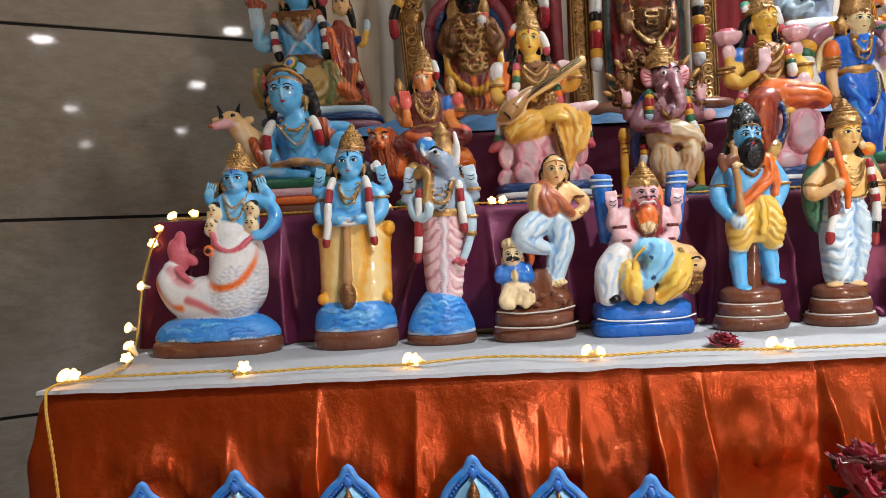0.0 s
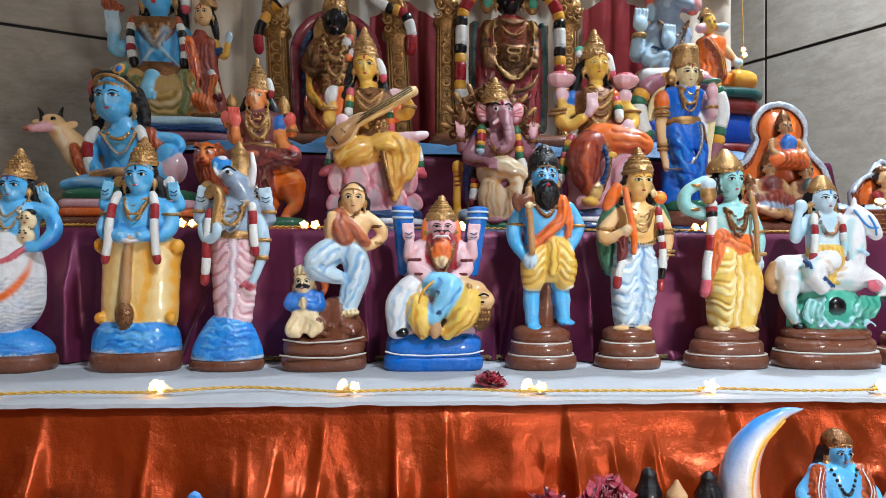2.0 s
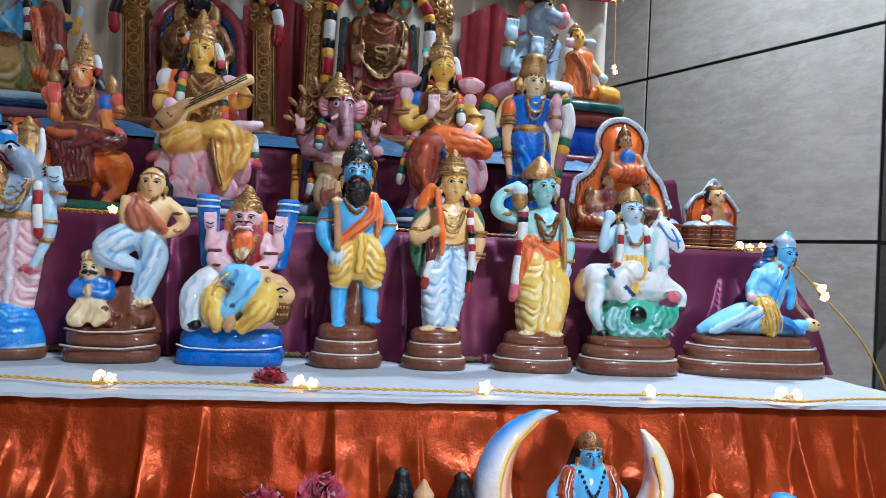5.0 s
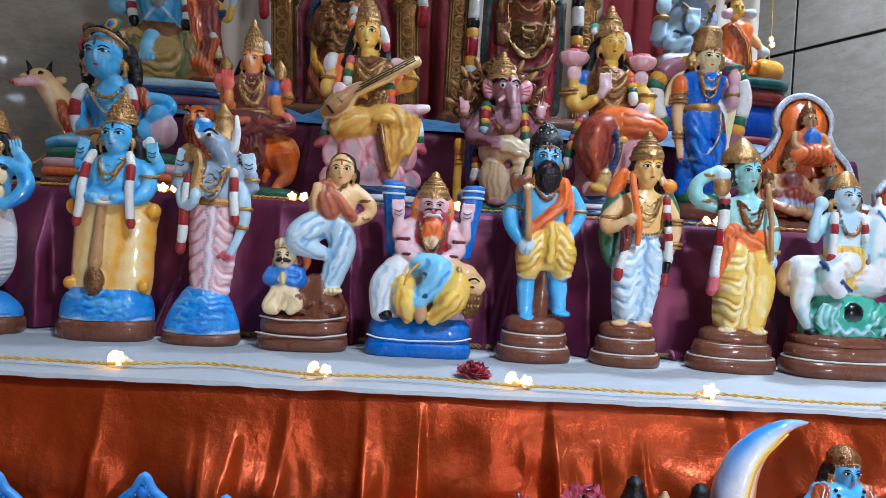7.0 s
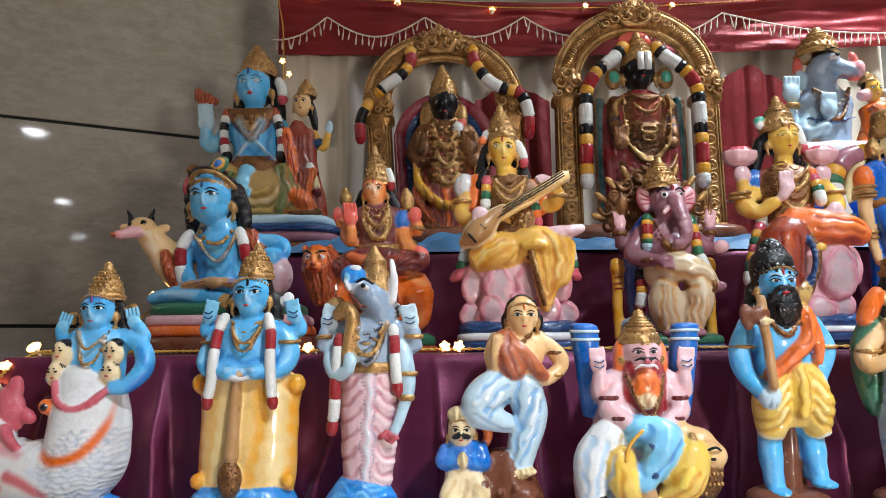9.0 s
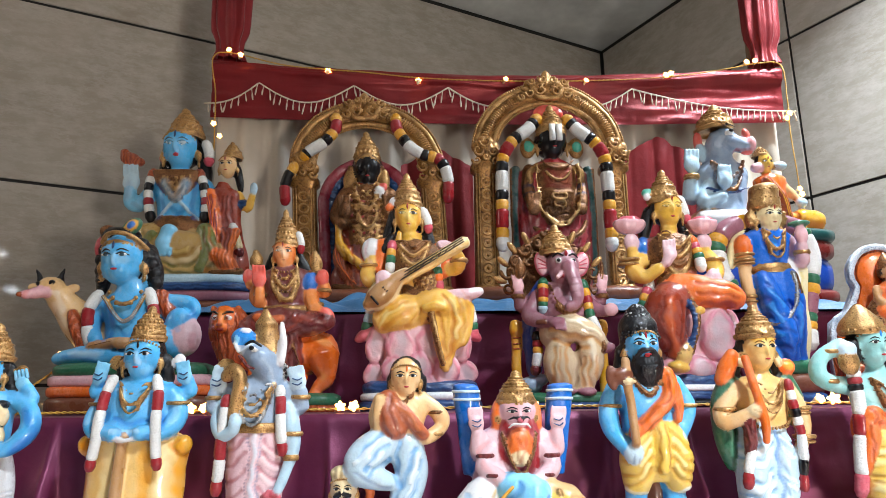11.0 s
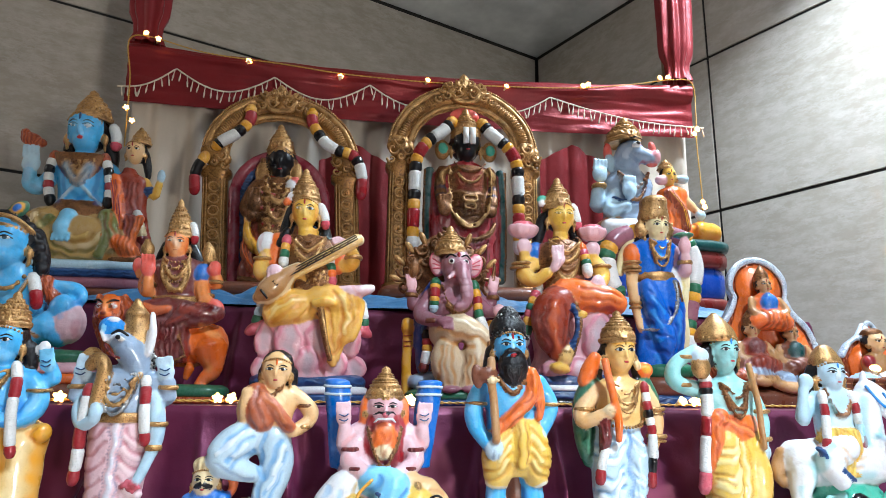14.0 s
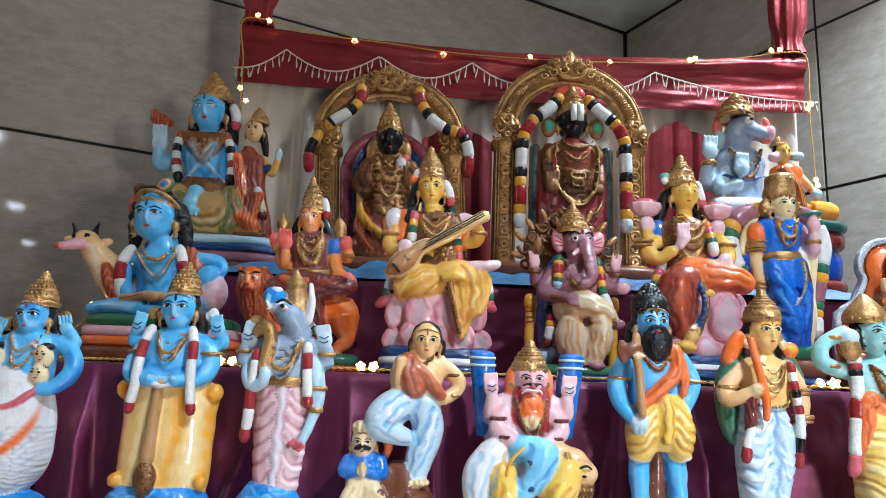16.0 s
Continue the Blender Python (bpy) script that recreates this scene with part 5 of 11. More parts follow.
    f.ball(792, 426, -14, 9, 8, 7, PEACH)
    # rust shawl over one shoulder
    d = f.mark()
    f.limb([(738, 372, -14, 14), (742, 396, -20, 17), (750, 414, -22, 15)], RUSTP, 16)
    f.limb([(744, 376, -20, 10), (766, 396, -24, 10), (788, 420, -20, 8)], RUSTP, 14)
    f.etch(d, [([(732, 370), (734, 400), (742, 424)], 4, 1.4, C(110, 40, 22), 0.7), ([(742, 370), (746, 396), (756, 420)], 4, 1.4, C(110, 40, 22), 0.7), ([(752, 378), (770, 400), (790, 420)], 3.5, 1.2, C(110, 40, 22), 0.7), ([(748, 376), (764, 392), (784, 412)], 3.5, -1, C(214, 122, 66), 0.7)])
    f.etch(c, [([(762, 376), (774, 386)], 7, 0, C(250, 222, 170), 0.6), ([(812, 396), (816, 412)], 6, 0, C(206, 146, 84), 0.5)])
    f.band(806, 392, 2, 12, OLDGOLD, 2.6)
    f.band(804, 420, -6, 10, GOLD, 2.4)
    for s in (-1, 1):
        f.limb([(764 + s * 20, 346, 6, 9), (764 + s * 21, 370, 8, 7)], BLK)
    f.head(763, 344, -4, 21, 27, PEACH, turn=0.1, mark=ORG)
    f.turn(763, 2, [(330, 21, 20), (322, 18, 17), (317, 9, 9)], BLK, n=18)
    f.beads([(744, 366, -16), (757, 378, -23), (774, 366, -16)], 2.6, OLDGOLD)
    f.statue("dwarf_avatar_figurine", (0.111, Y1, TABLE_Z), "painted clay figurine in a rust shawl beside a kneeling helper", ROW1)


def lion_man_figure():
    f = Figure(907, 640, 1140, None, -0.018)
    f.plinth(907, 0, [(611, 640, 86, 48), (580, 614, 82, 46)], [ROYAL, ROYAL], 4.0)
    f.line([(824, 607, -36), (850, 611, -46), (907, 612, -48), (964, 610, -46), (990, 606, -36)], WHT, 1.5)
    for x, t in ((858, -1), (970, 1)):
        f.turn(x, 18, [(480, 15, 15), (420, 17, 15), (364, 19, 16), (359, 17, 14), (356, 11, 10)], ROYAL, n=22, lean=t * -0.10)
        for y in (367, 378):
            f.turn(x + t * -0.10 * (y - 480), 17.5, [(y - 1.8, 20.2, 16.8), (y + 1.8, 20.2, 16.8)], ICE, n=22, seg=1, loose=True)
    # the lap: blue cloth over the far knee, yellow over the near one, the white fur of the seat
    a = f.mark()
    f.turn(905, 4, [(590, 74, 38), (555, 78, 42), (520, 70, 42), (490, 54, 36), (460, 42, 28), (435, 44, 24), (420, 36, 18), (412, 18, 12)], BLUSH, n=32)
    f.limb([(866, 500, -24, 24), (846, 530, -30, 25), (844, 572, -32, 18)], WHT, 18)
    f.limb([(900, 492, -34, 22), (930, 496, -46, 25), (918, 526, -52, 22), (900, 548, -54, 16)], BLUE2, 20)
    f.limb([(876, 524, -44, 20), (880, 552, -50, 20), (886, 578, -48, 10)], LEMON, 18)
    f.limb([(962, 516, -44, 24), (950, 548, -52, 24), (926, 576, -50, 12)], LEMON, 18)
    # lap folds shaded in colour: deeper creases, brighter crests
    gold = C(206, 130, 30)
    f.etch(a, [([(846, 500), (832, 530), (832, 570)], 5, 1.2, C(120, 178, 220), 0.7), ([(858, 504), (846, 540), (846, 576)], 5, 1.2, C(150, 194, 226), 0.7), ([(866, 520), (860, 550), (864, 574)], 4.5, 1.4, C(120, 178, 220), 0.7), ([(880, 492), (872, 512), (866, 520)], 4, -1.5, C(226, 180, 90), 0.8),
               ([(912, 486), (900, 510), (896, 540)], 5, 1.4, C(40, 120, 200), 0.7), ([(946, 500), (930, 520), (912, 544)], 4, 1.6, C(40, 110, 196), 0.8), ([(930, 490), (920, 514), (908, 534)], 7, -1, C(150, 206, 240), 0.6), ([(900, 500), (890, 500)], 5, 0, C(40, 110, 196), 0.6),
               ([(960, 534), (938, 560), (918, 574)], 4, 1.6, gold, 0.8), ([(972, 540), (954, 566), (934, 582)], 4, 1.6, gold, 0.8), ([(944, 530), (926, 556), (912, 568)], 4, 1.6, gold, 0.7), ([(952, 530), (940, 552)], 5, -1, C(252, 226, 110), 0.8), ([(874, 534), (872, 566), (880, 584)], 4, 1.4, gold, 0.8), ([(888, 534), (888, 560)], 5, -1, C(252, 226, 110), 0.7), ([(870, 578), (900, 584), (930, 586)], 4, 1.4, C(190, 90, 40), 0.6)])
    f.line([(900, 488, -60), (884, 504, -62), (878, 522, -64)], SUN, 2.2)
    f.limb([(960, 492, -54, 3), (964, 504, -58, 3)], GOLD, 8)
    f.ball(906, 568, -58, 10, 16, 9, TAN, 8)
    f.ball(852, 574, -46, 11, 8, 10, INK)
    for x, y in ((907, 504), (912, 538)):
        f.ball(x, y, -68 if y < 520 else -70, 3.6, 3.6, 2.5, NAVY)
    # the upturned head that lies across the lap
    b = f.mark()
    f.limb([(950, 492, -34, 16), (974, 504, -38, 20), (990, 518, -36, 18)], PEACH, 16)
    f.ball(990, 520, -42, 18, 17, 14, PEACH, 30)
    f.etch(b, [([(976, 500), (996, 506)], 4, 0.8, C(196, 120, 76), 0.6), ([(980, 524), (988, 532)], 4, 0.8, C(196, 120, 76), 0.5)])
    f.limb([(976, 512, -58, 1.6), (986, 508, -60, 1.8), (994, 512, -56, 1.4)], INK, 6)
    f.ball(984, 522, -58, 3.4, 2, 2, INK)
    f.turn(984, -36, [(532, 20, 16), (542, 20, 16), (560, 15, 13), (572, 7, 7)], OLDGOLD, n=20, folds=9, amp=0.10)
    for k in range(14):
        f.ball(970 + 5.2 * (k % 6), 540 + 11 * (k // 6), -54 + abs(k % 6 - 2.5), 2.4, 2.6, 2.4, GOLD, n=6, k=4)
    # red mane, face and arms
    c = f.mark()
    f.turn(916, -12, [(492, 14, 10), (470, 26, 16), (446, 30, 18), (424, 27, 16), (406, 22, 14)], RED, n=24, folds=7, amp=0.06)
    f.ball(916, 436, -28, 18, 20, 9, ORG)
    f.ball(916, 452, -30, 11, 14, 7, IVORY)
    f.etch(c, [([(900, 416), (898, 450), (906, 480)], 4, 1, C(90, 16, 24), 0.6), ([(932, 416), (934, 450), (926, 480)], 4, 1, C(90, 16, 24), 0.6), ([(908, 430), (916, 440), (924, 430)], 4, 1, C(200, 80, 20), 0.7), ([(912, 446), (916, 462), (922, 446)], 3, 1, C(170, 90, 50), 0.7)])
    f.head(915, 396, -8, 25, 24, PINK, hair=ORG)
    f.ball(890, 404, -2, 11, 26, 12, ORG)
    f.ball(940, 404, -2, 11, 26, 12, ORG)
    for k in (-1, 1):
        f.limb([(915, 404, -40, 1.8), (915 + k * 9, 402, -39, 2.6), (915 + k * 17, 407, -33, 1.4)], INK, 6)
        f.limb([(915, 411, -40, 1.4), (915 + k * 9, 411, -38, 1.8), (915 + k * 15, 416, -33, 1.0)], WHT, 6)
    f.ball(915, 406, -40, 5, 4, 4, ROSE)
    f.crown(915, 384, 340, 25, -2)
    e = f.mark()
    for s in (-1, 1):
        f.limb([(915 + s * 34, 430, 0, 14), (915 + s * 52, 448, -4, 13), (915 + s * 54, 424, -10, 10)], BLUSH, 14)
        f.limb([(915 + s * 34, 442, -8, 13), (915 + s * 46, 466, -18, 13), (915 + s * 24, 482, -36, 10)], BLUSH, 14)
        palm(f, 915 + s * 56, 410, -12, 12, BLUSH, s * 6)
        f.band(915 + s * 44, 452, -14, 12, WINE, 3)
        f.band(915 + s * 34, 476, -30, 11, WINE, 2.4)
    f.etch(e, [([(915 + s * 40, 434), (915 + s * 54, 448)], 6, 0, C(226, 140, 140), 0.6) for s in (-1, 1)] + [([(915 + s * 48, 460), (915 + s * 38, 478)], 5, 0, C(222, 140, 140), 0.5) for s in (-1, 1)])
    f.beads([(892, 424, -22), (902, 456, -33), (916, 474, -38), (930, 456, -33), (940, 424, -22)], 3, OLDGOLD)
    f.statue("lion_avatar_figurine", (0.276, Y1, TABLE_Z), "painted clay seated lion-faced figurine on a royal blue base", ROW1)


def axe_figure():
    f = Figure(1097, 634, 1138, None, -0.018)
    f.plinth(1097, 0, [(607, 634, 63, 46), (584, 610, 56, 42), (562, 586, 50, 38)], [BRN, BRN, BRN], 2.2)
    for y, r, e in ((608, 60, 44), (586, 54, 40)):
        f.turn(1097, 0, [(y + 1.2, r - 1.2, e - 1.2), (y + 3.4, r - 0.6, e - 0.6)], WORN, n=36, sq=2.2, seg=1, loose=True)
    f.turn(1107, 14, [(574, 26, 18), (540, 20, 14), (480, 17, 14)], BRN, n=16, folds=4, amp=0.08)
    a = f.mark()
    f.limb([(1080, 480, 0, 19), (1077, 520, -2, 17), (1080, 556, -4, 14)], BLUE, 16)
    f.limb([(1128, 478, 0, 19), (1132, 515, -2, 17), (1134, 546, -4, 14)], BLUE, 16)
    f.ball(1082, 564, -14, 15, 7, 18, BLUE)
    f.ball(1138, 554, -12, 16, 6, 16, BLUE)
    f.etch(a, [([(1092, 500), (1094, 550)], 6, 0, C(20, 100, 196), 0.7), ([(1068, 505), (1068, 550)], 5, 0, C(150, 208, 242), 0.6), ([(1118, 500), (1122, 545)], 5, 0, C(20, 100, 196), 0.6), ([(1140, 505), (1144, 540)], 5, 0, C(150, 208, 242), 0.6), ([(1074, 566), (1074, 572)], 2.4, 1, C(16, 70, 150), 0.7), ([(1082, 567), (1082, 573)], 2.4, 1, C(16, 70, 150), 0.7), ([(1132, 557), (1132, 562)], 2.4, 1, C(16, 70, 150), 0.7), ([(1140, 557), (1141, 562)], 2.4, 1, C(16, 70, 150), 0.7)])
    # yellow dhoti tucked up to the knees
    b = f.mark()
    f.turn(1106, 0, [(484, 30, 20), (468, 46, 26), (446, 46, 26), (424, 40, 25), (406, 37, 23)], LEMON, n=32)
    f.limb([(1090, 424, -8, 22), (1080, 456, -10, 25), (1078, 486, -8, 19)], LEMON, 20)
    f.limb([(1124, 424, -8, 22), (1132, 456, -10, 25), (1134, 484, -8, 19)], LEMON, 20)
    f.limb([(1108, 412, -24, 10), (1109, 440, -31, 10), (1108, 468, -30, 8)], LEMON, 14)
    # dhoti shading laid in colour: brown-gold creases, pale yellow crests
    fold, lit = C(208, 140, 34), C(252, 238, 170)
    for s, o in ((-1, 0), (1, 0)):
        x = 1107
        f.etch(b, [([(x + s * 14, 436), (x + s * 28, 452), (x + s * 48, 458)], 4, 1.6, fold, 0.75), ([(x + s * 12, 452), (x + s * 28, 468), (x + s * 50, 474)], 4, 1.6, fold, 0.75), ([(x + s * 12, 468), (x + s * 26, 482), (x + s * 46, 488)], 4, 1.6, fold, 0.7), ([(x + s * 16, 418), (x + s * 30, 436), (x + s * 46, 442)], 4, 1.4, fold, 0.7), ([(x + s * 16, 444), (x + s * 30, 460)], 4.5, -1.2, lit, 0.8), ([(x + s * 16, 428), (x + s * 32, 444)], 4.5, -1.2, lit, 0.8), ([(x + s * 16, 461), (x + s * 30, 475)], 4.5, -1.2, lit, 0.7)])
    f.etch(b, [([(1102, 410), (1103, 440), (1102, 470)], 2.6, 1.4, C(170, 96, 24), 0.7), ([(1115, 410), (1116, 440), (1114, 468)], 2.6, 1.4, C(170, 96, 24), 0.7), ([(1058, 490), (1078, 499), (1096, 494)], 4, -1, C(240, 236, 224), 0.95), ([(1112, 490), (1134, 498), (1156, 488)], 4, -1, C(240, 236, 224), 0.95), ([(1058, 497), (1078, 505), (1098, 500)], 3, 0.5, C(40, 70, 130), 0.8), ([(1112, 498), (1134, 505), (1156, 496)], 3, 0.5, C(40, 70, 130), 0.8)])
    # body and arms
    c = f.mark()
    f.turn(1100, 0, [(420, 37, 23), (392, 38, 24), (366, 46, 25), (350, 42, 20), (340, 18, 13), (330, 12, 11)], BLUE, n=28)
    f.limb([(1060, 354, 0, 15), (1044, 384, -4, 16), (1048, 420, -12, 14), (1068, 444, -24, 12)], BLUE, 16)
    f.limb([(1138, 352, 2, 15), (1158, 382, 4, 15), (1150, 410, -2, 14), (1134, 428, -14, 11)], BLUE, 16)
    f.ball(1070, 446, -28, 14, 16, 10, ICE)
    f.ball(1136, 432, -18, 11, 16, 9, ICE)
    # body shading in colour: deep blue limb edges, pale chest and arms
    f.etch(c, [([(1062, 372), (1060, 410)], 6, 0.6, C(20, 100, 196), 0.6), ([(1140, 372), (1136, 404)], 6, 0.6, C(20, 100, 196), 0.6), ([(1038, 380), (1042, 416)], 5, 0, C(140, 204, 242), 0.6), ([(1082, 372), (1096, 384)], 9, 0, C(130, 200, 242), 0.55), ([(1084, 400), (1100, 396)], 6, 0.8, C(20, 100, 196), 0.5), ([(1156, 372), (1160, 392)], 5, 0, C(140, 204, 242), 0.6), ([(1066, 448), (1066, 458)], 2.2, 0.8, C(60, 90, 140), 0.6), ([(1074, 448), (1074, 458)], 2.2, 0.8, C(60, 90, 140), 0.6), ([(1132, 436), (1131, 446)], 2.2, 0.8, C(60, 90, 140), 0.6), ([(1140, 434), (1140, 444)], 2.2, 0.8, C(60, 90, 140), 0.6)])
    # orange sash from the shoulder
    d = f.mark()
    f.limb([(1126, 338, -16, 9), (1124, 370, -26, 10), (1100, 398, -29, 10), (1072, 418, -24, 9)], ORG, 16)
    f.limb([(1132, 346, -16, 7), (1138, 376, -22, 7), (1136, 404, -22, 5)], ORG, 12)
    f.etch(d, [([(1122, 344), (1118, 372), (1096, 394), (1068, 412)], 2.8, 1.2, C(150, 50, 16), 0.7), ([(1132, 344), (1130, 374), (1106, 402), (1076, 424)], 2.6, 1.2, C(150, 50, 16), 0.6), ([(1136, 350), (1140, 396)], 2.4, 1, C(150, 50, 16), 0.6)])
    f.limb([(1062, 322, -34, 6.5), (1064, 370, -38, 6.5), (1070, 432, -38, 6.5)], TAN, 12)
    f.ball(1056, 344, -36, 17, 12, 8, BRN, -4)
    f.ball(1042, 346, -36, 9, 18, 5, BRN, -8)
    f.limb([(1058, 352, -44, 3), (1072, 352, -44, 3)], CRM, 8)
    for s in (-1, 1):
        f.limb([(1095 + s * 24, 306, 8, 10), (1095 + s * 28, 336, 10, 10), (1095 + s * 30, 356, 8, 6)], BLK)
    f.head(1095, 301, -4, 25, 31, BLUE, mark=RED)
    f.etch(c, [([(1084, 292), (1106, 292)], 5, 0, C(196, 226, 244), 0.8), ([(1095, 300), (1095, 312)], 4, 0, C(190, 222, 244), 0.7)])
    # beard in curls, piled hair in beads of black
    f.turn(1098, -17, [(313, 16, 10), (326, 22, 15), (343, 19, 14), (354, 12, 10), (364, 5, 5)], BLK, n=24, folds=10, amp=0.10)
    f.ball(1096, 314, -30, 5, 1.8, 3, LIP)
    f.limb([(1078, 317, -25, 2), (1088, 309, -31, 3), (1096, 308, -32, 2.4), (1104, 309, -31, 3), (1114, 317, -25, 2)], BLK, 8)
    f.turn(1094, 2, [(290, 27, 25), (276, 28, 27), (266, 26, 24), (258, 19, 18), (248, 14, 13), (240, 6, 5)], BLK, n=24)
    rnd = random.Random(3)
    for k in range(150):
        u, w = rnd.uniform(0, 1), rnd.uniform(0.05, 0.95) * math.pi
        y = 290 - 48 * u
        r = 28 * (1 - u) ** 0.55 + 2
        f.ball(1094 - r * math.cos(w), y, 2 - r * math.sin(w), 2.4, 2.4, 2.4, BLK if k % 5 else SILVER, n=6, k=4)
    for k in range(26):
        f.limb([(1084 + rnd.uniform(0, 24), 330, -32, 1.6), (1086 + rnd.uniform(0, 20), 344, -31, 1.6), (1092 + rnd.uniform(0, 12), 356, -26, 1)], BLK, 5, 2)
    f.beads([(1074, 346, -20), (1086, 362, -26), (1100, 368, -28), (1118, 346, -20)], 3, OLDGOLD)
    f.beads([(1072, 414, -18), (1086, 420, -25), (1104, 422, -28), (1124, 416, -24), (1136, 408, -14)], 2.6, SUN)
    for x, q in ((1047, -3), (1156, 4)):
        f.band(x, 384, q, 15, GOLD, 2.6)
    f.statue("axe_bearer_figurine", (0.443, Y1, TABLE_Z), "painted clay blue bearded figurine in yellow shorts with an axe", ROW1)


def bow_figure():
    f = Figure(1251, 630, 1138, None, -0.018)
    f.plinth(1251, 0, [(606, 630, 58, 44), (580, 608, 50, 40), (560, 582, 45, 35)], [BRN, BRN, BRN], 2.2)
    for y, r, e in ((607, 56, 42), (582, 48, 38)):
        f.turn(1251, 0, [(y + 1.2, r - 1.2, e - 1.2), (y + 3.4, r - 0.6, e - 0.6)], WORN, n=36, sq=2.2, seg=1, loose=True)
    a = f.mark()
    f.turn(1258, 0, [(558, 30, 20), (540, 34, 23), (500, 38, 26), (460, 40, 27), (425, 37, 25), (404, 33, 22)], ICE, n=40)
    f.limb([(1244, 430, -10, 20), (1238, 480, -12, 21), (1244, 545, -10, 15)], ICE, 18)
    f.limb([(1276, 430, -8, 19), (1282, 480, -10, 19), (1272, 545, -10, 15)], ICE, 18)
    # fold shading put into the dhoti's colour, blue against whitish crests
    hollow, lit, edge = C(84, 158, 216), C(246, 250, 252), C(50, 120, 196)
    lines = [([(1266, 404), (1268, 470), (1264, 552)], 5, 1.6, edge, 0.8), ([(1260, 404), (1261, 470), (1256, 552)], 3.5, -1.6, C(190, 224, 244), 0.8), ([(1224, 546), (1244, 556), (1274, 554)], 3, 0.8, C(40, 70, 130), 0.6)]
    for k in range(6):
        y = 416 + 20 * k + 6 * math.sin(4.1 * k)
        lines += [([(1258, y), (1240, y + 18 + 3 * k), (1220, y + 16 + 2 * k)], 3.4, 2.2, hollow, 0.62), ([(1256, y + 9), (1240, y + 26 + 3 * k), (1224, y + 25 + 2 * k)], 5.5, -1.4, lit, 0.8), ([(1272, y), (1284, y + 16 + 2 * k), (1302, y + 12)], 3.2, 1.8, hollow, 0.45), ([(1274, y + 9), (1288, y + 20)], 4.5, -1.2, lit, 0.7)]
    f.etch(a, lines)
    for s in (-1, 1):
        f.ball(1252 + s * 20, 560, -20, 15, 5, 12, PEACH)
    b = f.mark()
    f.turn(1264, 0, [(412, 35, 23), (385, 37, 23), (362, 43, 23), (350, 38, 18), (338, 16, 13), (328, 13, 12)], SHELL, n=28)
    f.limb([(1228, 356, 0, 14), (1206, 386, -4, 15), (1204, 404, -14, 13), (1234, 392, -32, 10)], PEACH, 16)
    f.limb([(1300, 356, 2, 14), (1318, 390, 0, 14), (1314, 424, -8, 12), (1304, 446, -14, 9)], PEACH, 16)
    f.ball(1304, 448, -18, 10, 14, 9, WHT)
    f.ball(1238, 388, -36, 13, 10, 10, IVORY)
    # skin shading in colour: pale chest, darker belly and outer arms
    f.etch(b, [([(1246, 366), (1264, 378), (1282, 366)], 9, 0, C(250, 226, 150), 0.7), ([(1240, 392), (1264, 402), (1290, 392)], 7, 0, C(236, 168, 80), 0.6), ([(1196, 390), (1204, 410)], 6, 0, C(226, 160, 80), 0.5), ([(1326, 392), (1322, 424)], 5, 0, C(226, 160, 80), 0.5), ([(1230, 386), (1246, 388)], 2, 0.8, C(160, 100, 50), 0.6), ([(1300, 446), (1300, 458)], 2.2, 0.8, C(150, 120, 90), 0.6), ([(1307, 446), (1307, 458)], 2.2, 0.8, C(150, 120, 90), 0.6)])
    # green shawl with an orange lining
    c = f.mark()
    f.limb([(1222, 350, 6, 16), (1210, 384, 8, 17), (1212, 430, 6, 16), (1216, 462, 6, 10)], GREEN, 16)
    f.limb([(1304, 346, 8, 13), (1316, 372, 10, 14), (1312, 404, 8, 10)], GREEN, 14)
    f.limb([(1226, 308, -4, 8), (1218, 328, 0, 13), (1208, 346, 2, 10)], ORG, 14)
    f.etch(c, [([(1204, 380), (1204, 430)], 4, 1.2, C(16, 64, 44), 0.7), ([(1216, 404), (1222, 454)], 4, 1.2, C(16, 64, 44), 0.7), ([(1310, 360), (1316, 394)], 4, 1.2, C(16, 64, 44), 0.6), ([(1212, 400), (1212, 450)], 4, -1, C(84, 150, 116), 0.7)])
    for x, y, d in ((1207, 386, -6), (1318, 386, 0), (1316, 424, -8)):
        f.band(x, y, d, 14, GOLD, 3)
        f.band(x, y + 7, d, 13, GOLD, 2)
    f.limb([(1232, 316, -26, 6), (1238, 360, -36, 6), (1244, 400, -42, 6), (1244, 428, -40, 5)], ORG, 12)
    f.limb([(1230, 398, -30, 8), (1228, 430, -28, 9), (1226, 446, -26, 5)], WINE, 12)
    f.garland([(1230, 440, -28), (1224, 462, -28), (1220, 486, -28)], 7, [WHT, WHT, RED])
    f.garland([(1294, 350, -18), (1298, 390, -24), (1302, 430, -26), (1300, 492, -22)], 6.5, [RED, WHT, RED, INK, WHT, RED, WHT, WHT, INK, RED])
    f.ball(1306, 328, 0, 13, 12, 7, ORG)
    f.ball(1306, 328, -6, 7, 6, 3, SUN)
    for s in (-1, 1):
        f.limb([(1264 + s * 22, 304, 8, 9), (1264 + s * 30, 330, 8, 8), (1264 + s * 30, 352, 6, 5)], BLK)
        f.ball(1264 + s * 26, 322, -8, 6, 9, 6, CRM)
    f.head(1264, 302, -4, 24, 32, SHELL, turn=0.15, mark=INK)
    f.spray(b, [([(1250, 288, -24), (1266, 284, -26), (1282, 288, -24)], 9, C(240, 170, 40), 0.8)])
    f.crown(1262, 286, 240, 25, -2)
    for dip, r in ((392, 2.6), (380, 3.2), (366, 3.0)):
        f.beads([(1240, 346, -20), (1250, dip - 14, -28), (1264, dip, -30), (1278, dip - 14, -28), (1286, 346, -20)], r, GOLD)
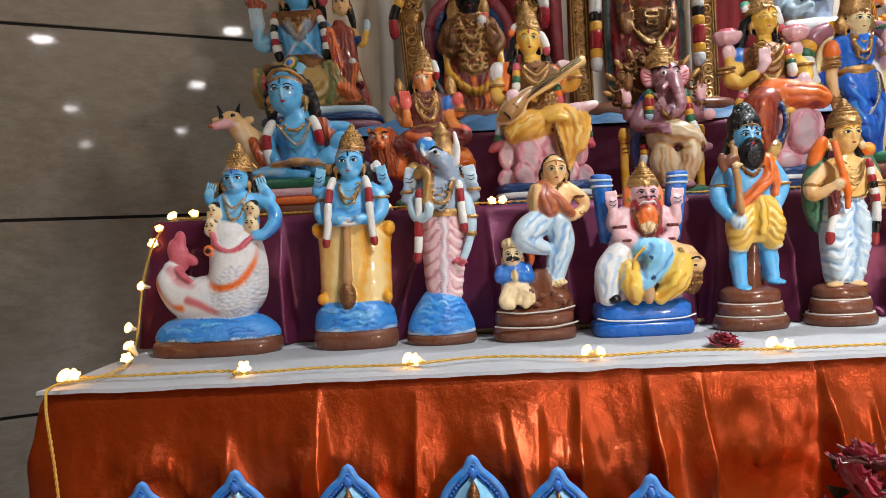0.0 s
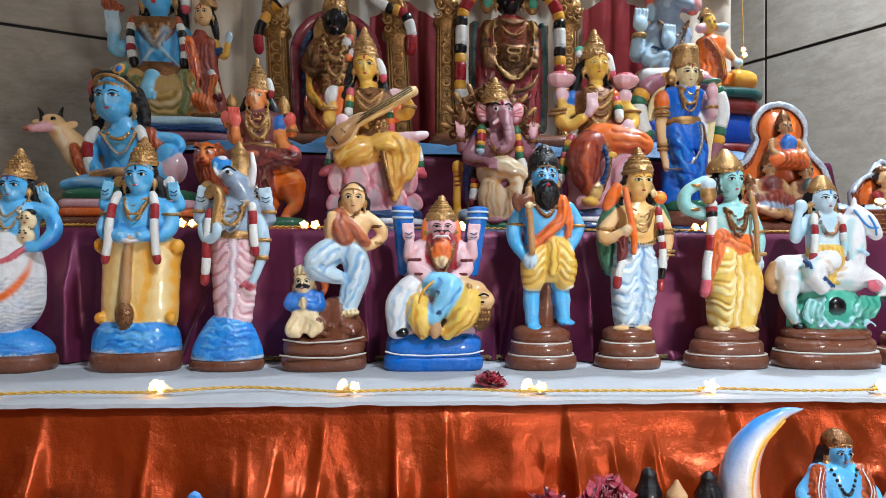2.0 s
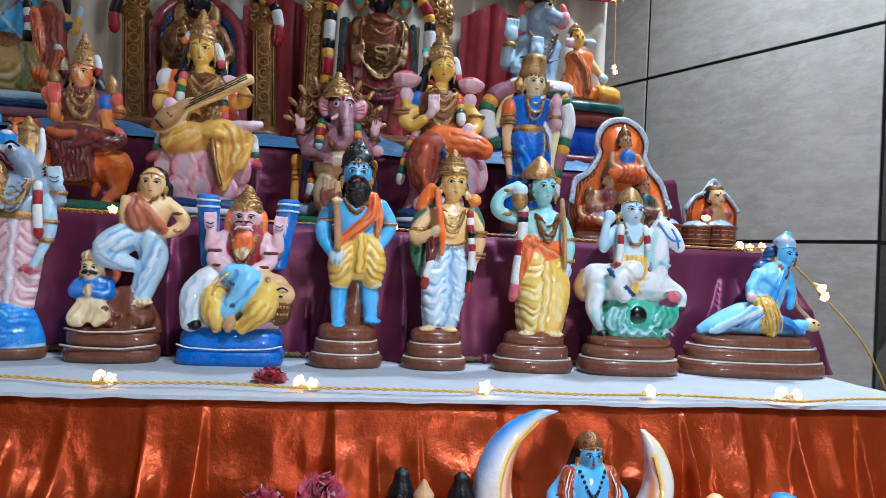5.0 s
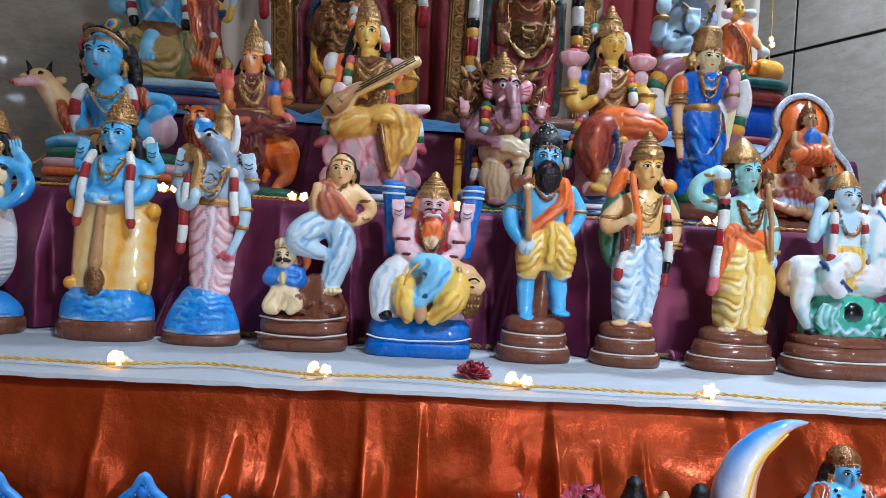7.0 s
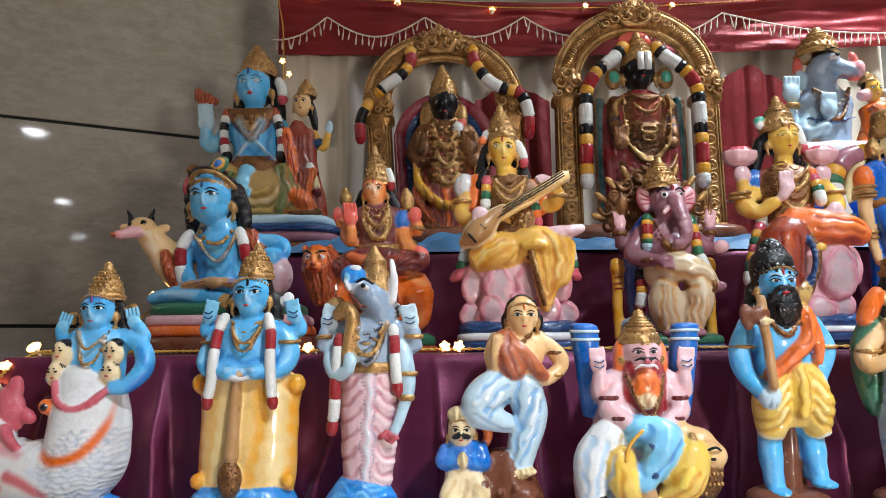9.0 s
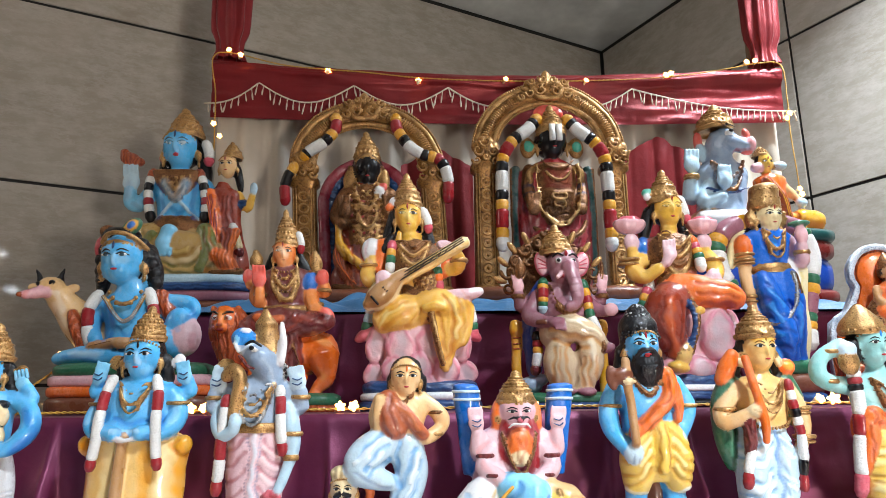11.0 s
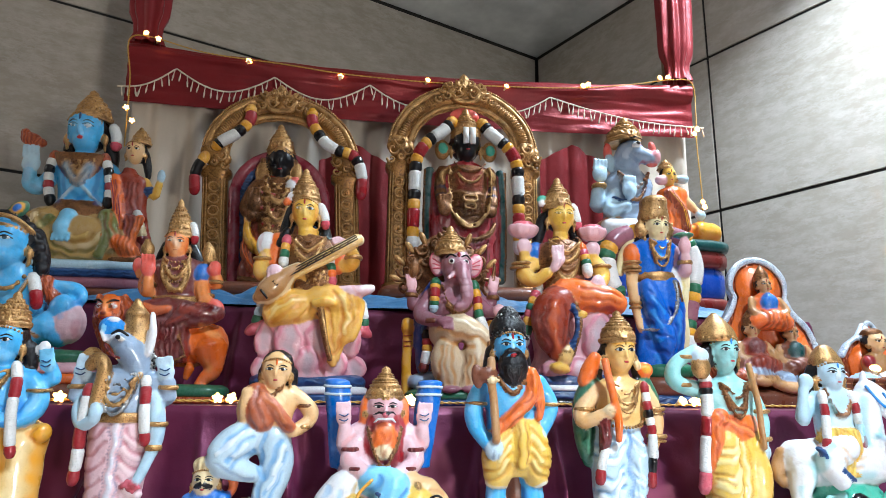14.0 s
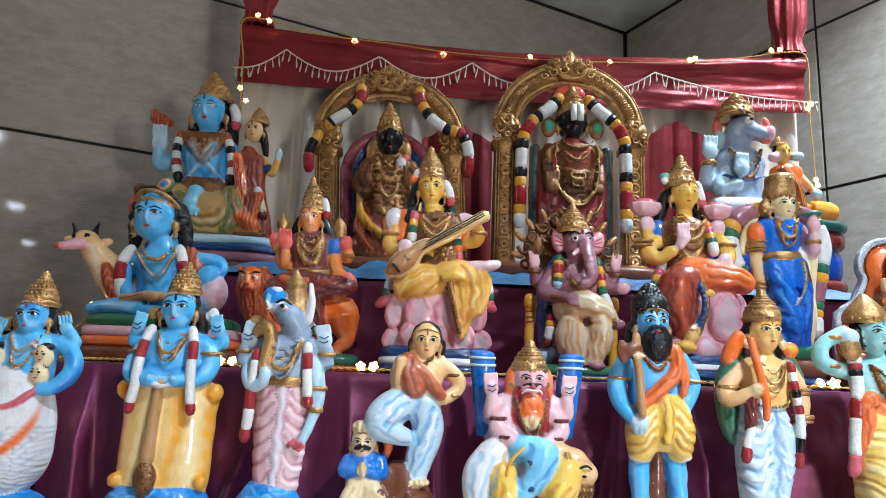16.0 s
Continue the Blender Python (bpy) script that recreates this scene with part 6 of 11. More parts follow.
    f.beads([(1226, 404, -14), (1244, 410, -24), (1264, 412, -28), (1284, 408, -24), (1296, 400, -14)], 2.4, GOLD)
    f.statue("bow_bearer_figurine", (0.580, Y1, TABLE_Z), "painted clay figurine in a green shawl and pale blue dhoti", ROW1)


def plough_figure():
    f = Figure(1436, 630, 1138, None, -0.018)
    f.plinth(1436, 0, [(603, 630, 75, 48), (580, 606, 66, 43), (560, 582, 56, 37)], [BRN, BRN, BRN], 2.2)
    for y, r, e in ((604, 73, 46), (582, 62, 40)):
        f.turn(1436, 0, [(y + 1.2, r - 1.2, e - 1.2), (y + 3.4, r - 0.6, e - 0.6)], WORN, n=36, sq=2.2, seg=1, loose=True)
    # yellow dhoti: looped folds over one leg, a straight pleat and a plain flank
    a = f.mark()
    f.turn(1446, 0, [(562, 42, 23), (540, 46, 26), (500, 50, 29), (460, 49, 29), (430, 44, 27), (408, 38, 24)], LEMON, n=40)
    f.limb([(1424, 430, -12, 22), (1420, 490, -16, 25), (1426, 550, -12, 17)], LEMON, 20)
    f.limb([(1466, 440, -8, 20), (1474, 490, -10, 22), (1466, 548, -8, 17)], LEMON, 20)
    # ochre creases and pale crests paint in the shading of the folds
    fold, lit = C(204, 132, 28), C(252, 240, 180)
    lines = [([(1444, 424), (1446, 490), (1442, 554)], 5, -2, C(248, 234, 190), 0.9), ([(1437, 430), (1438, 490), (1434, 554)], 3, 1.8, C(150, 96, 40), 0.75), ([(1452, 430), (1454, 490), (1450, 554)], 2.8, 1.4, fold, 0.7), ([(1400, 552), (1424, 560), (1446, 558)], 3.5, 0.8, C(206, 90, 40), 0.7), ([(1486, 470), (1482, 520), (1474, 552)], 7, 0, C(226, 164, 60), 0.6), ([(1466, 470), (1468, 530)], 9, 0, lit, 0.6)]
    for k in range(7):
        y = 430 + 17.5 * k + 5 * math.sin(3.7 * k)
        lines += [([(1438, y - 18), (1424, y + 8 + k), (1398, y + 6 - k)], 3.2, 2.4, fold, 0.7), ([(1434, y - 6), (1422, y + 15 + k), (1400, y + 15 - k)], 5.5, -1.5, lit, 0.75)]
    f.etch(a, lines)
    for s in (-1, 1):
        f.ball(1442 + s * 26, 562, -20, 17, 6, 13, CRM)
    b = f.mark()
    f.turn(1440, 0, [(436, 42, 26), (420, 44, 29), (404, 42, 28), (392, 36, 24)], ORG, n=30)
    f.limb([(1404, 398, -20, 12), (1404, 430, -22, 12), (1400, 470, -18, 9)], ORG, 14)
    f.ball(1410, 396, -26, 15, 13, 10, ORG)
    f.etch(b, [([(1418, 396), (1446, 410), (1480, 420)], 3.5, 1.4, C(170, 60, 20), 0.7), ([(1414, 406), (1446, 422), (1482, 434)], 3.5, 1.4, C(170, 60, 20), 0.7), ([(1400, 410), (1402, 440), (1398, 474)], 3.5, 1.4, C(170, 60, 20), 0.7), ([(1420, 402), (1450, 416), (1480, 427)], 3.5, -1, C(248, 160, 90), 0.7), ([(1402, 390), (1412, 398), (1406, 406)], 3, 1.4, C(170, 60, 20), 0.7)])
    c = f.mark()
    f.turn(1440, 0, [(408, 37, 24), (382, 39, 24), (360, 45, 24), (346, 39, 19), (336, 17, 13), (326, 13, 12)], TEALP, n=28)
    f.limb([(1406, 358, 0, 15), (1372, 352, -4, 15), (1350, 342, -8, 14), (1352, 318, -12, 13), (1384, 298, -14, 11)], TEALP, 16)
    f.limb([(1474, 356, 0, 15), (1488, 392, -2, 15), (1488, 424, -8, 12), (1484, 442, -12, 10)], TEALP, 16)
    f.ball(1484, 446, -16, 11, 14, 10, ICE)
    f.ball(1386, 306, -22, 15, 12, 10, ICE)
    # teal skin shaded in colour, with pale highlights on chest and arm
    f.etch(c, [([(1414, 366), (1440, 384), (1466, 366)], 10, 0, C(206, 238, 232), 0.6), ([(1412, 396), (1440, 404), (1470, 394)], 6, 0.8, C(90, 176, 170), 0.5), ([(1362, 358), (1342, 346), (1344, 326)], 6, 0, C(96, 184, 184), 0.6), ([(1380, 352), (1362, 344)], 6, 0, C(214, 240, 236), 0.6), ([(1496, 384), (1496, 420)], 5, 0, C(96, 184, 184), 0.5), ([(1480, 448), (1480, 458)], 2.2, 0.8, C(110, 150, 160), 0.6), ([(1487, 448), (1487, 458)], 2.2, 0.8, C(110, 150, 160), 0.6)])
    f.ball(1386, 324, -24, 16, 18, 9, GOLD)
    for x, y, d, r in ((1364, 350, -5, 14), (1488, 388, -2, 15), (1488, 428, -9, 12), (1366, 308, -13, 12)):
        f.band(x, y, d, r, GOLD, 3)
    f.limb([(1466, 318, -20, 5), (1470, 370, -30, 5), (1476, 440, -30, 5)], TAN, 10)
    f.garland([(1396, 336, -16), (1396, 380, -20), (1392, 440, -18), (1388, 500, -14)], 9.5, [WHT, RED, INK, WHT, WHT, WHT, RED, RED, WHT, WHT, WHT, WHT, ROSE, ROSE])
    for s in (-1, 1):
        f.limb([(1430 + s * 22, 296, 8, 10), (1430 + s * 27, 326, 8, 9)], BLK)
    f.limb([(1406, 296, -8, 8), (1410, 318, -6, 8)], BLK, 10)
    f.head(1434, 298, -4, 24, 32, TEALP, turn=0.3, mark=SEA)
    f.turn(1426, 0, [(284, 29, 27), (276, 31, 29), (264, 27, 25), (252, 17, 16), (244, 10, 9), (238, 4, 4)], GOLD, n=24, folds=9, amp=0.05, loose=True)
    for q in range(10):
        w = math.pi * (q + 0.5) / 10
        f.ball(1426 - 31 * math.cos(w), 278, -29 * math.sin(w), 3.2, 3.6, 3, GOLD, n=6, k=4)
    for dip, r in ((396, 3.0), (384, 3.2), (368, 3.0)):
        f.beads([(1418, 346, -20), (1428, dip - 14, -28), (1442, dip, -31), (1454, dip - 14, -28), (1462, 346, -20)], r, OLDGOLD)
    f.statue("plough_bearer_figurine", (0.740, Y1, TABLE_Z), "painted clay pale teal figurine in a draped yellow dhoti", ROW1)


def rider_figure():
    f = Figure(1137, 686, 1018, 1075)
    f.plinth(1137, 0, [(656, 686, 87, 48), (636, 658, 80, 44), (620, 638, 72, 40)], [BRN, BRN, BRN], 2.3)
    for y, r, e in ((657, 85, 46), (640, 78, 42)):
        f.turn(1137, 0, [(y + 1.2, r - 1.2, e - 1.2), (y + 3.4, r - 0.6, e - 0.6)], WORN, n=36, sq=2.3, seg=1, loose=True)
    f.turn(1140, 0, [(622, 66, 30), (600, 64, 30), (575, 58, 28), (556, 40, 22)], JADE, n=28, folds=9, amp=0.05)
    for k in range(5):
        f.limb([(1165 + 8 * k, 600, -28, 4), (1172 + 8 * k, 580, -30, 5), (1180 + 7 * k, 565, -26, 3)], JADE, 8)
        f.limb([(1092 + 6 * k, 606, -28, 3), (1086 + 6 * k, 585, -29, 4), (1094 + 6 * k, 570, -26, 3)], TEALP, 8)
    f.ball(1139, 583, -26, 15, 15, 8, INK)
    for x in (1116, 1138, 1162, 1190):
        f.limb([(x - 10, 616, -31, 2.4), (x, 608, -33, 2.4), (x + 10, 616, -31, 2.4)], PALE, 6)
    # the white horse
    f.limb([(1070, 520, 2, 24), (1100, 528, 2, 32), (1150, 525, 0, 34), (1180, 530, -2, 30)], WHT, 18)
    f.limb([(1168, 530, -2, 28), (1172, 490, -6, 26), (1172, 460, -10, 22), (1180, 430, -12, 17)], WHT, 16)
    f.limb([(1178, 425, -12, 16), (1195, 440, -16, 15), (1212, 462, -18, 10)], WHT, 14)
    f.ball(1178, 408, -10, 5, 12, 5, WHT, 8)
    f.ball(1192, 412, -14, 3, 3, 2, INK)
    f.line([(1168, 420, -26), (1188, 448, -32), (1206, 450, -28)], SEA, 1.8)
    f.line([(1190, 430, -30), (1200, 448, -30), (1205, 462, -26)], SEA, 1.8)
    f.limb([(1172, 488, -32, 4), (1190, 494, -28, 4)], PALE)
    f.limb([(1190, 530, -12, 18), (1212, 545, -20, 13), (1216, 562, -24, 8)], WHT, 12)
    f.ball(1216, 568, -25, 7, 6, 7, INK)
    f.limb([(1076, 540, -6, 20), (1068, 575, -8, 13), (1080, 605, -10, 9)], WHT, 12)
    f.ball(1085, 618, -14, 10, 7, 9, INK)
    f.limb([(1056, 515, 6, 10), (1046, 540, 8, 9), (1056, 560, 8, 6)], TAN, 10)
    f.ball(1196, 548, -34, 14, 11, 5, ROSE)
    # the rider
    f.limb([(1125, 505, -22, 22), (1098, 525, -30, 18), (1110, 552, -34, 12)], WHT, 14)
    f.turn(1128, -14, [(545, 24, 18), (510, 30, 22), (480, 28, 20)], YEL, n=22, folds=7, amp=0.05)
    f.turn(1128, -8, [(490, 28, 18), (465, 29, 18), (438, 34, 18), (426, 28, 15), (418, 12, 10), (410, 10, 9)], PALE, n=22)
    f.limb([(1096, 440, -6, 11), (1080, 470, -10, 11), (1078, 448, -16, 9), (1082, 425, -16, 8)], PALE)
    f.ball(1086, 415, -16, 11, 13, 8, PALE)
    f.limb([(1158, 438, -8, 11), (1162, 470, -14, 10), (1150, 495, -24, 8)], PALE)
    f.limb([(1080, 505, -34, 4), (1100, 530, -42, 5), (1125, 548, -40, 3)], NAVY)
    f.garland([(1104, 430, -22), (1102, 470, -26), (1096, 510, -30)], 6, [WHT, RED, WHT, WHT, RED])
    f.garland([(1146, 430, -22), (1152, 465, -24), (1156, 505, -24)], 6, [WHT, RED, WHT, PALE, RED])
    for s in (-1, 1):
        f.limb([(1124 + s * 18, 395, -2, 8), (1124 + s * 26, 420, -2, 8), (1124 + s * 24, 440, -4, 5)], BLK)
    f.head(1124, 402, -12, 21, 26, PALE, turn=0.1, mark=SEA)
    f.turn(1124, -8, [(390, 21, 20), (384, 22, 21), (376, 18, 18), (366, 12, 12), (360, 5, 5)], GOLD, n=20, folds=7, amp=0.05)
    f.beads([(1108, 425, -22), (1118, 455, -28), (1128, 462, -29), (1138, 455, -28), (1148, 425, -22)], 2.8, OLDGOLD)
    # teal shading sprayed into the white of horse and rider
    f.spray(0, [([(1080, 530, -22), (1120, 545, -32), (1160, 545, -32)], 9, C(120, 196, 200), 0.55), ([(1160, 500, -30), (1156, 470, -28), (1164, 440, -24)], 8, C(130, 200, 206), 0.55), ([(1200, 545, -24), (1216, 556, -26)], 7, C(130, 200, 206), 0.5), ([(1098, 450, -18), (1088, 470, -18)], 8, C(120, 190, 210), 0.5), ([(1118, 470, -28), (1138, 470, -28)], 8, C(226, 240, 240), 0.6), ([(1068, 580, -16), (1078, 604, -18)], 7, C(140, 200, 206), 0.5), ([(1100, 600, -30), (1180, 600, -32)], 10, C(30, 130, 112), 0.5)])
    for s in (-1, 1):
        f.limb([(1139 + s * 20, 604, -30, 3), (1139 + s * 34, 596, -32, 3), (1139 + s * 36, 582, -31, 3), (1139 + s * 26, 580, -32, 3), (1139 + s * 26, 590, -33, 2.4)], TEALP, 8)
        f.limb([(1139 + s * 44, 610, -28, 3), (1139 + s * 56, 600, -28, 3), (1139 + s * 54, 588, -27, 2.6), (1139 + s * 47, 592, -29, 2.2)], TEALP, 8)
    shade = C(120, 196, 200)
    f.etch(0, [([(1096, 500), (1080, 530), (1084, 560)], 7, 0, shade, 0.6), ([(1060, 560), (1066, 590), (1082, 612)], 5, 0, shade, 0.6), ([(1190, 450), (1180, 480), (1160, 500)], 6, 0, shade, 0.5), ([(1200, 540), (1220, 556)], 5, 0, shade, 0.5), ([(1114, 440), (1110, 470)], 5, 0, shade, 0.5), ([(1104, 500), (1128, 520), (1150, 516)], 4, 1.4, C(216, 160, 60), 0.6), ([(1112, 520), (1128, 534), (1144, 530)], 4, 1.4, C(216, 160, 60), 0.6), ([(1124, 402), (1124, 412)], 4, 0, C(232, 244, 244), 0.7)]
           + [([(1166 + 12 * k, 604), (1176 + 11 * k, 586), (1176 + 12 * k, 568)], 3.2, 2, C(20, 110, 92), 0.7) for k in range(5)] + [([(1084 + 10 * k, 606), (1080 + 9 * k, 590), (1090 + 8 * k, 574)], 3.2, 2, C(20, 110, 92), 0.7) for k in range(5)])
    f.statue("horse_rider_figurine", (0.904, Y1, TABLE_Z), "painted clay figurine riding a white horse over a jade wave", ROW1)


def reclining_figure():
    f = Figure(1366, 686, 950, 1010)
    f.plinth(1366, 0, [(656, 686, 128, 52), (634, 660, 118, 48), (618, 636, 104, 42)], [BRN, BRN, BRN], 2.3)
    for y, r, e in ((658, 125, 50), (634, 114, 46)):
        f.turn(1366, 0, [(y + 1.2, r - 1.2, e - 1.2), (y + 3.4, r - 0.6, e - 0.6)], WORN, n=40, sq=2.3, seg=1, loose=True)
    f.limb([(1270, 612, -4, 8), (1310, 595, -6, 22), (1350, 588, -8, 28), (1400, 598, -6, 22), (1440, 606, -4, 12)], BLUE2, 18)
    f.limb([(1275, 612, -20, 3), (1320, 585, -32, 3), (1350, 572, -36, 3)], PALE, 8)
    for k in range(5):
        f.line([(1290 + 10 * k, 612 - 3 * k, -20 - 2 * k), (1318 + 8 * k, 594 - 3 * k, -33), (1345 + 4 * k, 580, -36)], SEA if k % 2 else WHT, 1.6)
    f.fan([(1340 + 9 * q, 566 + 2 * q, -36) for q in range(5)], (1282, 612, -26), [PALE, BLUE, WHT], 4, 4, (4, -4, -8))
    f.fan([(1388 + 7 * q, 580 + 2 * q, -30) for q in range(4)], (1440, 610, -22), [BLUE, BLUE2, SEA], 5, 4, (4, 4, -6))
    f.limb([(1420, 600, -8, 14), (1445, 598, -10, 13), (1462, 596, -10, 11)], BLUE2, 12)
    f.ball(1466, 596, -12, 15, 12, 12, PEACH)
    f.ball(1470, 594, -22, 2.5, 1.8, 2, INK)
    f.ball(1462, 590, -22, 2.5, 1.8, 2, INK)
    f.limb([(1370, 565, -18, 22), (1376, 590, -22, 20), (1384, 610, -22, 12)], YEL, 14)
    for k in range(4):
        f.line([(1358 + 8 * k, 562, -36), (1364 + 8 * k, 585, -42), (1374 + 6 * k, 608, -36)], CRM if k % 2 else SUN, 1.4)
    f.turn(1378, -8, [(575, 26, 20), (540, 28, 20), (512, 30, 19), (498, 22, 14), (488, 12, 10)], BLUE2, n=20, lean=-0.25)
    f.limb([(1368, 512, -8, 12), (1352, 535, -14, 11), (1346, 552, -22, 9)], BLUE2, 12)
    f.ball(1344, 552, -26, 9, 8, 7, PINK)
    f.limb([(1420, 508, -6, 11), (1428, 540, -8, 10), (1424, 565, -12, 8)], BLUE, 12)
    f.limb([(1436, 520, 0, 4), (1442, 560, -4, 4), (1464, 584, -6, 4)], TAN)
    f.drape([(1404, 500, -22), (1388, 530, -30), (1378, 556, -30)], 6, BLUE, SEA, 2)
    f.head(1412, 476, -10, 18, 22, BLUE, turn=0.55, mark=SEA)
    f.limb([(1396, 470, 2, 11), (1388, 490, 4, 11), (1372, 500, 4, 8)], NAVY)
    f.turn(1414, -6, [(462, 18, 17), (452, 17, 16), (446, 12, 12), (440, 5, 5)], GRAY, n=18, folds=7, amp=0.05)
    f.ball(1420, 440, -4, 9, 8, 6, JADE)
    f.beads([(1396, 494, -22), (1404, 514, -28), (1414, 494, -20)], 2.6, OLDGOLD)
    f.spray(0, [([(1300, 604, -26), (1330, 600, -34)], 9, C(24, 104, 204), 0.6), ([(1380, 540, -28), (1376, 560, -30)], 8, C(24, 104, 204), 0.5), ([(1400, 604, -28), (1430, 606, -20)], 9, C(24, 104, 204), 0.6), ([(1290, 606, -20), (1320, 588, -34), (1350, 574, -36)], 6, C(214, 232, 242), 0.7)])
    f.etch(0, [([(1290 + 14 * k, 612 - 2 * k), (1316 + 10 * k, 596 - 3 * k), (1344 + 5 * k, 578)], 3.4, 1.6, C(30, 110, 200) if k % 2 else C(230, 242, 248), 0.65) for k in range(6)]
           + [([(1360 + 9 * k, 566), (1366 + 8 * k, 588), (1376 + 6 * k, 612)], 3.2, 1.8, C(206, 140, 40), 0.65) for k in range(4)] + [([(1400, 590 + 6 * k), (1420, 596 + 5 * k), (1444, 606)], 3.4, 1.6, C(20, 90, 180), 0.6) for k in range(3)] + [([(1366, 520), (1386, 536), (1400, 560)], 4, 1.4, C(30, 110, 200), 0.6), ([(1356, 536), (1372, 552)], 4, 1.2, C(230, 242, 248), 0.6)])
    f.statue("seated_blue_figurine", (1.136, Y1 + 0.012, TABLE_Z), "painted clay blue seated figurine on a worn brown base", ROW1)


for make in (fish_figure, tortoise_figure, boar_figure, dwarf_figure, lion_man_figure, axe_figure, bow_figure, plough_figure, rider_figure, reclining_figure):
    make()

# ---- middle step ----


def flute_player():
    f = Figure(241, 646, 1040, 990, 0.122)
    f.plinth(290, 0, [(616, 644, 142, 70), (600, 618, 140, 68)], [BRN, ORG], 4.0)
    f.plinth(290, 0, [(584, 602, 138, 66), (566, 586, 130, 62)], [PINK, GREEN], 4.0)
    f.limb([(160, 556, -10, 12), (205, 552, -24, 18), (262, 556, -34, 17), (290, 560, -36, 12)], BLUE, 14)
    f.limb([(312, 548, -24, 20), (346, 528, -22, 30), (366, 540, -16, 26)], BLUE, 16)
    f.ball(378, 522, -18, 30, 34, 26, BLUSH)
    f.ball(372, 500, -22, 24, 26, 20, BLUE)
    f.turn(285, 4, [(556, 62, 40), (530, 50, 36), (500, 48, 34), (472, 56, 32), (458, 52, 28), (447, 33, 24), (434, 26, 22), (424, 24, 20)], BLUE, n=26)
    f.drape([(228, 540, -34), (280, 532, -44), (340, 540, -34)], 9, TAN, OLDGOLD, 2)
    f.ball(282, 534, -48, 15, 11, 8, TAN)
    f.limb([(232, 464, 0, 17), (218, 498, -10, 17), (232, 528, -28, 13)], BLUE, 12)
    f.limb([(338, 462, 0, 17), (378, 464, -4, 17), (396, 478, -10, 14), (382, 500, -20, 11)], BLUE, 12)
    f.drape([(338, 452, -6), (352, 480, -6), (362, 510, -2)], 14, RUST, lines=2)
    f.garland([(236, 450, -18), (222, 476, -26), (218, 505, -26), (222, 535, -24)], 10, [WHT, WHT, RED, RED, WHT, WHT])
    f.garland([(322, 446, -20), (330, 472, -28), (332, 495, -28)], 10, [WHT, WHT, RED, RED])
    f.drape([(248, 456, -32), (274, 492, -40), (284, 500, -40)], 4, GOLD, PALE, 2)
    f.drape([(318, 456, -32), (300, 490, -40), (284, 500, -40)], 4, GOLD, PALE, 2)
    f.beads([(256, 448, -24), (270, 466, -36), (284, 470, -38), (298, 466, -36), (310, 448, -24)], 5, GOLD)
    for s, x in ((-1, 240), (1, 314)):
        f.limb([(x, 370, 10, 14), (x + s * 8, 405, 12, 15), (x + s * 10, 432, 10, 12), (x + s * 16, 448, 8, 7)], BLK, 10)
    for k, (x, y, r) in enumerate(((306, 362, 12), (316, 378, 12), (322, 396, 12), (326, 414, 12), (328, 430, 12), (324, 446, 10), (336, 452, 8), (238, 372, 10), (232, 390, 10), (230, 408, 10), (232, 426, 9))):
        f.ball(x, y, -2 + 3 * (k % 2), r, r * 0.95, 12, BLK, 20 * (-1) ** k)
    f.head(274, 390, -6, 37, 44, BLUE, turn=-0.25, mark=NAVY)
    f.ball(271, 406, -10, 33, 28, 29, BLUE, n=20, k=14)
    f.limb([(240, 362, -14, 4), (258, 352, -34, 4.5), (280, 350, -40, 4.5), (302, 356, -32, 4.5), (318, 372, -12, 4)], GOLD)
    f.ball(268, 346, 6, 34, 16, 30, BLK)
    f.ball(244, 338, 2, 15, 11, 14, OLDGOLD)
    f.ball(230, 368, 0, 8, 20, 10, RED)
    f.ball(292, 332, -10, 21, 14, 6, GREEN, -32)
    f.ball(293, 331, -15, 13, 9, 4, SUN, -32)
    f.ball(293, 331, -18, 8, 6, 3, ROYAL, -32)
    # the calf behind
    f.limb([(250, 540, 34, 46), (214, 520, 28, 45), (188, 494, 20, 38), (168, 468, 10, 31), (154, 446, 2, 23)], PEACH, 18)
    f.limb([(212, 540, -14, 14), (196, 508, -16, 13), (188, 482, -14, 8)], RUST, 12)
    f.ball(147, 438, -4, 24, 19, 22, PEACH)
    f.limb([(146, 444, -14, 15), (130, 450, -28, 11), (118, 454, -36, 9)], PINK, 12)
    f.ball(112, 454, -42, 6, 4, 4, RUST)
    for x, y, t in ((126, 416, -6), (162, 414, 8)):
        f.limb([(x, y + 10, 0, 6), (x + t * 0.2, y, 0, 4.5), (x + t, y - 10, -2, 2)], INK, 8)
    f.ball(182, 438, 0, 13, 8, 5, PEACH, -10)
    f.ball(114, 436, 2, 12, 8, 5, PEACH, 12)
    f.ball(134, 432, -24, 4, 3, 3, INK)
    f.ball(158, 430, -22, 4, 3, 3, INK)
    # painted highlights on chest, face and knee; deeper blue shades the limbs
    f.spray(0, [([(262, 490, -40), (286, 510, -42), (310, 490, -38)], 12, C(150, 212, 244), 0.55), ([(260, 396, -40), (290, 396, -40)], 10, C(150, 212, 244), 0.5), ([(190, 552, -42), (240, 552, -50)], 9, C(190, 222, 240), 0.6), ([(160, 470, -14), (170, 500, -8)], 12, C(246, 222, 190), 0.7)])
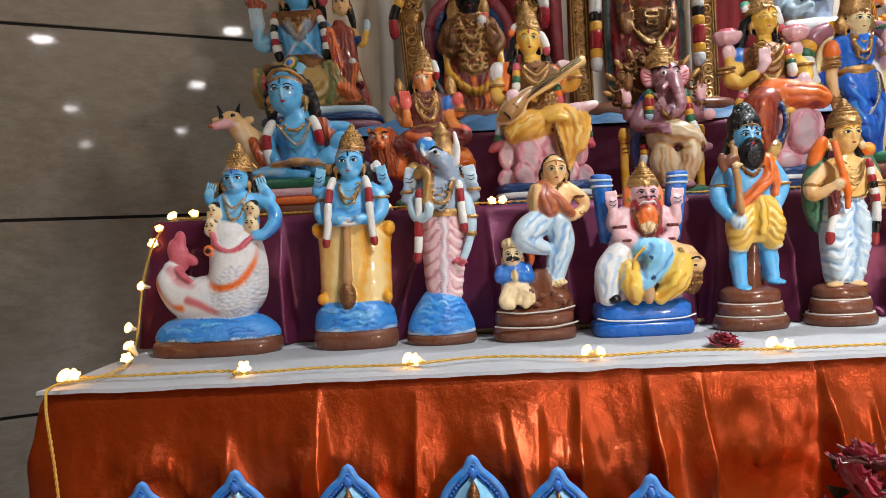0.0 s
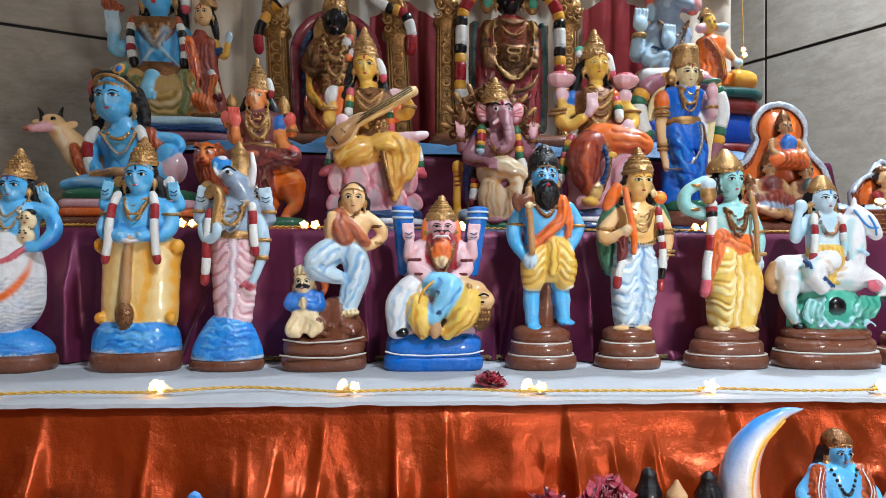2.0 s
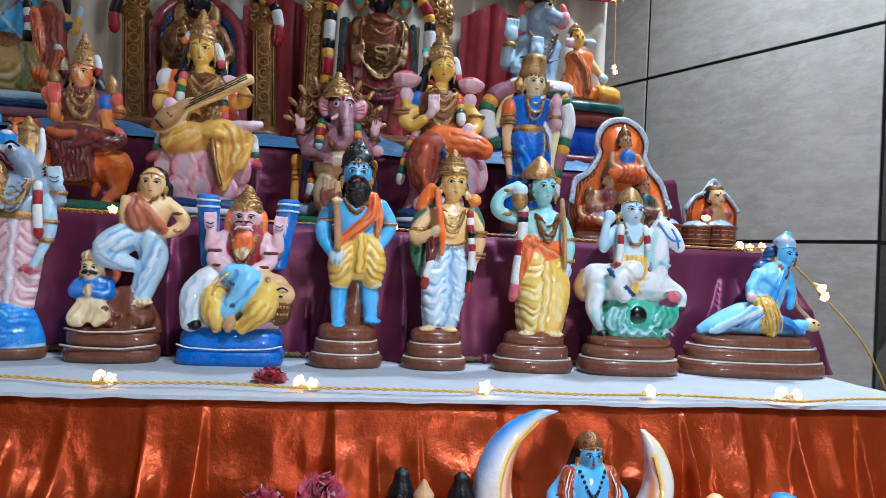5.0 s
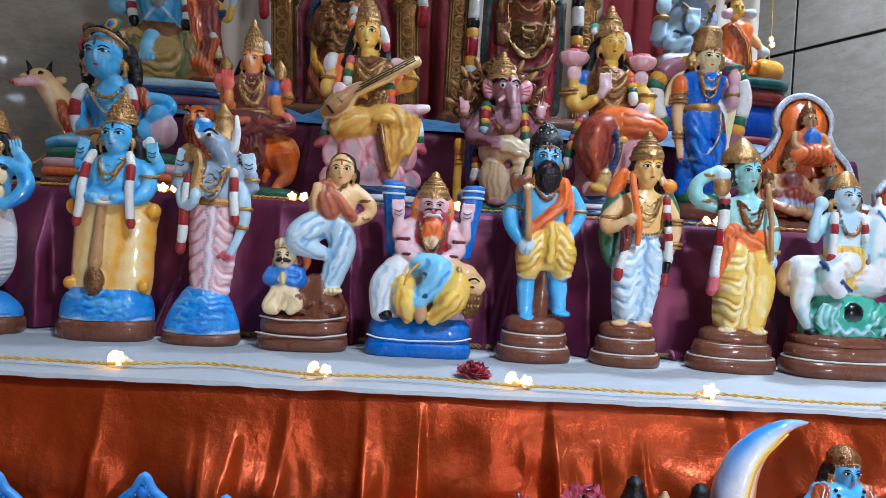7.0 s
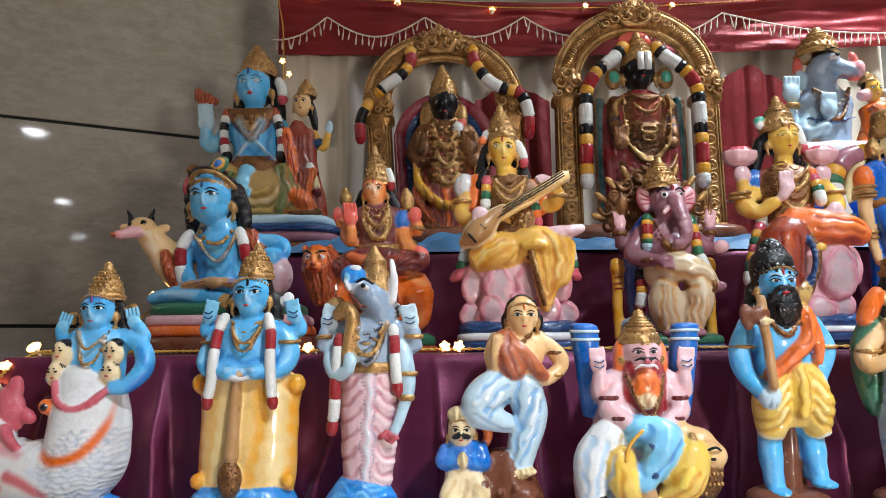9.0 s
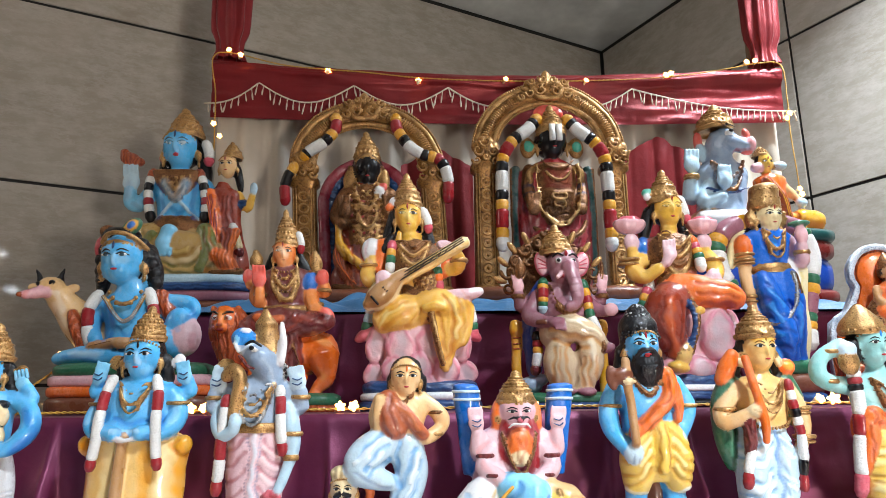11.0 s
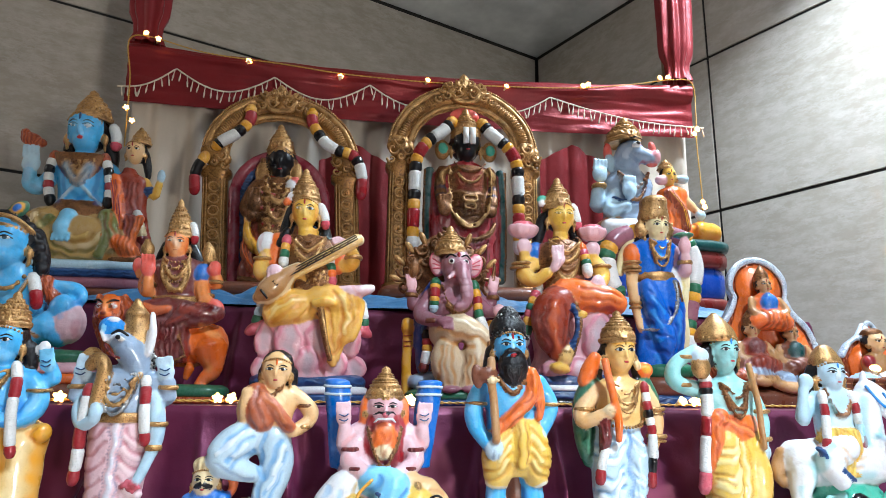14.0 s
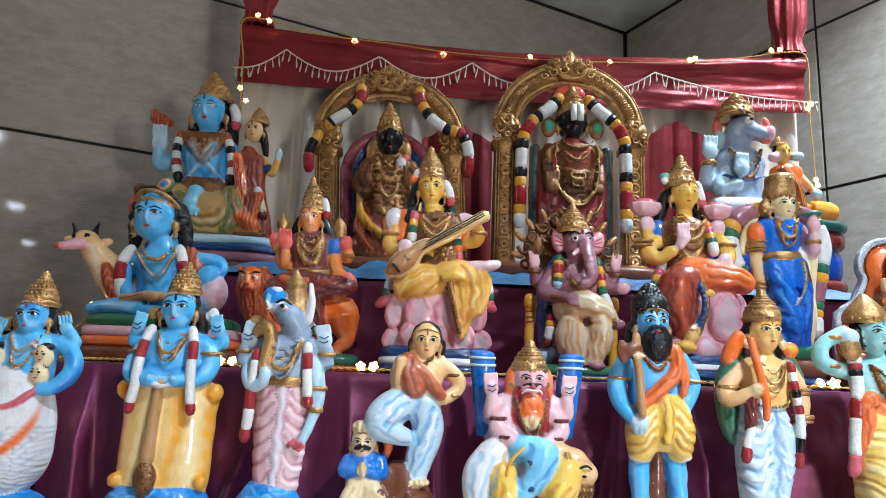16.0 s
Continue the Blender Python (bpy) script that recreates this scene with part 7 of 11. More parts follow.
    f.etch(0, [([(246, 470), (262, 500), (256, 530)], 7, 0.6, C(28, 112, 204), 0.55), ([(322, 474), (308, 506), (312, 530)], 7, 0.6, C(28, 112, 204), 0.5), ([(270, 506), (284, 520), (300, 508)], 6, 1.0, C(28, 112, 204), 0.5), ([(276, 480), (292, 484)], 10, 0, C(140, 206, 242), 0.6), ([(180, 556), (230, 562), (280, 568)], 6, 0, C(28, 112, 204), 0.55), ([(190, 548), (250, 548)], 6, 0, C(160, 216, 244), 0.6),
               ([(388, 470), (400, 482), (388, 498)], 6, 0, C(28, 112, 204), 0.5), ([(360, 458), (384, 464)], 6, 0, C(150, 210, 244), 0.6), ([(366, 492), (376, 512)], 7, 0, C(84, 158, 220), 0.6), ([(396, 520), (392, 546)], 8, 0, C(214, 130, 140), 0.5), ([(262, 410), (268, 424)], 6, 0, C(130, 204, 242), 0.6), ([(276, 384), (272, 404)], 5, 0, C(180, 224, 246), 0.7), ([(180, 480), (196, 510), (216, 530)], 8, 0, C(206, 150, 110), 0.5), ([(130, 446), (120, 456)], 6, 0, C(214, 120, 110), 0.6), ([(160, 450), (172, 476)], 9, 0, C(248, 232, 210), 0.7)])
    f.statue("flute_player_figurine", (-0.335, 1.355, STEP_Z), "painted clay seated blue child figurine with a peach calf", ROW2)


def lion_rider():
    f = Figure(354, 719, 1140, 1065, 0.087)
    f.plinth(374, 0, [(706, 719, 96, 58), (688, 708, 94, 56)], [RUST, GREEN], 4.0)
    # the lion
    f.limb([(300, 620, 0, 30), (350, 622, 4, 38), (410, 618, 4, 42), (438, 616, 2, 40)], ORG, 18)
    f.limb([(440, 625, -14, 34), (446, 660, -20, 18), (432, 676, -24, 12), (420, 690, -28, 9)], ORG, 14)
    f.limb([(420, 690, -30, 9), (432, 694, -34, 8)], ORG, 8)
    f.limb([(320, 640, -18, 18), (314, 672, -22, 12), (312, 692, -26, 10)], ORG, 12)
    f.limb([(404, 660, -20, 10), (398, 676, -22, 6)], ORG, 8)
    f.turn(272, -18, [(540, 22, 18), (555, 33, 26), (580, 36, 28), (610, 30, 24), (640, 18, 16)], RUST, n=26, folds=13, amp=0.10)
    f.ball(266, 562, -34, 24, 26, 18, ORG)
    f.ball(264, 576, -48, 13, 9, 8, ORG)
    f.limb([(264, 552, -48, 4), (264, 566, -56, 5), (264, 571, -57, 5)], ORG, 10)
    f.ball(264, 572, -59, 6, 3.4, 3, RED)
    f.ball(264, 580, -54, 8, 3.5, 3, RED)
    for s in (-1, 1):
        f.ball(265 + s * 12, 559, -49, 6.4, 3.6, 3, EYE_W, s * 12)
        f.ball(264 + s * 11, 559, -51, 3.4, 3.2, 2.6, INK)
        f.limb([(264 + s * 4, 554, -52, 1.6), (264 + s * 12, 550, -50, 2.2), (264 + s * 21, 550, -44, 1.4)], INK, 6)
        f.ball(266 + s * 22, 542, -18, 7, 8, 5, ORG)
    # the rider
    f.limb([(372, 562, -30, 25), (332, 568, -36, 23), (304, 578, -32, 18)], DEEP, 16)
    f.limb([(372, 566, -34, 25), (420, 570, -40, 24), (458, 564, -36, 17)], DEEP, 16)
    f.fan([(400 + 12 * k, 552 + k, -60) for k in range(5)], (372, 590, -62), [DEEP, DEEP, ROBE], 4, 3, (0, 4, -4))
    f.fan([(336 + 15 * k, 584, -54) for k in range(5)], (366, 652, -52), [DEEP, WINE], 10, 8, (0, 0, -4))
    f.pleats(366, -36, [(652, 34, 14), (630, 40, 18), (600, 38, 20), (575, 34, 20)], DEEP, folds=11, amp=0.06)
    # robe and lion shaded in colour: dark creases, paler raised folds
    f.etch(0, [([(404, 552), (430, 560), (458, 556)], 5, 1.6, C(64, 18, 20), 0.6), ([(392, 568), (424, 580), (452, 578)], 5, 1.6, C(64, 18, 20), 0.6), ([(400, 560), (430, 570)], 5, -1.2, C(160, 70, 56), 0.6), ([(312, 562), (340, 572), (366, 574)], 5, 1.6, C(64, 18, 20), 0.6), ([(320, 572), (346, 582)], 4, -1.2, C(160, 70, 56), 0.5)]
           + [([(342 + 9 * k, 588), (344 + 8 * k, 620), (342 + 9 * k, 652)], 3.4, 1.6, C(60, 16, 18), 0.6) for k in range(7)]
           + [([(420, 600), (446, 620), (450, 650)], 9, 0, C(206, 84, 18), 0.5), ([(430, 592), (456, 606)], 8, 0, C(252, 190, 120), 0.6), ([(408, 640), (418, 660)], 6, 1.2, C(150, 50, 16), 0.6), ([(424, 688), (424, 696)], 2.4, 1, C(150, 50, 16), 0.7), ([(310, 660), (316, 690)], 5, 0, C(160, 60, 20), 0.5)]
           + [([(272 + 26 * math.cos(0.5 * k), 566 + 28 * math.sin(0.5 * k)), (270 + 38 * math.cos(0.5 * k + 0.1), 574 + 46 * math.sin(0.5 * k + 0.1))], 3, 1.8, C(120, 36, 12), 0.75) for k in range(13)]
           + [([(252, 556), (258, 566)], 4, 1, C(180, 70, 20), 0.6), ([(280, 556), (274, 566)], 4, 1, C(180, 70, 20), 0.6)])
    f.beads([(330, 640, -52), (352, 652, -58), (380, 652, -58), (402, 640, -52)], 3.2, OLDGOLD)
    f.beads([(392, 600, -56), (398, 620, -56), (404, 642, -52)], 3.2, OLDGOLD)
    f.limb([(330, 560, -54, 8), (350, 566, -60, 9), (374, 562, -60, 7)], paint("paint_warm_hand", C(206, 104, 56)))
    f.turn(380, -6, [(556, 44, 28), (530, 40, 26), (505, 42, 27), (485, 48, 25), (472, 40, 20), (463, 17, 14), (455, 14, 13)], DEEP, n=26)
    for y in (541, 548):
        f.turn(380, -8, [(y - 3, 44, 30), (y, 47, 32), (y + 3, 44, 30)], GOLD, n=26, seg=1, folds=13, amp=0.03)
    f.limb([(338, 482, 0, 15), (322, 515, -8, 15), (330, 530, -24, 12), (332, 510, -34, 10)], AMBER, 12)
    f.hand(333, 492, -38, 14, CORAL)
    f.limb([(424, 482, 0, 15), (448, 510, -8, 14), (452, 500, -20, 11)], AMBER, 12)
    f.ball(425, 494, -14, 16, 18, 16, ROYAL)
    f.ball(450, 486, -26, 13, 15, 9, CORAL)
    f.limb([(424, 515, -14, 14), (432, 540, -28, 13), (444, 548, -38, 10)], AMBER, 12)
    f.ball(454, 556, -42, 18, 14, 8, CORAL, 30)
    f.limb([(340, 500, 4, 12), (312, 498, 4, 11), (306, 485, 0, 9)], AMBER, 10)
    f.ball(305, 480, -2, 11, 15, 8, CORAL)
    f.ball(322, 452, -4, 13, 15, 10, GOLD)
    f.ball(322, 438, -4, 7, 7, 6, GOLD)
    f.turn(437, -16, [(475, 9, 7), (462, 13, 9), (448, 10, 8), (436, 3, 3)], GOLD, n=16, folds=7, amp=0.12)
    for q in range(5):
        for k in range(7):
            x = 380 + (22 - 2 * q) * (2 * (k + 0.5) / 7 - 1)
            f.ball(x, 470 + 12 * q + 8 * (1 - ((x - 380) / 24) ** 2), -35 + 6 * ((x - 380) / 24) ** 2, 2.2, 2.4, 2, GOLD if (k + q) % 2 else OLDGOLD, n=6, k=4)
    for s in (-1, 1):
        f.beads([(380 + s * 22, 466, -26), (380 + s * 26, 500, -32), (380 + s * 12, 530, -36)], 2.6, GOLD)
    for x, y in ((331, 516), (452, 510), (436, 534)):
        f.band(x, y, -22, 12, GOLD, 3)
    for s in (-1, 1):
        f.limb([(378 + s * 22, 440, 8, 11), (378 + s * 34, 468, 10, 12), (378 + s * 40, 490, 8, 8)], BLK, 10)
    f.head(378, 440, -8, 23, 30, AMBER, turn=0.05, mark=RED)
    f.crown(383, 425, 358, 22, -4)
    f.garland([(406, 402, -6), (410, 420, -8), (408, 436, -8)], 7, [WHT, WHT, RED])
    for dip, r in ((528, 3.6), (508, 3.4), (490, 3.0)):
        f.beads([(356, 470, -24), (366, dip - 14, -34), (380, dip, -37), (394, dip - 14, -34), (404, 470, -24)], r, GOLD)
    # face highlight and darker cheeks sprayed into the amber skin, limbs shaded likewise
    f.spray(0, [([(374, 436, -32), (384, 446, -32)], 8, C(255, 222, 186), 0.75), ([(378, 452, -30), (378, 460, -28)], 6, C(252, 190, 130), 0.6), ([(358, 432, -18), (360, 456, -18)], 6, C(214, 96, 30), 0.7), ([(398, 432, -18), (396, 456, -18)], 6, C(214, 96, 30), 0.7), ([(320, 500, -14), (320, 520, -18)], 7, C(206, 84, 26), 0.6), ([(448, 500, -14), (440, 530, -28)], 7, C(206, 84, 26), 0.5), ([(326, 512, -24), (334, 528, -32)], 8, C(196, 92, 40), 0.5), ([(440, 600, -44), (450, 640, -44)], 10, C(206, 84, 16), 0.5), ([(420, 640, -50), (440, 660, -40)], 10, C(250, 176, 96), 0.6), ([(400, 620, -40), (404, 650, -38)], 9, C(160, 50, 16), 0.5), ([(430, 560, -62), (400, 566, -64)], 7, C(150, 70, 56), 0.5), ([(266, 552, -52), (266, 572, -54)], 8, C(244, 160, 80), 0.5)])
    f.statue("lion_rider_figurine", (-0.053, 1.325, STEP_Z), "painted clay figurine in wine red seated on an orange lion", ROW2)


def lute_player():
    f = Figure(588, 721, 1090, 1040, 0.045)
    f.plinth(613, 0, [(702, 721, 108, 62), (690, 704, 106, 60), (672, 692, 102, 56)], [NAVY, WHT, NAVY], 3.2)
    # the lotus: a waisted stem of petals, each with a rosy rim round a grey heart
    a = f.mark()
    f.turn(614, 0, [(680, 96, 54), (666, 92, 52), (648, 76, 44), (628, 76, 44), (606, 88, 50), (590, 92, 50), (580, 86, 46)], PINK, n=36)
    hearts = []
    for x, y, d, rx, ry, t in ((614, 650, -46, 24, 24, 0), (570, 652, -40, 24, 24, 10), (660, 652, -40, 24, 24, -10), (532, 660, -16, 18, 20, 24), (696, 658, -16, 20, 20, -24), (582, 614, -42, 27, 34, 4), (634, 610, -44, 27, 34, -4), (540, 610, -22, 20, 34, 16), (684, 608, -26, 24, 34, -16)):
        f.ball(x, y, d, rx, ry, 12, PINK, t, 20, 12)
        hearts.append((x, y, rx, ry))
    for s in (-1, 1):
        f.ball(614 + s * 94, 592, -8, 24, 11, 18, ROSE, s * 30)
    f.etch(a, [([(x + 0.05 * rx, y - 0.3 * ry), (x, y + 0.45 * ry)], 0.62 * rx, 1.5, C(190, 172, 176), 0.85) for x, y, rx, ry in hearts]
           + [([(x - 0.72 * rx, y + 0.7 * ry), (x - 0.80 * rx, y - 0.1 * ry), (x, y - 0.86 * ry), (x + 0.80 * rx, y - 0.1 * ry), (x + 0.72 * rx, y + 0.7 * ry)], 5, -1.5, C(216, 124, 142), 0.8) for x, y, rx, ry in hearts])
    # crossed legs under a yellow cloth
    b = f.mark()
    f.limb([(620, 556, -20, 36), (580, 562, -36, 34), (552, 572, -36, 24)], HONEY, 20)
    f.limb([(612, 556, -24, 34), (655, 550, -40, 33), (690, 552, -44, 25)], HONEY, 20)
    f.turn(612, -4, [(566, 58, 36), (545, 52, 34), (525, 44, 30), (490, 44, 30), (455, 52, 28), (438, 46, 22), (426, 18, 16), (414, 16, 15)], HONEY, n=30)
    for k, (x, x2, y2) in enumerate(((642, 652, 650), (654, 657, 656), (667, 663, 646), (680, 668, 634), (692, 674, 620), (702, 680, 606))):
        f.limb([(x, 552, -48, 13), (0.6 * x + 0.4 * x2 + 3, 585, -56, 12.5), (0.25 * x + 0.75 * x2 + 1, 612, -58, 10), (x2, y2, -56, 6)], HONEY, 12)
    # fold shading painted into the yellow cloth: brown creases, pale crests
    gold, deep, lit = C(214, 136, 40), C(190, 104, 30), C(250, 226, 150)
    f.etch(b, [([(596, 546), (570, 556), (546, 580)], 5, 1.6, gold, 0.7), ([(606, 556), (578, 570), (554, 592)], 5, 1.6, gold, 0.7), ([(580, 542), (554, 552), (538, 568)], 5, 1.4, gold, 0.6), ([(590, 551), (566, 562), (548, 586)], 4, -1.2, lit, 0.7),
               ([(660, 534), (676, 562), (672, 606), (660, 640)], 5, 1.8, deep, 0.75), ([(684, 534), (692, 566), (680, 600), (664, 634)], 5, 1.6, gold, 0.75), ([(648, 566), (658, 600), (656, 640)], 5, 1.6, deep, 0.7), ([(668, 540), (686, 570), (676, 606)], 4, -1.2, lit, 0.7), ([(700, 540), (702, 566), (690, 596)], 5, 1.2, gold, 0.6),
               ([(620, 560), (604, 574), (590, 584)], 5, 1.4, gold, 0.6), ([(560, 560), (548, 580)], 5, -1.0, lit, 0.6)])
    f.limb([(636, 560, -66, 5), (642, 600, -76, 6), (652, 648, -70, 5)], OLDGOLD, 10)
    f.beads([(640, 562, -72), (646, 604, -82), (654, 648, -76)], 2.6, GOLD)
    f.limb([(664, 534, -50, 11), (684, 533, -54, 12), (700, 532, -54, 12), (716, 528, -52, 11), (727, 524, -48, 8)], BLUSH, 14)
    f.etch(b, [([(712, 524), (728, 520)], 9, 0, C(236, 234, 230), 0.8), ([(690, 526), (706, 540)], 4, 0.6, C(206, 120, 90), 0.5)])
    f.limb([(626, 556, -68, 8), (644, 552, -74, 9), (660, 556, -72, 6)], FLESH, 12)
    f.etch(0, [([(640, 550), (656, 552)], 4, 0.6, C(206, 130, 60), 0.5)])
    f.garland([(536, 540, -10), (528, 560, -14), (520, 586, -12)], 10, [WHT, WHT, PALE, GREEN])
    f.garland([(708, 545, -14), (712, 575, -16), (714, 596, -14)], 10, [WHT, WHT, GREEN, ROSE])
    # jewelled bodice and girdle
    c = f.mark()
    f.turn(612, -6, [(500, 45, 31), (470, 50, 31), (445, 51, 26), (434, 40, 21), (428, 22, 16)], OLDGOLD, n=26)
    f.ball(634, 514, -32, 24, 32, 14, OLDGOLD, 14)
    f.limb([(596, 520, -30, 10), (624, 534, -40, 10), (654, 530, -36, 9)], OLDGOLD, 12)
    f.limb([(632, 536, -46, 8), (630, 556, -52, 9), (634, 570, -56, 7)], OLDGOLD, 12)
    for k in range(26):
        q, w = 2.4 * k, 2.2 * math.sqrt(k)
        f.ball(634 + 2.1 * w * math.cos(q), 514 + 2.7 * w * math.sin(q), -47 + 0.08 * w * w, 3.0, 3.0, 3, GOLD if k % 3 else OLDGOLD, n=7, k=5)
    f.beads([(598, 526, -42), (624, 541, -51), (656, 536, -46)], 2.6, GOLD)
    # sleeves and arms
    d = f.mark()
    f.ball(535, 446, -4, 20, 25, 17, WHT)
    f.limb([(556, 436, -2, 18), (552, 458, -6, 17), (548, 478, -8, 14)], ORG, 14)
    f.limb([(538, 462, -8, 15), (526, 488, -18, 16), (536, 508, -36, 14), (556, 508, -56, 11)], FLESH, 16)
    f.ball(556, 503, -62, 15, 13, 10, BLUSH)
    for k in range(4):
        f.limb([(546 + 6 * k, 508, -66, 3.2), (549 + 6 * k, 520, -70, 2.8)], BLUSH, 6)
    f.limb([(656, 444, 0, 16), (664, 466, -4, 16), (664, 486, -8, 14)], ORG, 14)
    f.limb([(668, 480, -8, 14), (690, 478, -16, 17), (692, 462, -34, 14), (676, 446, -50, 10)], FLESH, 16)
    f.ball(667, 446, -52, 15, 11, 10, BLUSH, 10)
    for k in range(4):
        f.limb([(656 + 7 * k, 442, -60, 3.2), (660 + 7 * k, 452, -62, 2.8)], BLUSH, 6)
    f.etch(d, [([(522, 476), (520, 494), (532, 512)], 7, 0, C(226, 150, 60), 0.6), ([(700, 466), (702, 480), (690, 490)], 7, 0, C(226, 150, 60), 0.6), ([(528, 430), (526, 450), (532, 466)], 5, 0.8, C(214, 170, 176), 0.6)])
    f.band(530, 474, -14, 16, GOLD, 3)
    f.band(694, 468, -28, 15, GOLD, 4)
    f.garland([(574, 436, -24), (570, 460, -30), (568, 486, -32)], 9, [ROSE, SUN, GREEN, WHT])
    f.garland([(650, 470, -28), (654, 494, -34), (656, 518, -36)], 9, [WHT, GREEN, ORG, ROSE])
    # the lute: a pear-shaped bowl with a pale rim, a broad neck and dark strings
    bowl = [(528, 548, -56, 9), (541, 539, -56, 19), (558, 526, -56, 21), (579, 506, -56, 13), (598, 493, -56, 8)]
    f.limb([(x, y, q + 3, r + 2.5) for x, y, q, r in bowl], IVORY, 18, 6)
    f.limb([(x, y, q - 5, r - 1.5) for x, y, q, r in bowl], TAN, 18, 6)
    f.plate([(584, 510), (578, 500), (698, 433), (710, 434), (711, 445)], -64, -52, SHELL)
    f.limb([(588, 510, -56, 6), (650, 476, -54, 7), (704, 443, -50, 7)], SHELL, 12)
    f.ball(704, 441, -52, 11, 10, 9, IVORY, 10)
    for q in (-3, 0, 3):
        f.line([(558 + q, 527 + q, -80), (584 + q, 505 + q, -68), (700 + q * 0.6, 438 + q, -65)], INK, 1.2)
    for k in range(7):
        f.ball(600 + 14 * k, 496 - 8.0 * k, -64, 1.4, 6, 2, BRN, 30, n=6, k=4)
    f.limb([(535, 538, -78, 2.2), (545, 550, -78, 2.2)], INK, 6)
    for s in (-1, 1):
        f.limb([(604 + s * 24, 378, 8, 12), (604 + s * 34, 410, 10, 13), (604 + s * 44, 446, 2, 10)], BLK, 12)
    f.limb([(573, 420, -8, 9), (560, 446, -16, 9)], BLK, 10)
    f.head(605, 384, -8, 25, 34, FLESH, mark=RED)
    f.limb([(605, 408, -12, 15), (606, 432, -10, 17)], FLESH, 12)
    f.crown(606, 362, 302, 24, -4)
    f.garland([(632, 370, -4), (640, 390, -6), (642, 408, -6)], 9, [WHT, WHT, WHT, ROSE])
    f.ball(580, 355, -8, 10, 8, 7, WHT)
    f.ball(570, 366, -8, 8, 8, 7, ORG)
    for dip, r in ((488, 2.8), (476, 3.4), (460, 3.2), (446, 2.6)):
        f.beads([(580, 432, -24), (594, dip - 12, -35), (612, dip, -38), (630, dip - 12, -35), (644, 432, -24)], r, GOLD if r > 3 else OLDGOLD)
    # pale highlight and darker sides of the face put into the skin colour
    f.spray(0, [([(600, 384, -34), (612, 392, -34)], 9, C(254, 226, 140), 0.7), ([(584, 380, -20), (586, 404, -20)], 7, C(222, 140, 30), 0.7), ([(626, 380, -20), (624, 404, -20)], 7, C(222, 140, 30), 0.6), ([(590, 398, -22), (588, 384, -20)], 7, C(230, 150, 40), 0.5)])
    f.statue("lute_player_figurine", (0.154, 1.315, STEP_Z), "painted clay figurine in yellow playing a lute on a pink lotus", ROW2)


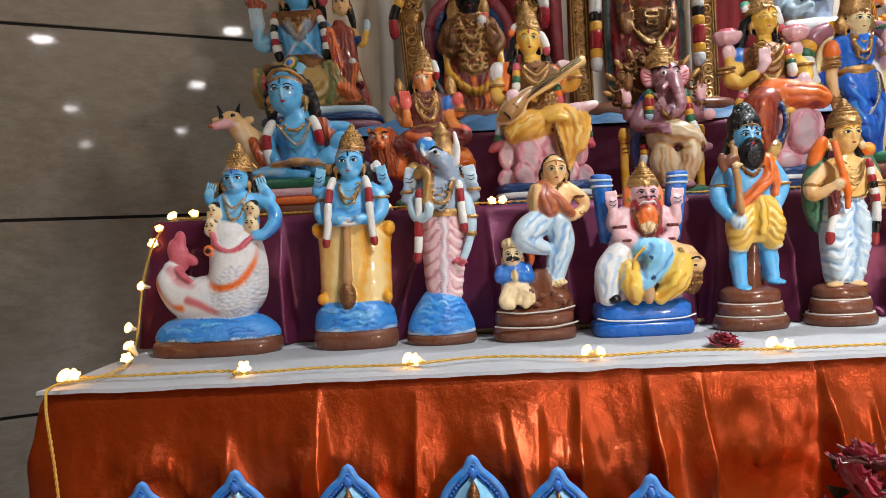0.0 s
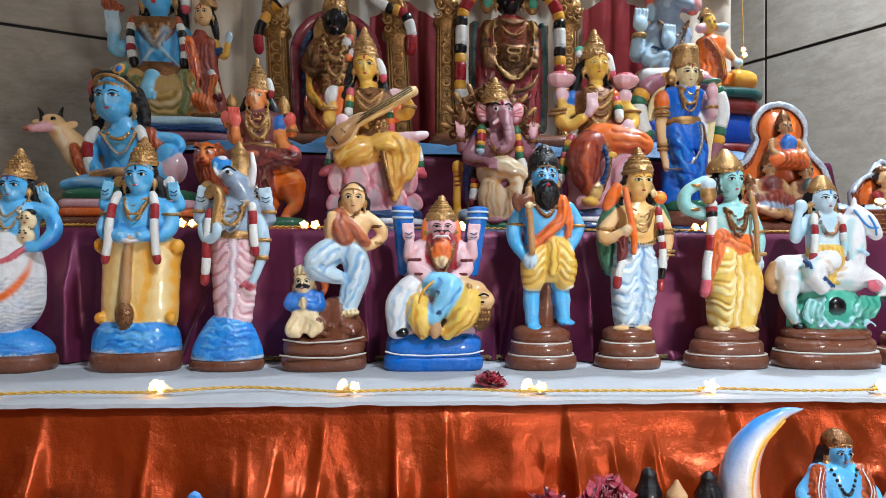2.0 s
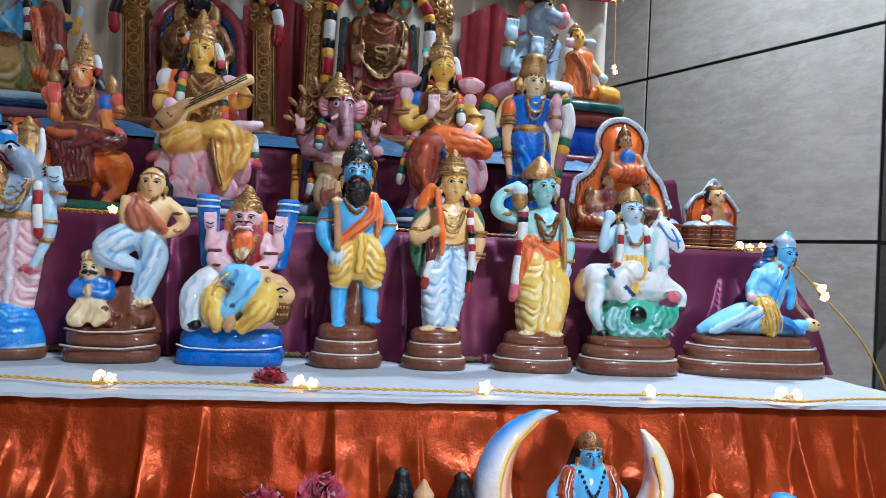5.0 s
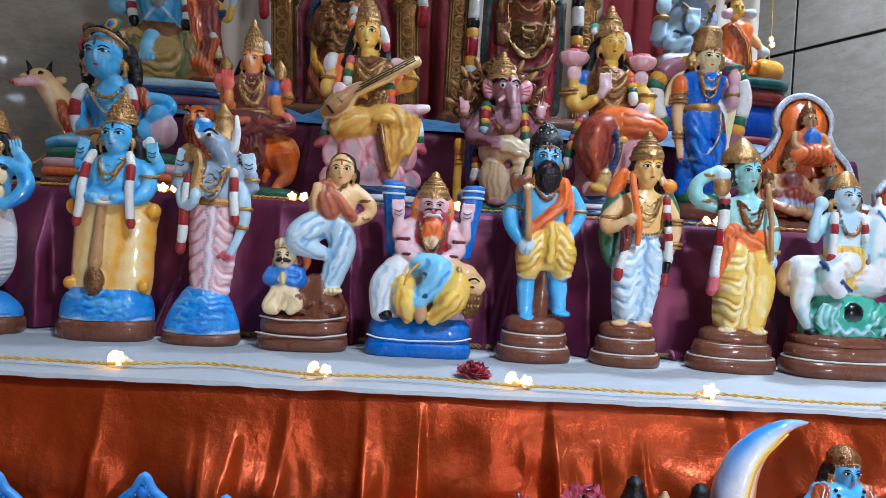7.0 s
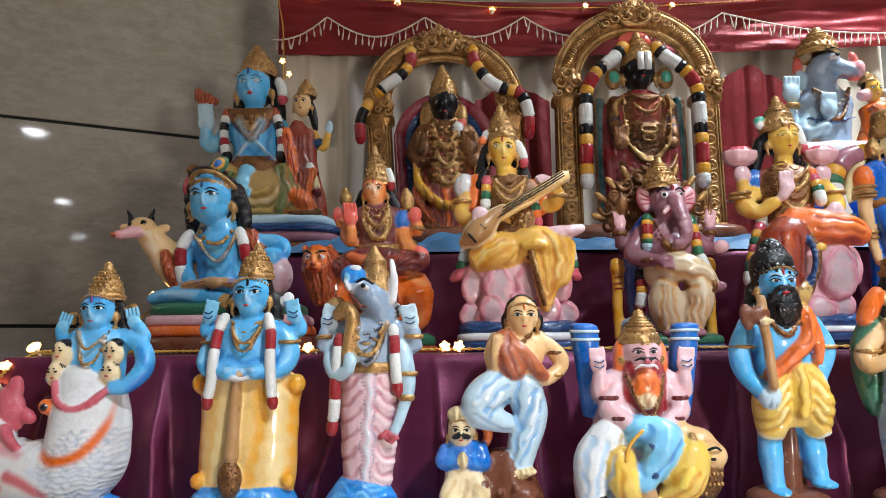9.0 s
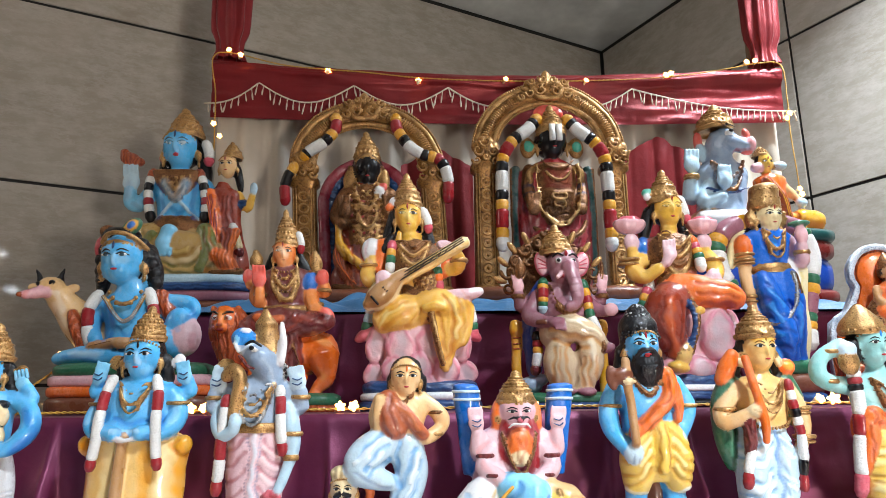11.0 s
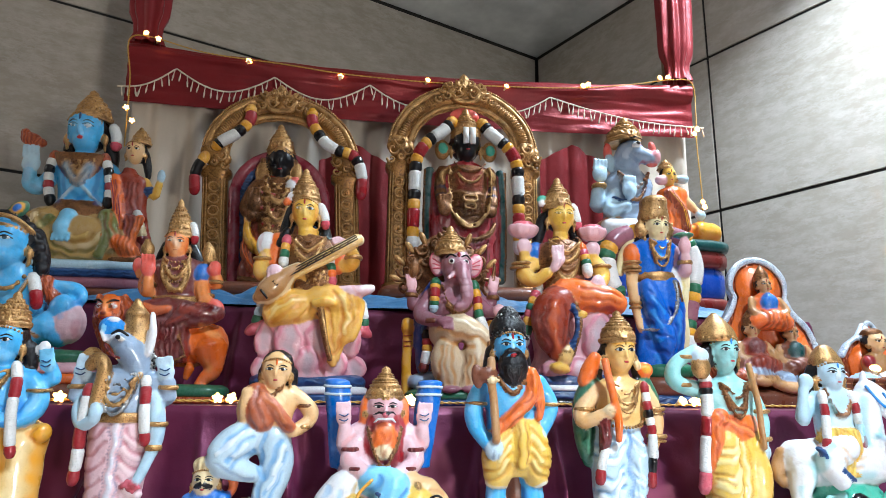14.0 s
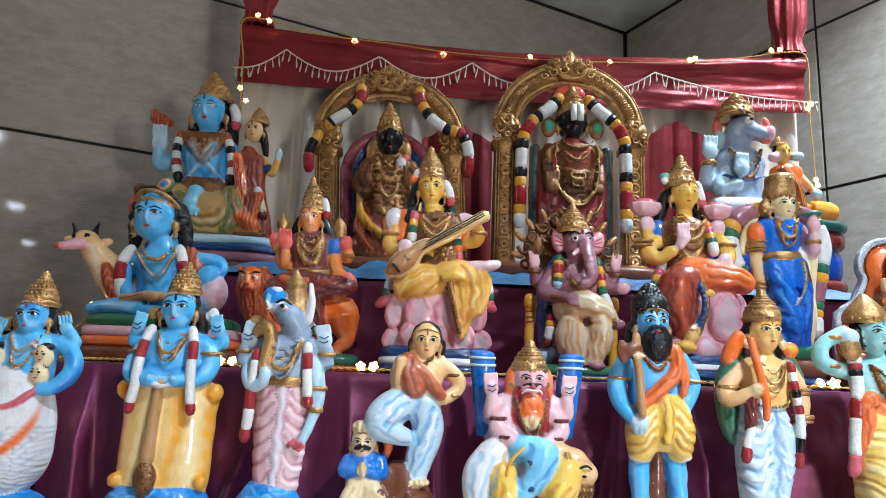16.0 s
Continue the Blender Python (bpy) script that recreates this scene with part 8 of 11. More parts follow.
def elephant_figure():
    f = Figure(874, 724, 1040, 1026, 0.0)
    f.plinth(870, 0, [(712, 724, 84, 60), (698, 714, 82, 58)], [NAVY, GREEN], 4.0)
    # gilded throne back: scrolls of leaf work round a pierced crest
    f.crisp = True
    f.turn(864, 40, [(530, 66, 8), (490, 80, 9), (455, 74, 9), (430, 50, 8), (412, 26, 6), (404, 8, 5)], OLDGOLD, n=30)
    for s in (-1, 1):
        for k, (x, y, r) in enumerate(((20, 424, 15), (44, 438, 15), (64, 458, 16), (78, 482, 15), (60, 486, 13), (36, 460, 12), (80, 512, 12), (16, 446, 10), (62, 512, 10), (6, 408, 8))):
            q = 1 if k % 2 else -1
            f.limb([(864 + s * x + r * math.cos(w * 0.9) * (1 - 0.12 * w) * q * s, y + r * math.sin(w * 0.9) * (1 - 0.12 * w), 30 - w, 4.2 - 0.35 * w) for w in range(7)], OLDGOLD, 8, 3)
        for x, y, t in ((88, 462, 50), (70, 436, 40), (44, 418, 24), (94, 496, 70)):
            f.ball(864 + s * x, y, 32, 6, 14, 5, GOLD, s * t)
    f.crisp = False
    # yellow chair posts and the grey mouse
    for s in (-1, 1):
        f.limb([(868 + s * 77, 592, 6, 9), (868 + s * 77, 650, 6, 9), (868 + s * 77, 702, 6, 9)], SUN, 12)
        f.limb([(868 + s * 77, 580, 4, 11), (868 + s * 77, 592, 4, 12)], SUN, 12)
        for y in (604, 614, 622):
            f.line([(868 + s * 77 - 6, y, -3), (868 + s * 77 + 6, y, -3)], RUST, 1.4)
    f.ball(814, 684, -4, 20, 15, 18, GRAY)
    f.ball(830, 676, -16, 12, 10, 10, GRAY)
    for e in (824, 838):
        f.ball(e, 668, -16, 5, 6, 3, PINK)
    # trunk of the body, belly and legs crossed under a cream dhoti
    a = f.mark()
    f.turn(874, -2, [(612, 50, 36), (590, 48, 38), (565, 46, 38), (540, 44, 33), (520, 42, 28), (508, 30, 22)], MAUVE, n=30)
    f.ball(876, 562, -22, 36, 30, 24, MAUVE, n=20, k=14)
    b = f.mark()
    f.limb([(846, 604, -30, 24), (876, 592, -48, 25), (908, 604, -52, 21), (928, 622, -48, 14)], LINEN, 20)
    f.limb([(858, 618, -38, 22), (852, 655, -42, 24), (862, 686, -42, 20)], LINEN, 18)
    f.limb([(906, 622, -48, 22), (908, 652, -48, 22), (894, 690, -44, 16)], LINEN, 18)
    f.turn(878, -34, [(692, 38, 20), (660, 40, 22), (630, 40, 20)], LINEN, n=26)
    # linen folds carry painted shading, brown in creases and pale on crests
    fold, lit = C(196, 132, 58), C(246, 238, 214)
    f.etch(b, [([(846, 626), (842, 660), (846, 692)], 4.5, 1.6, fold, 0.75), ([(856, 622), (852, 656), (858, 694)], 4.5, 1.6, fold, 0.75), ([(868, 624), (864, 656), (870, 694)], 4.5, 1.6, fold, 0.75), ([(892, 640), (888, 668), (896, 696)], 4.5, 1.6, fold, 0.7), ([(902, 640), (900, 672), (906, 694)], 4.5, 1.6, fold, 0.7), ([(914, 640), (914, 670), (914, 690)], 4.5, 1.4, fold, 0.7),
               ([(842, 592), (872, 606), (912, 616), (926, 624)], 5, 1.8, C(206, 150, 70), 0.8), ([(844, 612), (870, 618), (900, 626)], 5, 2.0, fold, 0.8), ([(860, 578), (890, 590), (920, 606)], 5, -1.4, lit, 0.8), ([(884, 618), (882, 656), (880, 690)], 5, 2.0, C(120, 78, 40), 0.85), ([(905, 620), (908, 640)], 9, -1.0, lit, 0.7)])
    for k in range(3):
        f.beads([(838, 590 + 2 * k, -38), (874, 582 + 4 * k, -56), (908, 590 + 5 * k, -60)], 2.0, OLDGOLD if k else BRN)
    f.ball(936, 626, -52, 16, 9, 10, MAUVE, -10)
    f.limb([(924, 612, -60, 4), (928, 624, -64, 4), (922, 636, -58, 4)], OLDGOLD, 8)
    for x in (862, 898):
        f.ball(x, 697, -54, 17, 7, 13, MAUVE)
    # arms: two raised, two resting
    for s, ex in ((-1, 796), (1, 946)):
        f.limb([(874 + s * 36, 522, 4, 16), (ex - s * 8, 550, 0, 15), (ex, 528, -10, 11)], MAUVE, 14)
        f.hand(ex, 514, -14, 11, PINK, s * 8)
        f.band(ex, 533, -9, 11, OLDGOLD, 4)
    f.turn(800, -16, [(500, 4, 4), (492, 9, 6), (480, 10, 7), (470, 4, 4), (462, 1, 1)], OLDGOLD, n=14, folds=7, amp=0.1)
    f.limb([(946, 500, -14, 3), (947, 480, -14, 4), (947, 470, -14, 2)], OLDGOLD, 8)
    f.limb([(836, 530, -8, 17), (812, 566, -20, 17), (832, 580, -44, 13), (846, 582, -54, 11)], MAUVE, 16)
    f.ball(852, 584, -62, 16, 10, 10, MAUVE)
    for k in range(4):
        f.limb([(846 + 5 * k, 586, -68, 3), (848 + 5 * k, 597, -70, 2.6)], MAUVE, 6)
    f.limb([(912, 535, -8, 16), (932, 558, -18, 15), (946, 562, -32, 11)], MAUVE, 14)
    f.ball(952, 560, -38, 13, 12, 9, PINK)
    f.band(832, 582, -44, 13, BRN, 4)
    # blue scarf over the shoulders
    c = f.mark()
    f.limb([(842, 512, -6, 14), (828, 540, -2, 16), (818, 590, 4, 16), (822, 660, 4, 14)], NAVYP, 14)
    f.limb([(906, 512, -6, 12), (918, 540, -4, 13), (922, 570, 0, 12)], NAVYP, 14)
    f.etch(c, [([(836, 520), (822, 552), (816, 600)], 4, 1.2, C(130, 180, 220), 0.7), ([(826, 520), (812, 552)], 4, 1.0, C(96, 150, 204), 0.6), ([(826, 600), (826, 660)], 5, 1.2, C(110, 150, 190), 0.6)])
    f.garland([(838, 508, -24), (836, 534, -30), (834, 560, -30)], 9, [GREEN, SUN, RED, RED, SUN, GREEN, PALE])
    f.garland([(824, 600, -20), (824, 632, -22), (818, 664, -20)], 9, [INK, RED, SUN, WHT, WHT, WINE])
    f.garland([(908, 510, -24), (912, 540, -32), (914, 566, -38), (924, 596, -40), (926, 616, -42)], 8.5, [GREEN, SUN, RED, SUN, GREEN, WHT, WHT, WHT, SUN])
    f.beads([(848, 516, -28), (858, 548, -46), (876, 560, -50), (894, 548, -46), (904, 516, -28)], 3.6, OLDGOLD)
    f.limb([(856, 554, -46, 5), (876, 566, -52, 6), (898, 552, -46, 5)], OLDGOLD, 10)
    # the head: broad brow, curled trunk and pink ears
    g = f.mark()
    f.ball(878, 476, -12, 29, 31, 28, MAUVE, n=20, k=14)
    f.ball(878, 496, -20, 25, 20, 24, MAUVE, n=20, k=12)
    f.limb([(882, 486, -38, 17), (888, 512, -50, 14), (890, 538, -56, 12), (886, 554, -58, 10), (872, 556, -60, 8)], MAUVE, 18)
    # pale streaks paint highlights on brow and trunk; dark lines crease it
    f.etch(g, [([(882, 470), (888, 510), (889, 540)], 6, 0, C(226, 186, 194), 0.7), ([(878, 506), (900, 508)], 2.6, 0.8, C(120, 70, 84), 0.5), ([(880, 520), (902, 522)], 2.6, 0.8, C(120, 70, 84), 0.5), ([(880, 533), (902, 534)], 2.6, 0.8, C(120, 70, 84), 0.5), ([(866, 466), (892, 464)], 7, 0, C(216, 172, 184), 0.6)])
    for s in (-1, 1):
        f.ball(878 + s * 36, 474, -2, 15, 24, 6, ROSE, s * 12)
        f.ball(878 + s * 36, 474, -7, 11, 19, 4, PINK, s * 12)
        for q in (-1, 0, 1):
            f.line([(878 + s * 29, 478 + 4 * q, -12), (878 + s * 44, 474 + 9 * q, -10)], ROSE, 1.3)
        f.ball(878 + s * 13, 474, -37, 6, 3.4, 3, EYE_W)
        f.ball(878 + s * 13, 474, -40, 3, 3, 2, INK)
        f.limb([(878 + s * 5, 466, -40, 1.4), (878 + s * 14, 462, -37, 1.9), (878 + s * 22, 467, -31, 1.4)], INK, 6)
    f.limb([(866, 498, -42, 5), (858, 506, -52, 4)], BLUSH, 8)
    f.ball(866, 500, -42, 6, 6, 5, RED)
    f.ball(878, 462, -40, 3, 5, 2, RED)
    f.crown(866, 456, 404, 27, -8)
    f.statue("elephant_headed_figurine", (0.418, 1.325, STEP_Z), "painted clay mauve elephant-headed seated figurine before a gilded throne back", ROW2)


def lotus_seated():
    f = Figure(1073, 726, 1000, 988, -0.039)
    f.plinth(1078, 0, [(712, 726, 92, 60), (698, 714, 90, 58), (690, 700, 90, 58), (672, 692, 86, 55)], [INK, NAVY, WHT, NAVY], 3.2)
    a = f.mark()
    f.turn(1082, 0, [(678, 78, 50), (660, 74, 46), (640, 66, 42), (610, 72, 44), (585, 80, 46), (560, 76, 44)], PINK, n=32)
    hearts = [(1040, 664, 22, 18), (1084, 664, 24, 18), (1124, 660, 22, 20), (1116, 608, 30, 44), (1150, 600, 18, 34)]
    for (x, y, rx, ry), d in zip(hearts, (-42, -46, -34, -46, -18)):
        f.ball(x, y, d, rx, ry, 14, PINK, 0, 20, 14)
    f.etch(a, [([(x, y - 0.35 * ry), (x, y + 0.4 * ry)], 0.6 * rx, 1.4, C(206, 192, 196), 0.85) for x, y, rx, ry in hearts]
           + [([(x - 0.74 * rx, y + 0.7 * ry), (x - 0.8 * rx, y - 0.2 * ry), (x, y - 0.86 * ry), (x + 0.8 * rx, y - 0.2 * ry), (x + 0.74 * rx, y + 0.7 * ry)], 5, -1.5, C(222, 134, 156), 0.8) for x, y, rx, ry in hearts])
    # hanging leg in rust cloth, folded leg in orange
    b = f.mark()
    f.limb([(1066, 548, -22, 34), (1036, 562, -38, 34), (1032, 598, -44, 32), (1046, 630, -44, 24), (1052, 652, -44, 16)], ROBE, 24)
    f.limb([(1060, 536, -20, 34), (1098, 540, -38, 30), (1132, 546, -46, 25), (1152, 552, -44, 20)], ORG, 22)
    # skirt shading in colour: dark and rust creases, warmer crests
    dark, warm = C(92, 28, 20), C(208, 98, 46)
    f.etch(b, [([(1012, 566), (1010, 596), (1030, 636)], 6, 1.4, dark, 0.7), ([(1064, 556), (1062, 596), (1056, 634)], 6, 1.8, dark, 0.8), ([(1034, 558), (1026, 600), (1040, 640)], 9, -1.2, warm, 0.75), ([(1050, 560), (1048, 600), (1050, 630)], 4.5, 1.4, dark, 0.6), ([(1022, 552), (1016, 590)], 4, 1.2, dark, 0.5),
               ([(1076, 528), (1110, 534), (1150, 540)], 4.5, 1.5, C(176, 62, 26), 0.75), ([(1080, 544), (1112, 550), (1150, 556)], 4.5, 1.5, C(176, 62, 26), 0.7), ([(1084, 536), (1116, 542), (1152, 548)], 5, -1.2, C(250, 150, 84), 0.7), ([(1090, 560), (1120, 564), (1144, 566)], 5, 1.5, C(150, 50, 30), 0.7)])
    f.limb([(1066, 560, -62, 5), (1072, 596, -68, 5), (1062, 636, -62, 5)], NAVY, 8)
    f.beads([(1072, 560, -66), (1078, 594, -72), (1068, 636, -66)], 2.8, OLDGOLD)
    f.limb([(1058, 632, -56, 13), (1052, 650, -60, 12)], SHELL, 12)
    for y in (632, 641):
        f.limb([(1042, y, -62, 2.6), (1054, y + 4, -68, 2.6), (1068, y, -62, 2.6)], GOLD, 8)
    f.ball(1044, 664, -60, 18, 9, 14, FLESH, 12)
    f.ball(1080, 574, -66, 10, 7, 8, FLESH)
    # body, jewelled bodice and girdle
    f.turn(1062, -2, [(545, 50, 34), (518, 46, 32), (490, 44, 30), (460, 50, 28), (444, 46, 24), (432, 18, 16), (420, 15, 14)], ROBE, n=26)
    f.turn(1062, -4, [(500, 43, 32), (470, 47, 31), (450, 47, 27), (440, 36, 22), (434, 22, 17)], OLDGOLD, n=26)
    f.ball(1062, 520, -26, 34, 20, 14, OLDGOLD)
    for k in range(30):
        q, w = 2.4 * k, 2.2 * math.sqrt(k)
        f.ball(1062 + 2.7 * w * math.cos(q), 520 + 1.7 * w * math.sin(q), -41 + 0.10 * w * w, 3.0, 3.0, 3, GOLD if k % 3 else OLDGOLD, n=7, k=5)
    for k in range(3):
        f.beads([(1024, 530 + 6 * k, -36), (1046, 540 + 6 * k, -50), (1066, 543 + 6 * k, -56), (1088, 539 + 6 * k, -54), (1108, 528 + 6 * k, -46)], 2.6, GOLD)
    # four arms
    c = f.mark()
    f.ball(1014, 458, 0, 17, 22, 15, ROYAL)
    f.limb([(1010, 478, -4, 15), (990, 496, -12, 18), (1006, 512, -26, 15), (1026, 500, -42, 11)], FLESH, 18)
    f.hand(1042, 476, -50, 13, BLUSH, -6)
    f.limb([(1036, 492, -48, 9), (1042, 480, -50, 10)], BLUSH, 12)
    f.limb([(1106, 452, 0, 15), (1134, 484, -6, 18), (1132, 508, -22, 15), (1116, 516, -42, 11)], FLESH, 18)
    f.ball(1113, 520, -52, 14, 18, 9, BLUSH)
    f.etch(c, [([(978, 494), (992, 516), (1010, 524)], 8, 0, C(206, 126, 40), 0.65), ([(1150, 490), (1146, 512)], 7, 0, C(206, 126, 40), 0.6), ([(996, 484), (1004, 500)], 6, 0, C(250, 214, 140), 0.5)])
    for x in (990, 1120):
        f.limb([(x + 6, 486, -2, 12), (x, 458, -8, 11)], FLESH, 12)
        f.ball(x, 448, -10, 14, 16, 9, BLUSH)
        f.turn(x - 2, -8, [(434, 7, 7), (428, 20, 16), (418, 27, 20), (410, 25, 19), (408, 10, 8)], PINK, n=26, folds=9, amp=0.10, loose=True)
        f.turn(x - 2, -10, [(426, 16, 13), (414, 22, 17), (404, 14, 11), (402, 6, 5)], ROSE, n=24, folds=9, amp=0.14, loose=True)
    for x, y, r in ((1030, 494, 12), (1032, 500, 12), (984, 488, 17), (986, 480, 16), (1136, 480, 16), (1122, 510, 12)):
        f.band(x, y, -26 if r < 14 else -10, r, GOLD, 3)
    f.garland([(1018, 520, -18), (1004, 550, -24), (998, 580, -22), (992, 622, -18)], 9, [WHT, ROSE, SUN, GREEN, ROSE, SUN, GREEN, WHT])
    f.garland([(1092, 446, -24), (1098, 474, -32), (1100, 500, -38)], 9, [ORG, ROSE, SUN, GREEN, WHT, WHT])
    for s in (-1, 1):
        f.limb([(1056 + s * 24, 388, 8, 12), (1056 + s * 34, 420, 10, 12), (1056 + s * 38, 445, 8, 8)], BLK, 10)
    f.head(1058, 390, -8, 25, 33, FLESH, mark=RED)
    f.limb([(1058, 412, -10, 15), (1058, 434, -8, 17)], FLESH, 12)
    f.crown(1052, 374, 316, 25, -4)
    f.garland([(1082, 368, -4), (1088, 390, -6), (1092, 408, -6)], 9, [WHT, WHT, WHT, ROSE])
    f.ball(1024, 358, -6, 12, 9, 8, JADE)
    f.ball(1022, 366, -8, 8, 7, 7, WHT)
    for dip, r in ((508, 3.6), (494, 3.0), (478, 3.6), (462, 3.2), (448, 2.6)):
        f.beads([(1032, 438, -24), (1044, dip - 14, -35), (1062, dip, -38), (1080, dip - 14, -35), (1092, 438, -24)], r, GOLD if r > 3.1 else OLDGOLD)
    f.spray(0, [([(1046, 384, -32), (1070, 384, -32)], 9, C(252, 214, 110), 0.6)])
    f.statue("lotus_seated_figurine", (0.617, 1.325, STEP_Z), "painted clay golden-faced figurine in rust and pink seated on a lotus", ROW2)


def sari_figure():
    f = Figure(1260, 728, 930, 946, -0.076)
    f.plinth(1258, 0, [(706, 728, 58, 46), (676, 708, 54, 43), (654, 678, 48, 38)], [NAVY, BRN, GREEN], 2.4)
    a = f.mark()
    f.turn(1242, 0, [(664, 36, 24), (640, 38, 26), (610, 38, 27), (570, 40, 28), (535, 39, 27), (505, 33, 23)], SARI, n=36)
    f.limb([(1214, 516, -16, 14), (1226, 560, -24, 18), (1244, 610, -26, 20), (1254, 652, -22, 14)], SARI, 18)
    f.limb([(1258, 512, -16, 15), (1266, 560, -20, 17), (1264, 610, -20, 18), (1270, 654, -18, 12)], SARI, 18)
    # sari folds shaded by colour, deep blue creases and lighter blue crests
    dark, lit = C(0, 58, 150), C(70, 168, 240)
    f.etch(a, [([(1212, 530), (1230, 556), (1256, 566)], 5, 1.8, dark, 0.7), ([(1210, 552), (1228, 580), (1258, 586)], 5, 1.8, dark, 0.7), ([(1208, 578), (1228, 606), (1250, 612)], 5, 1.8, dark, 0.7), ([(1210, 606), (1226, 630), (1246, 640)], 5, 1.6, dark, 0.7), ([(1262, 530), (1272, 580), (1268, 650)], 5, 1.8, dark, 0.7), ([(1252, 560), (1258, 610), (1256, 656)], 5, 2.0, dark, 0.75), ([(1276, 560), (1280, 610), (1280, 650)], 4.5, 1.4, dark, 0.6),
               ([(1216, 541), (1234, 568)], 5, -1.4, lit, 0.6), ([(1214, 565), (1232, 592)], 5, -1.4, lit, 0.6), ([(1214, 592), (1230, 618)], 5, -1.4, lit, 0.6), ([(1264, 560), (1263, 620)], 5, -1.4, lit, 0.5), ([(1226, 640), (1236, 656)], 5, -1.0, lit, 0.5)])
    f.line([(1258, 508, -32), (1262, 545, -36), (1248, 580, -42), (1226, 596, -38), (1206, 596, -22)], SILVER, 3.0)
    f.line([(1264, 512, -32), (1272, 545, -34)], OLDGOLD, 2.4)
    f.turn(1238, 0, [(508, 33, 24), (500, 37, 27), (492, 33, 25)], GOLD, n=30, folds=15, amp=0.03, loose=True)
    b = f.mark()
    f.turn(1234, 0, [(500, 31, 22), (470, 34, 24), (446, 41, 23), (434, 36, 19), (426, 14, 12), (418, 12, 11)], SARI, n=26)
    f.etch(b, [([(1216, 438), (1222, 470), (1240, 496)], 4.5, 1.4, dark, 0.65), ([(1250, 440), (1246, 470), (1236, 494)], 4.5, 1.2, dark, 0.6), ([(1230, 450), (1236, 480)], 5, -0.8, lit, 0.5)])
    f.ball(1192, 462, -2, 15, 25, 14, ORG)
    f.limb([(1194, 478, -2, 13), (1192, 512, -4, 12), (1198, 556, -8, 9), (1204, 580, -10, 8)], PEACH, 14)
    f.ball(1206, 586, -11, 9, 15, 7, PEACH, -12)
    for y in (474, 484, 490):
        f.band(1193, y, -2, 15, GOLD, 2.6)
    f.band(1197, 548, -8, 10, GOLD, 3)
    f.band(1198, 556, -8, 10, GOLD, 2)
    f.limb([(1268, 448, 0, 14), (1286, 478, -6, 14), (1284, 486, -18, 12), (1278, 462, -28, 10)], BLUSH, 14)
    f.ball(1276, 446, -32, 12, 16, 9, PINK)
    f.band(1281, 474, -22, 12, GOLD, 4)
    f.ball(1276, 424, -26, 20, 6, 13, GREEN, -4)
    f.turn(1280, -24, [(428, 8, 8), (440, 6, 6), (450, 3, 3)], GREEN, n=14)
    # pale scarf down both sides, thick flower garland behind
    c = f.mark()
    f.limb([(1220, 428, 10, 7), (1194, 434, 12, 8), (1180, 458, 12, 9), (1176, 490, 12, 8)], BUTTER, 12)
    f.limb([(1290, 500, -6, 10), (1284, 560, -8, 10), (1288, 610, -8, 10), (1284, 655, -6, 8)], BUTTER, 12)
    f.limb([(1268, 490, -2, 13), (1274, 530, -2, 14), (1278, 580, 0, 10)], WHT, 12)
    f.etch(c, [([(1286, 510), (1280, 570), (1284, 640)], 3.5, 0.8, C(226, 196, 80), 0.6)])
    f.garland([(1210, 412, 18), (1170, 424, 16), (1150, 458, 14), (1156, 500, 12), (1172, 532, 10)], 17, [SUN, MAUVE, MAUVE, MAUVE, SUN, GREEN, WHT, WHT, WHT, WHT, GREEN])
    f.garland([(1272, 410, 18), (1302, 424, 16), (1320, 466, 14), (1316, 520, 12), (1306, 580, 10), (1304, 630, 8)], 14, [MAUVE, MAUVE, MAUVE, SUN, GREEN, WHT, WHT, WHT, WHT, WHT, GREEN, SUN, MAUVE, MAUVE, GREEN, SUN, WHT, WHT])
    for s in (-1, 1):
        f.ball(1232 + s * 26, 410, -2, 11, 17, 10, GOLD)
        f.limb([(1232 + s * 20, 405, 8, 10), (1232 + s * 26, 432, 8, 8)], BLK, 10)
        for k in range(7):
            f.ball(1232 + s * (26 + 9 * math.cos(0.9 * k)), 410 + 14 * math.sin(0.9 * k), -10, 2.6, 2.6, 2.6, GOLD, n=6, k=4)
    f.head(1233, 408, -8, 22, 28, BUTTER, turn=0.15, mark=RED)
    f.turn(1229, -4, [(396, 24, 23), (388, 27, 26), (372, 24, 24), (358, 24, 24), (350, 20, 20), (345, 8, 8)], GOLD, n=22, folds=9, amp=0.04, loose=True)
    for y, r in ((392, 26), (376, 25), (360, 24)):
        for q in range(9):
            w = math.pi * (q + 0.5) / 9
            f.ball(1229 - r * math.cos(w), y, -4 - r * math.sin(w), 3, 3.6, 3, GOLD, n=6, k=4)
    for dip, r in ((484, 3.0), (470, 3.2), (452, 3.0)):
        f.beads([(1216, 432, -20), (1224, dip - 12, -28), (1236, dip, -30), (1248, dip - 12, -28), (1256, 432, -20)], r, GOLD)
    f.statue("sari_figurine", (0.822, 1.365, STEP_Z), "painted clay standing figurine in a royal blue sari with a garland", ROW2)


def ring_points(x, y, rx, ry, a0, a1, n):
    return [(x + rx * math.cos(radians(a0 + (a1 - a0) * k / (n - 1))), y - ry * math.sin(radians(a0 + (a1 - a0) * k / (n - 1)))) for k in range(n)]


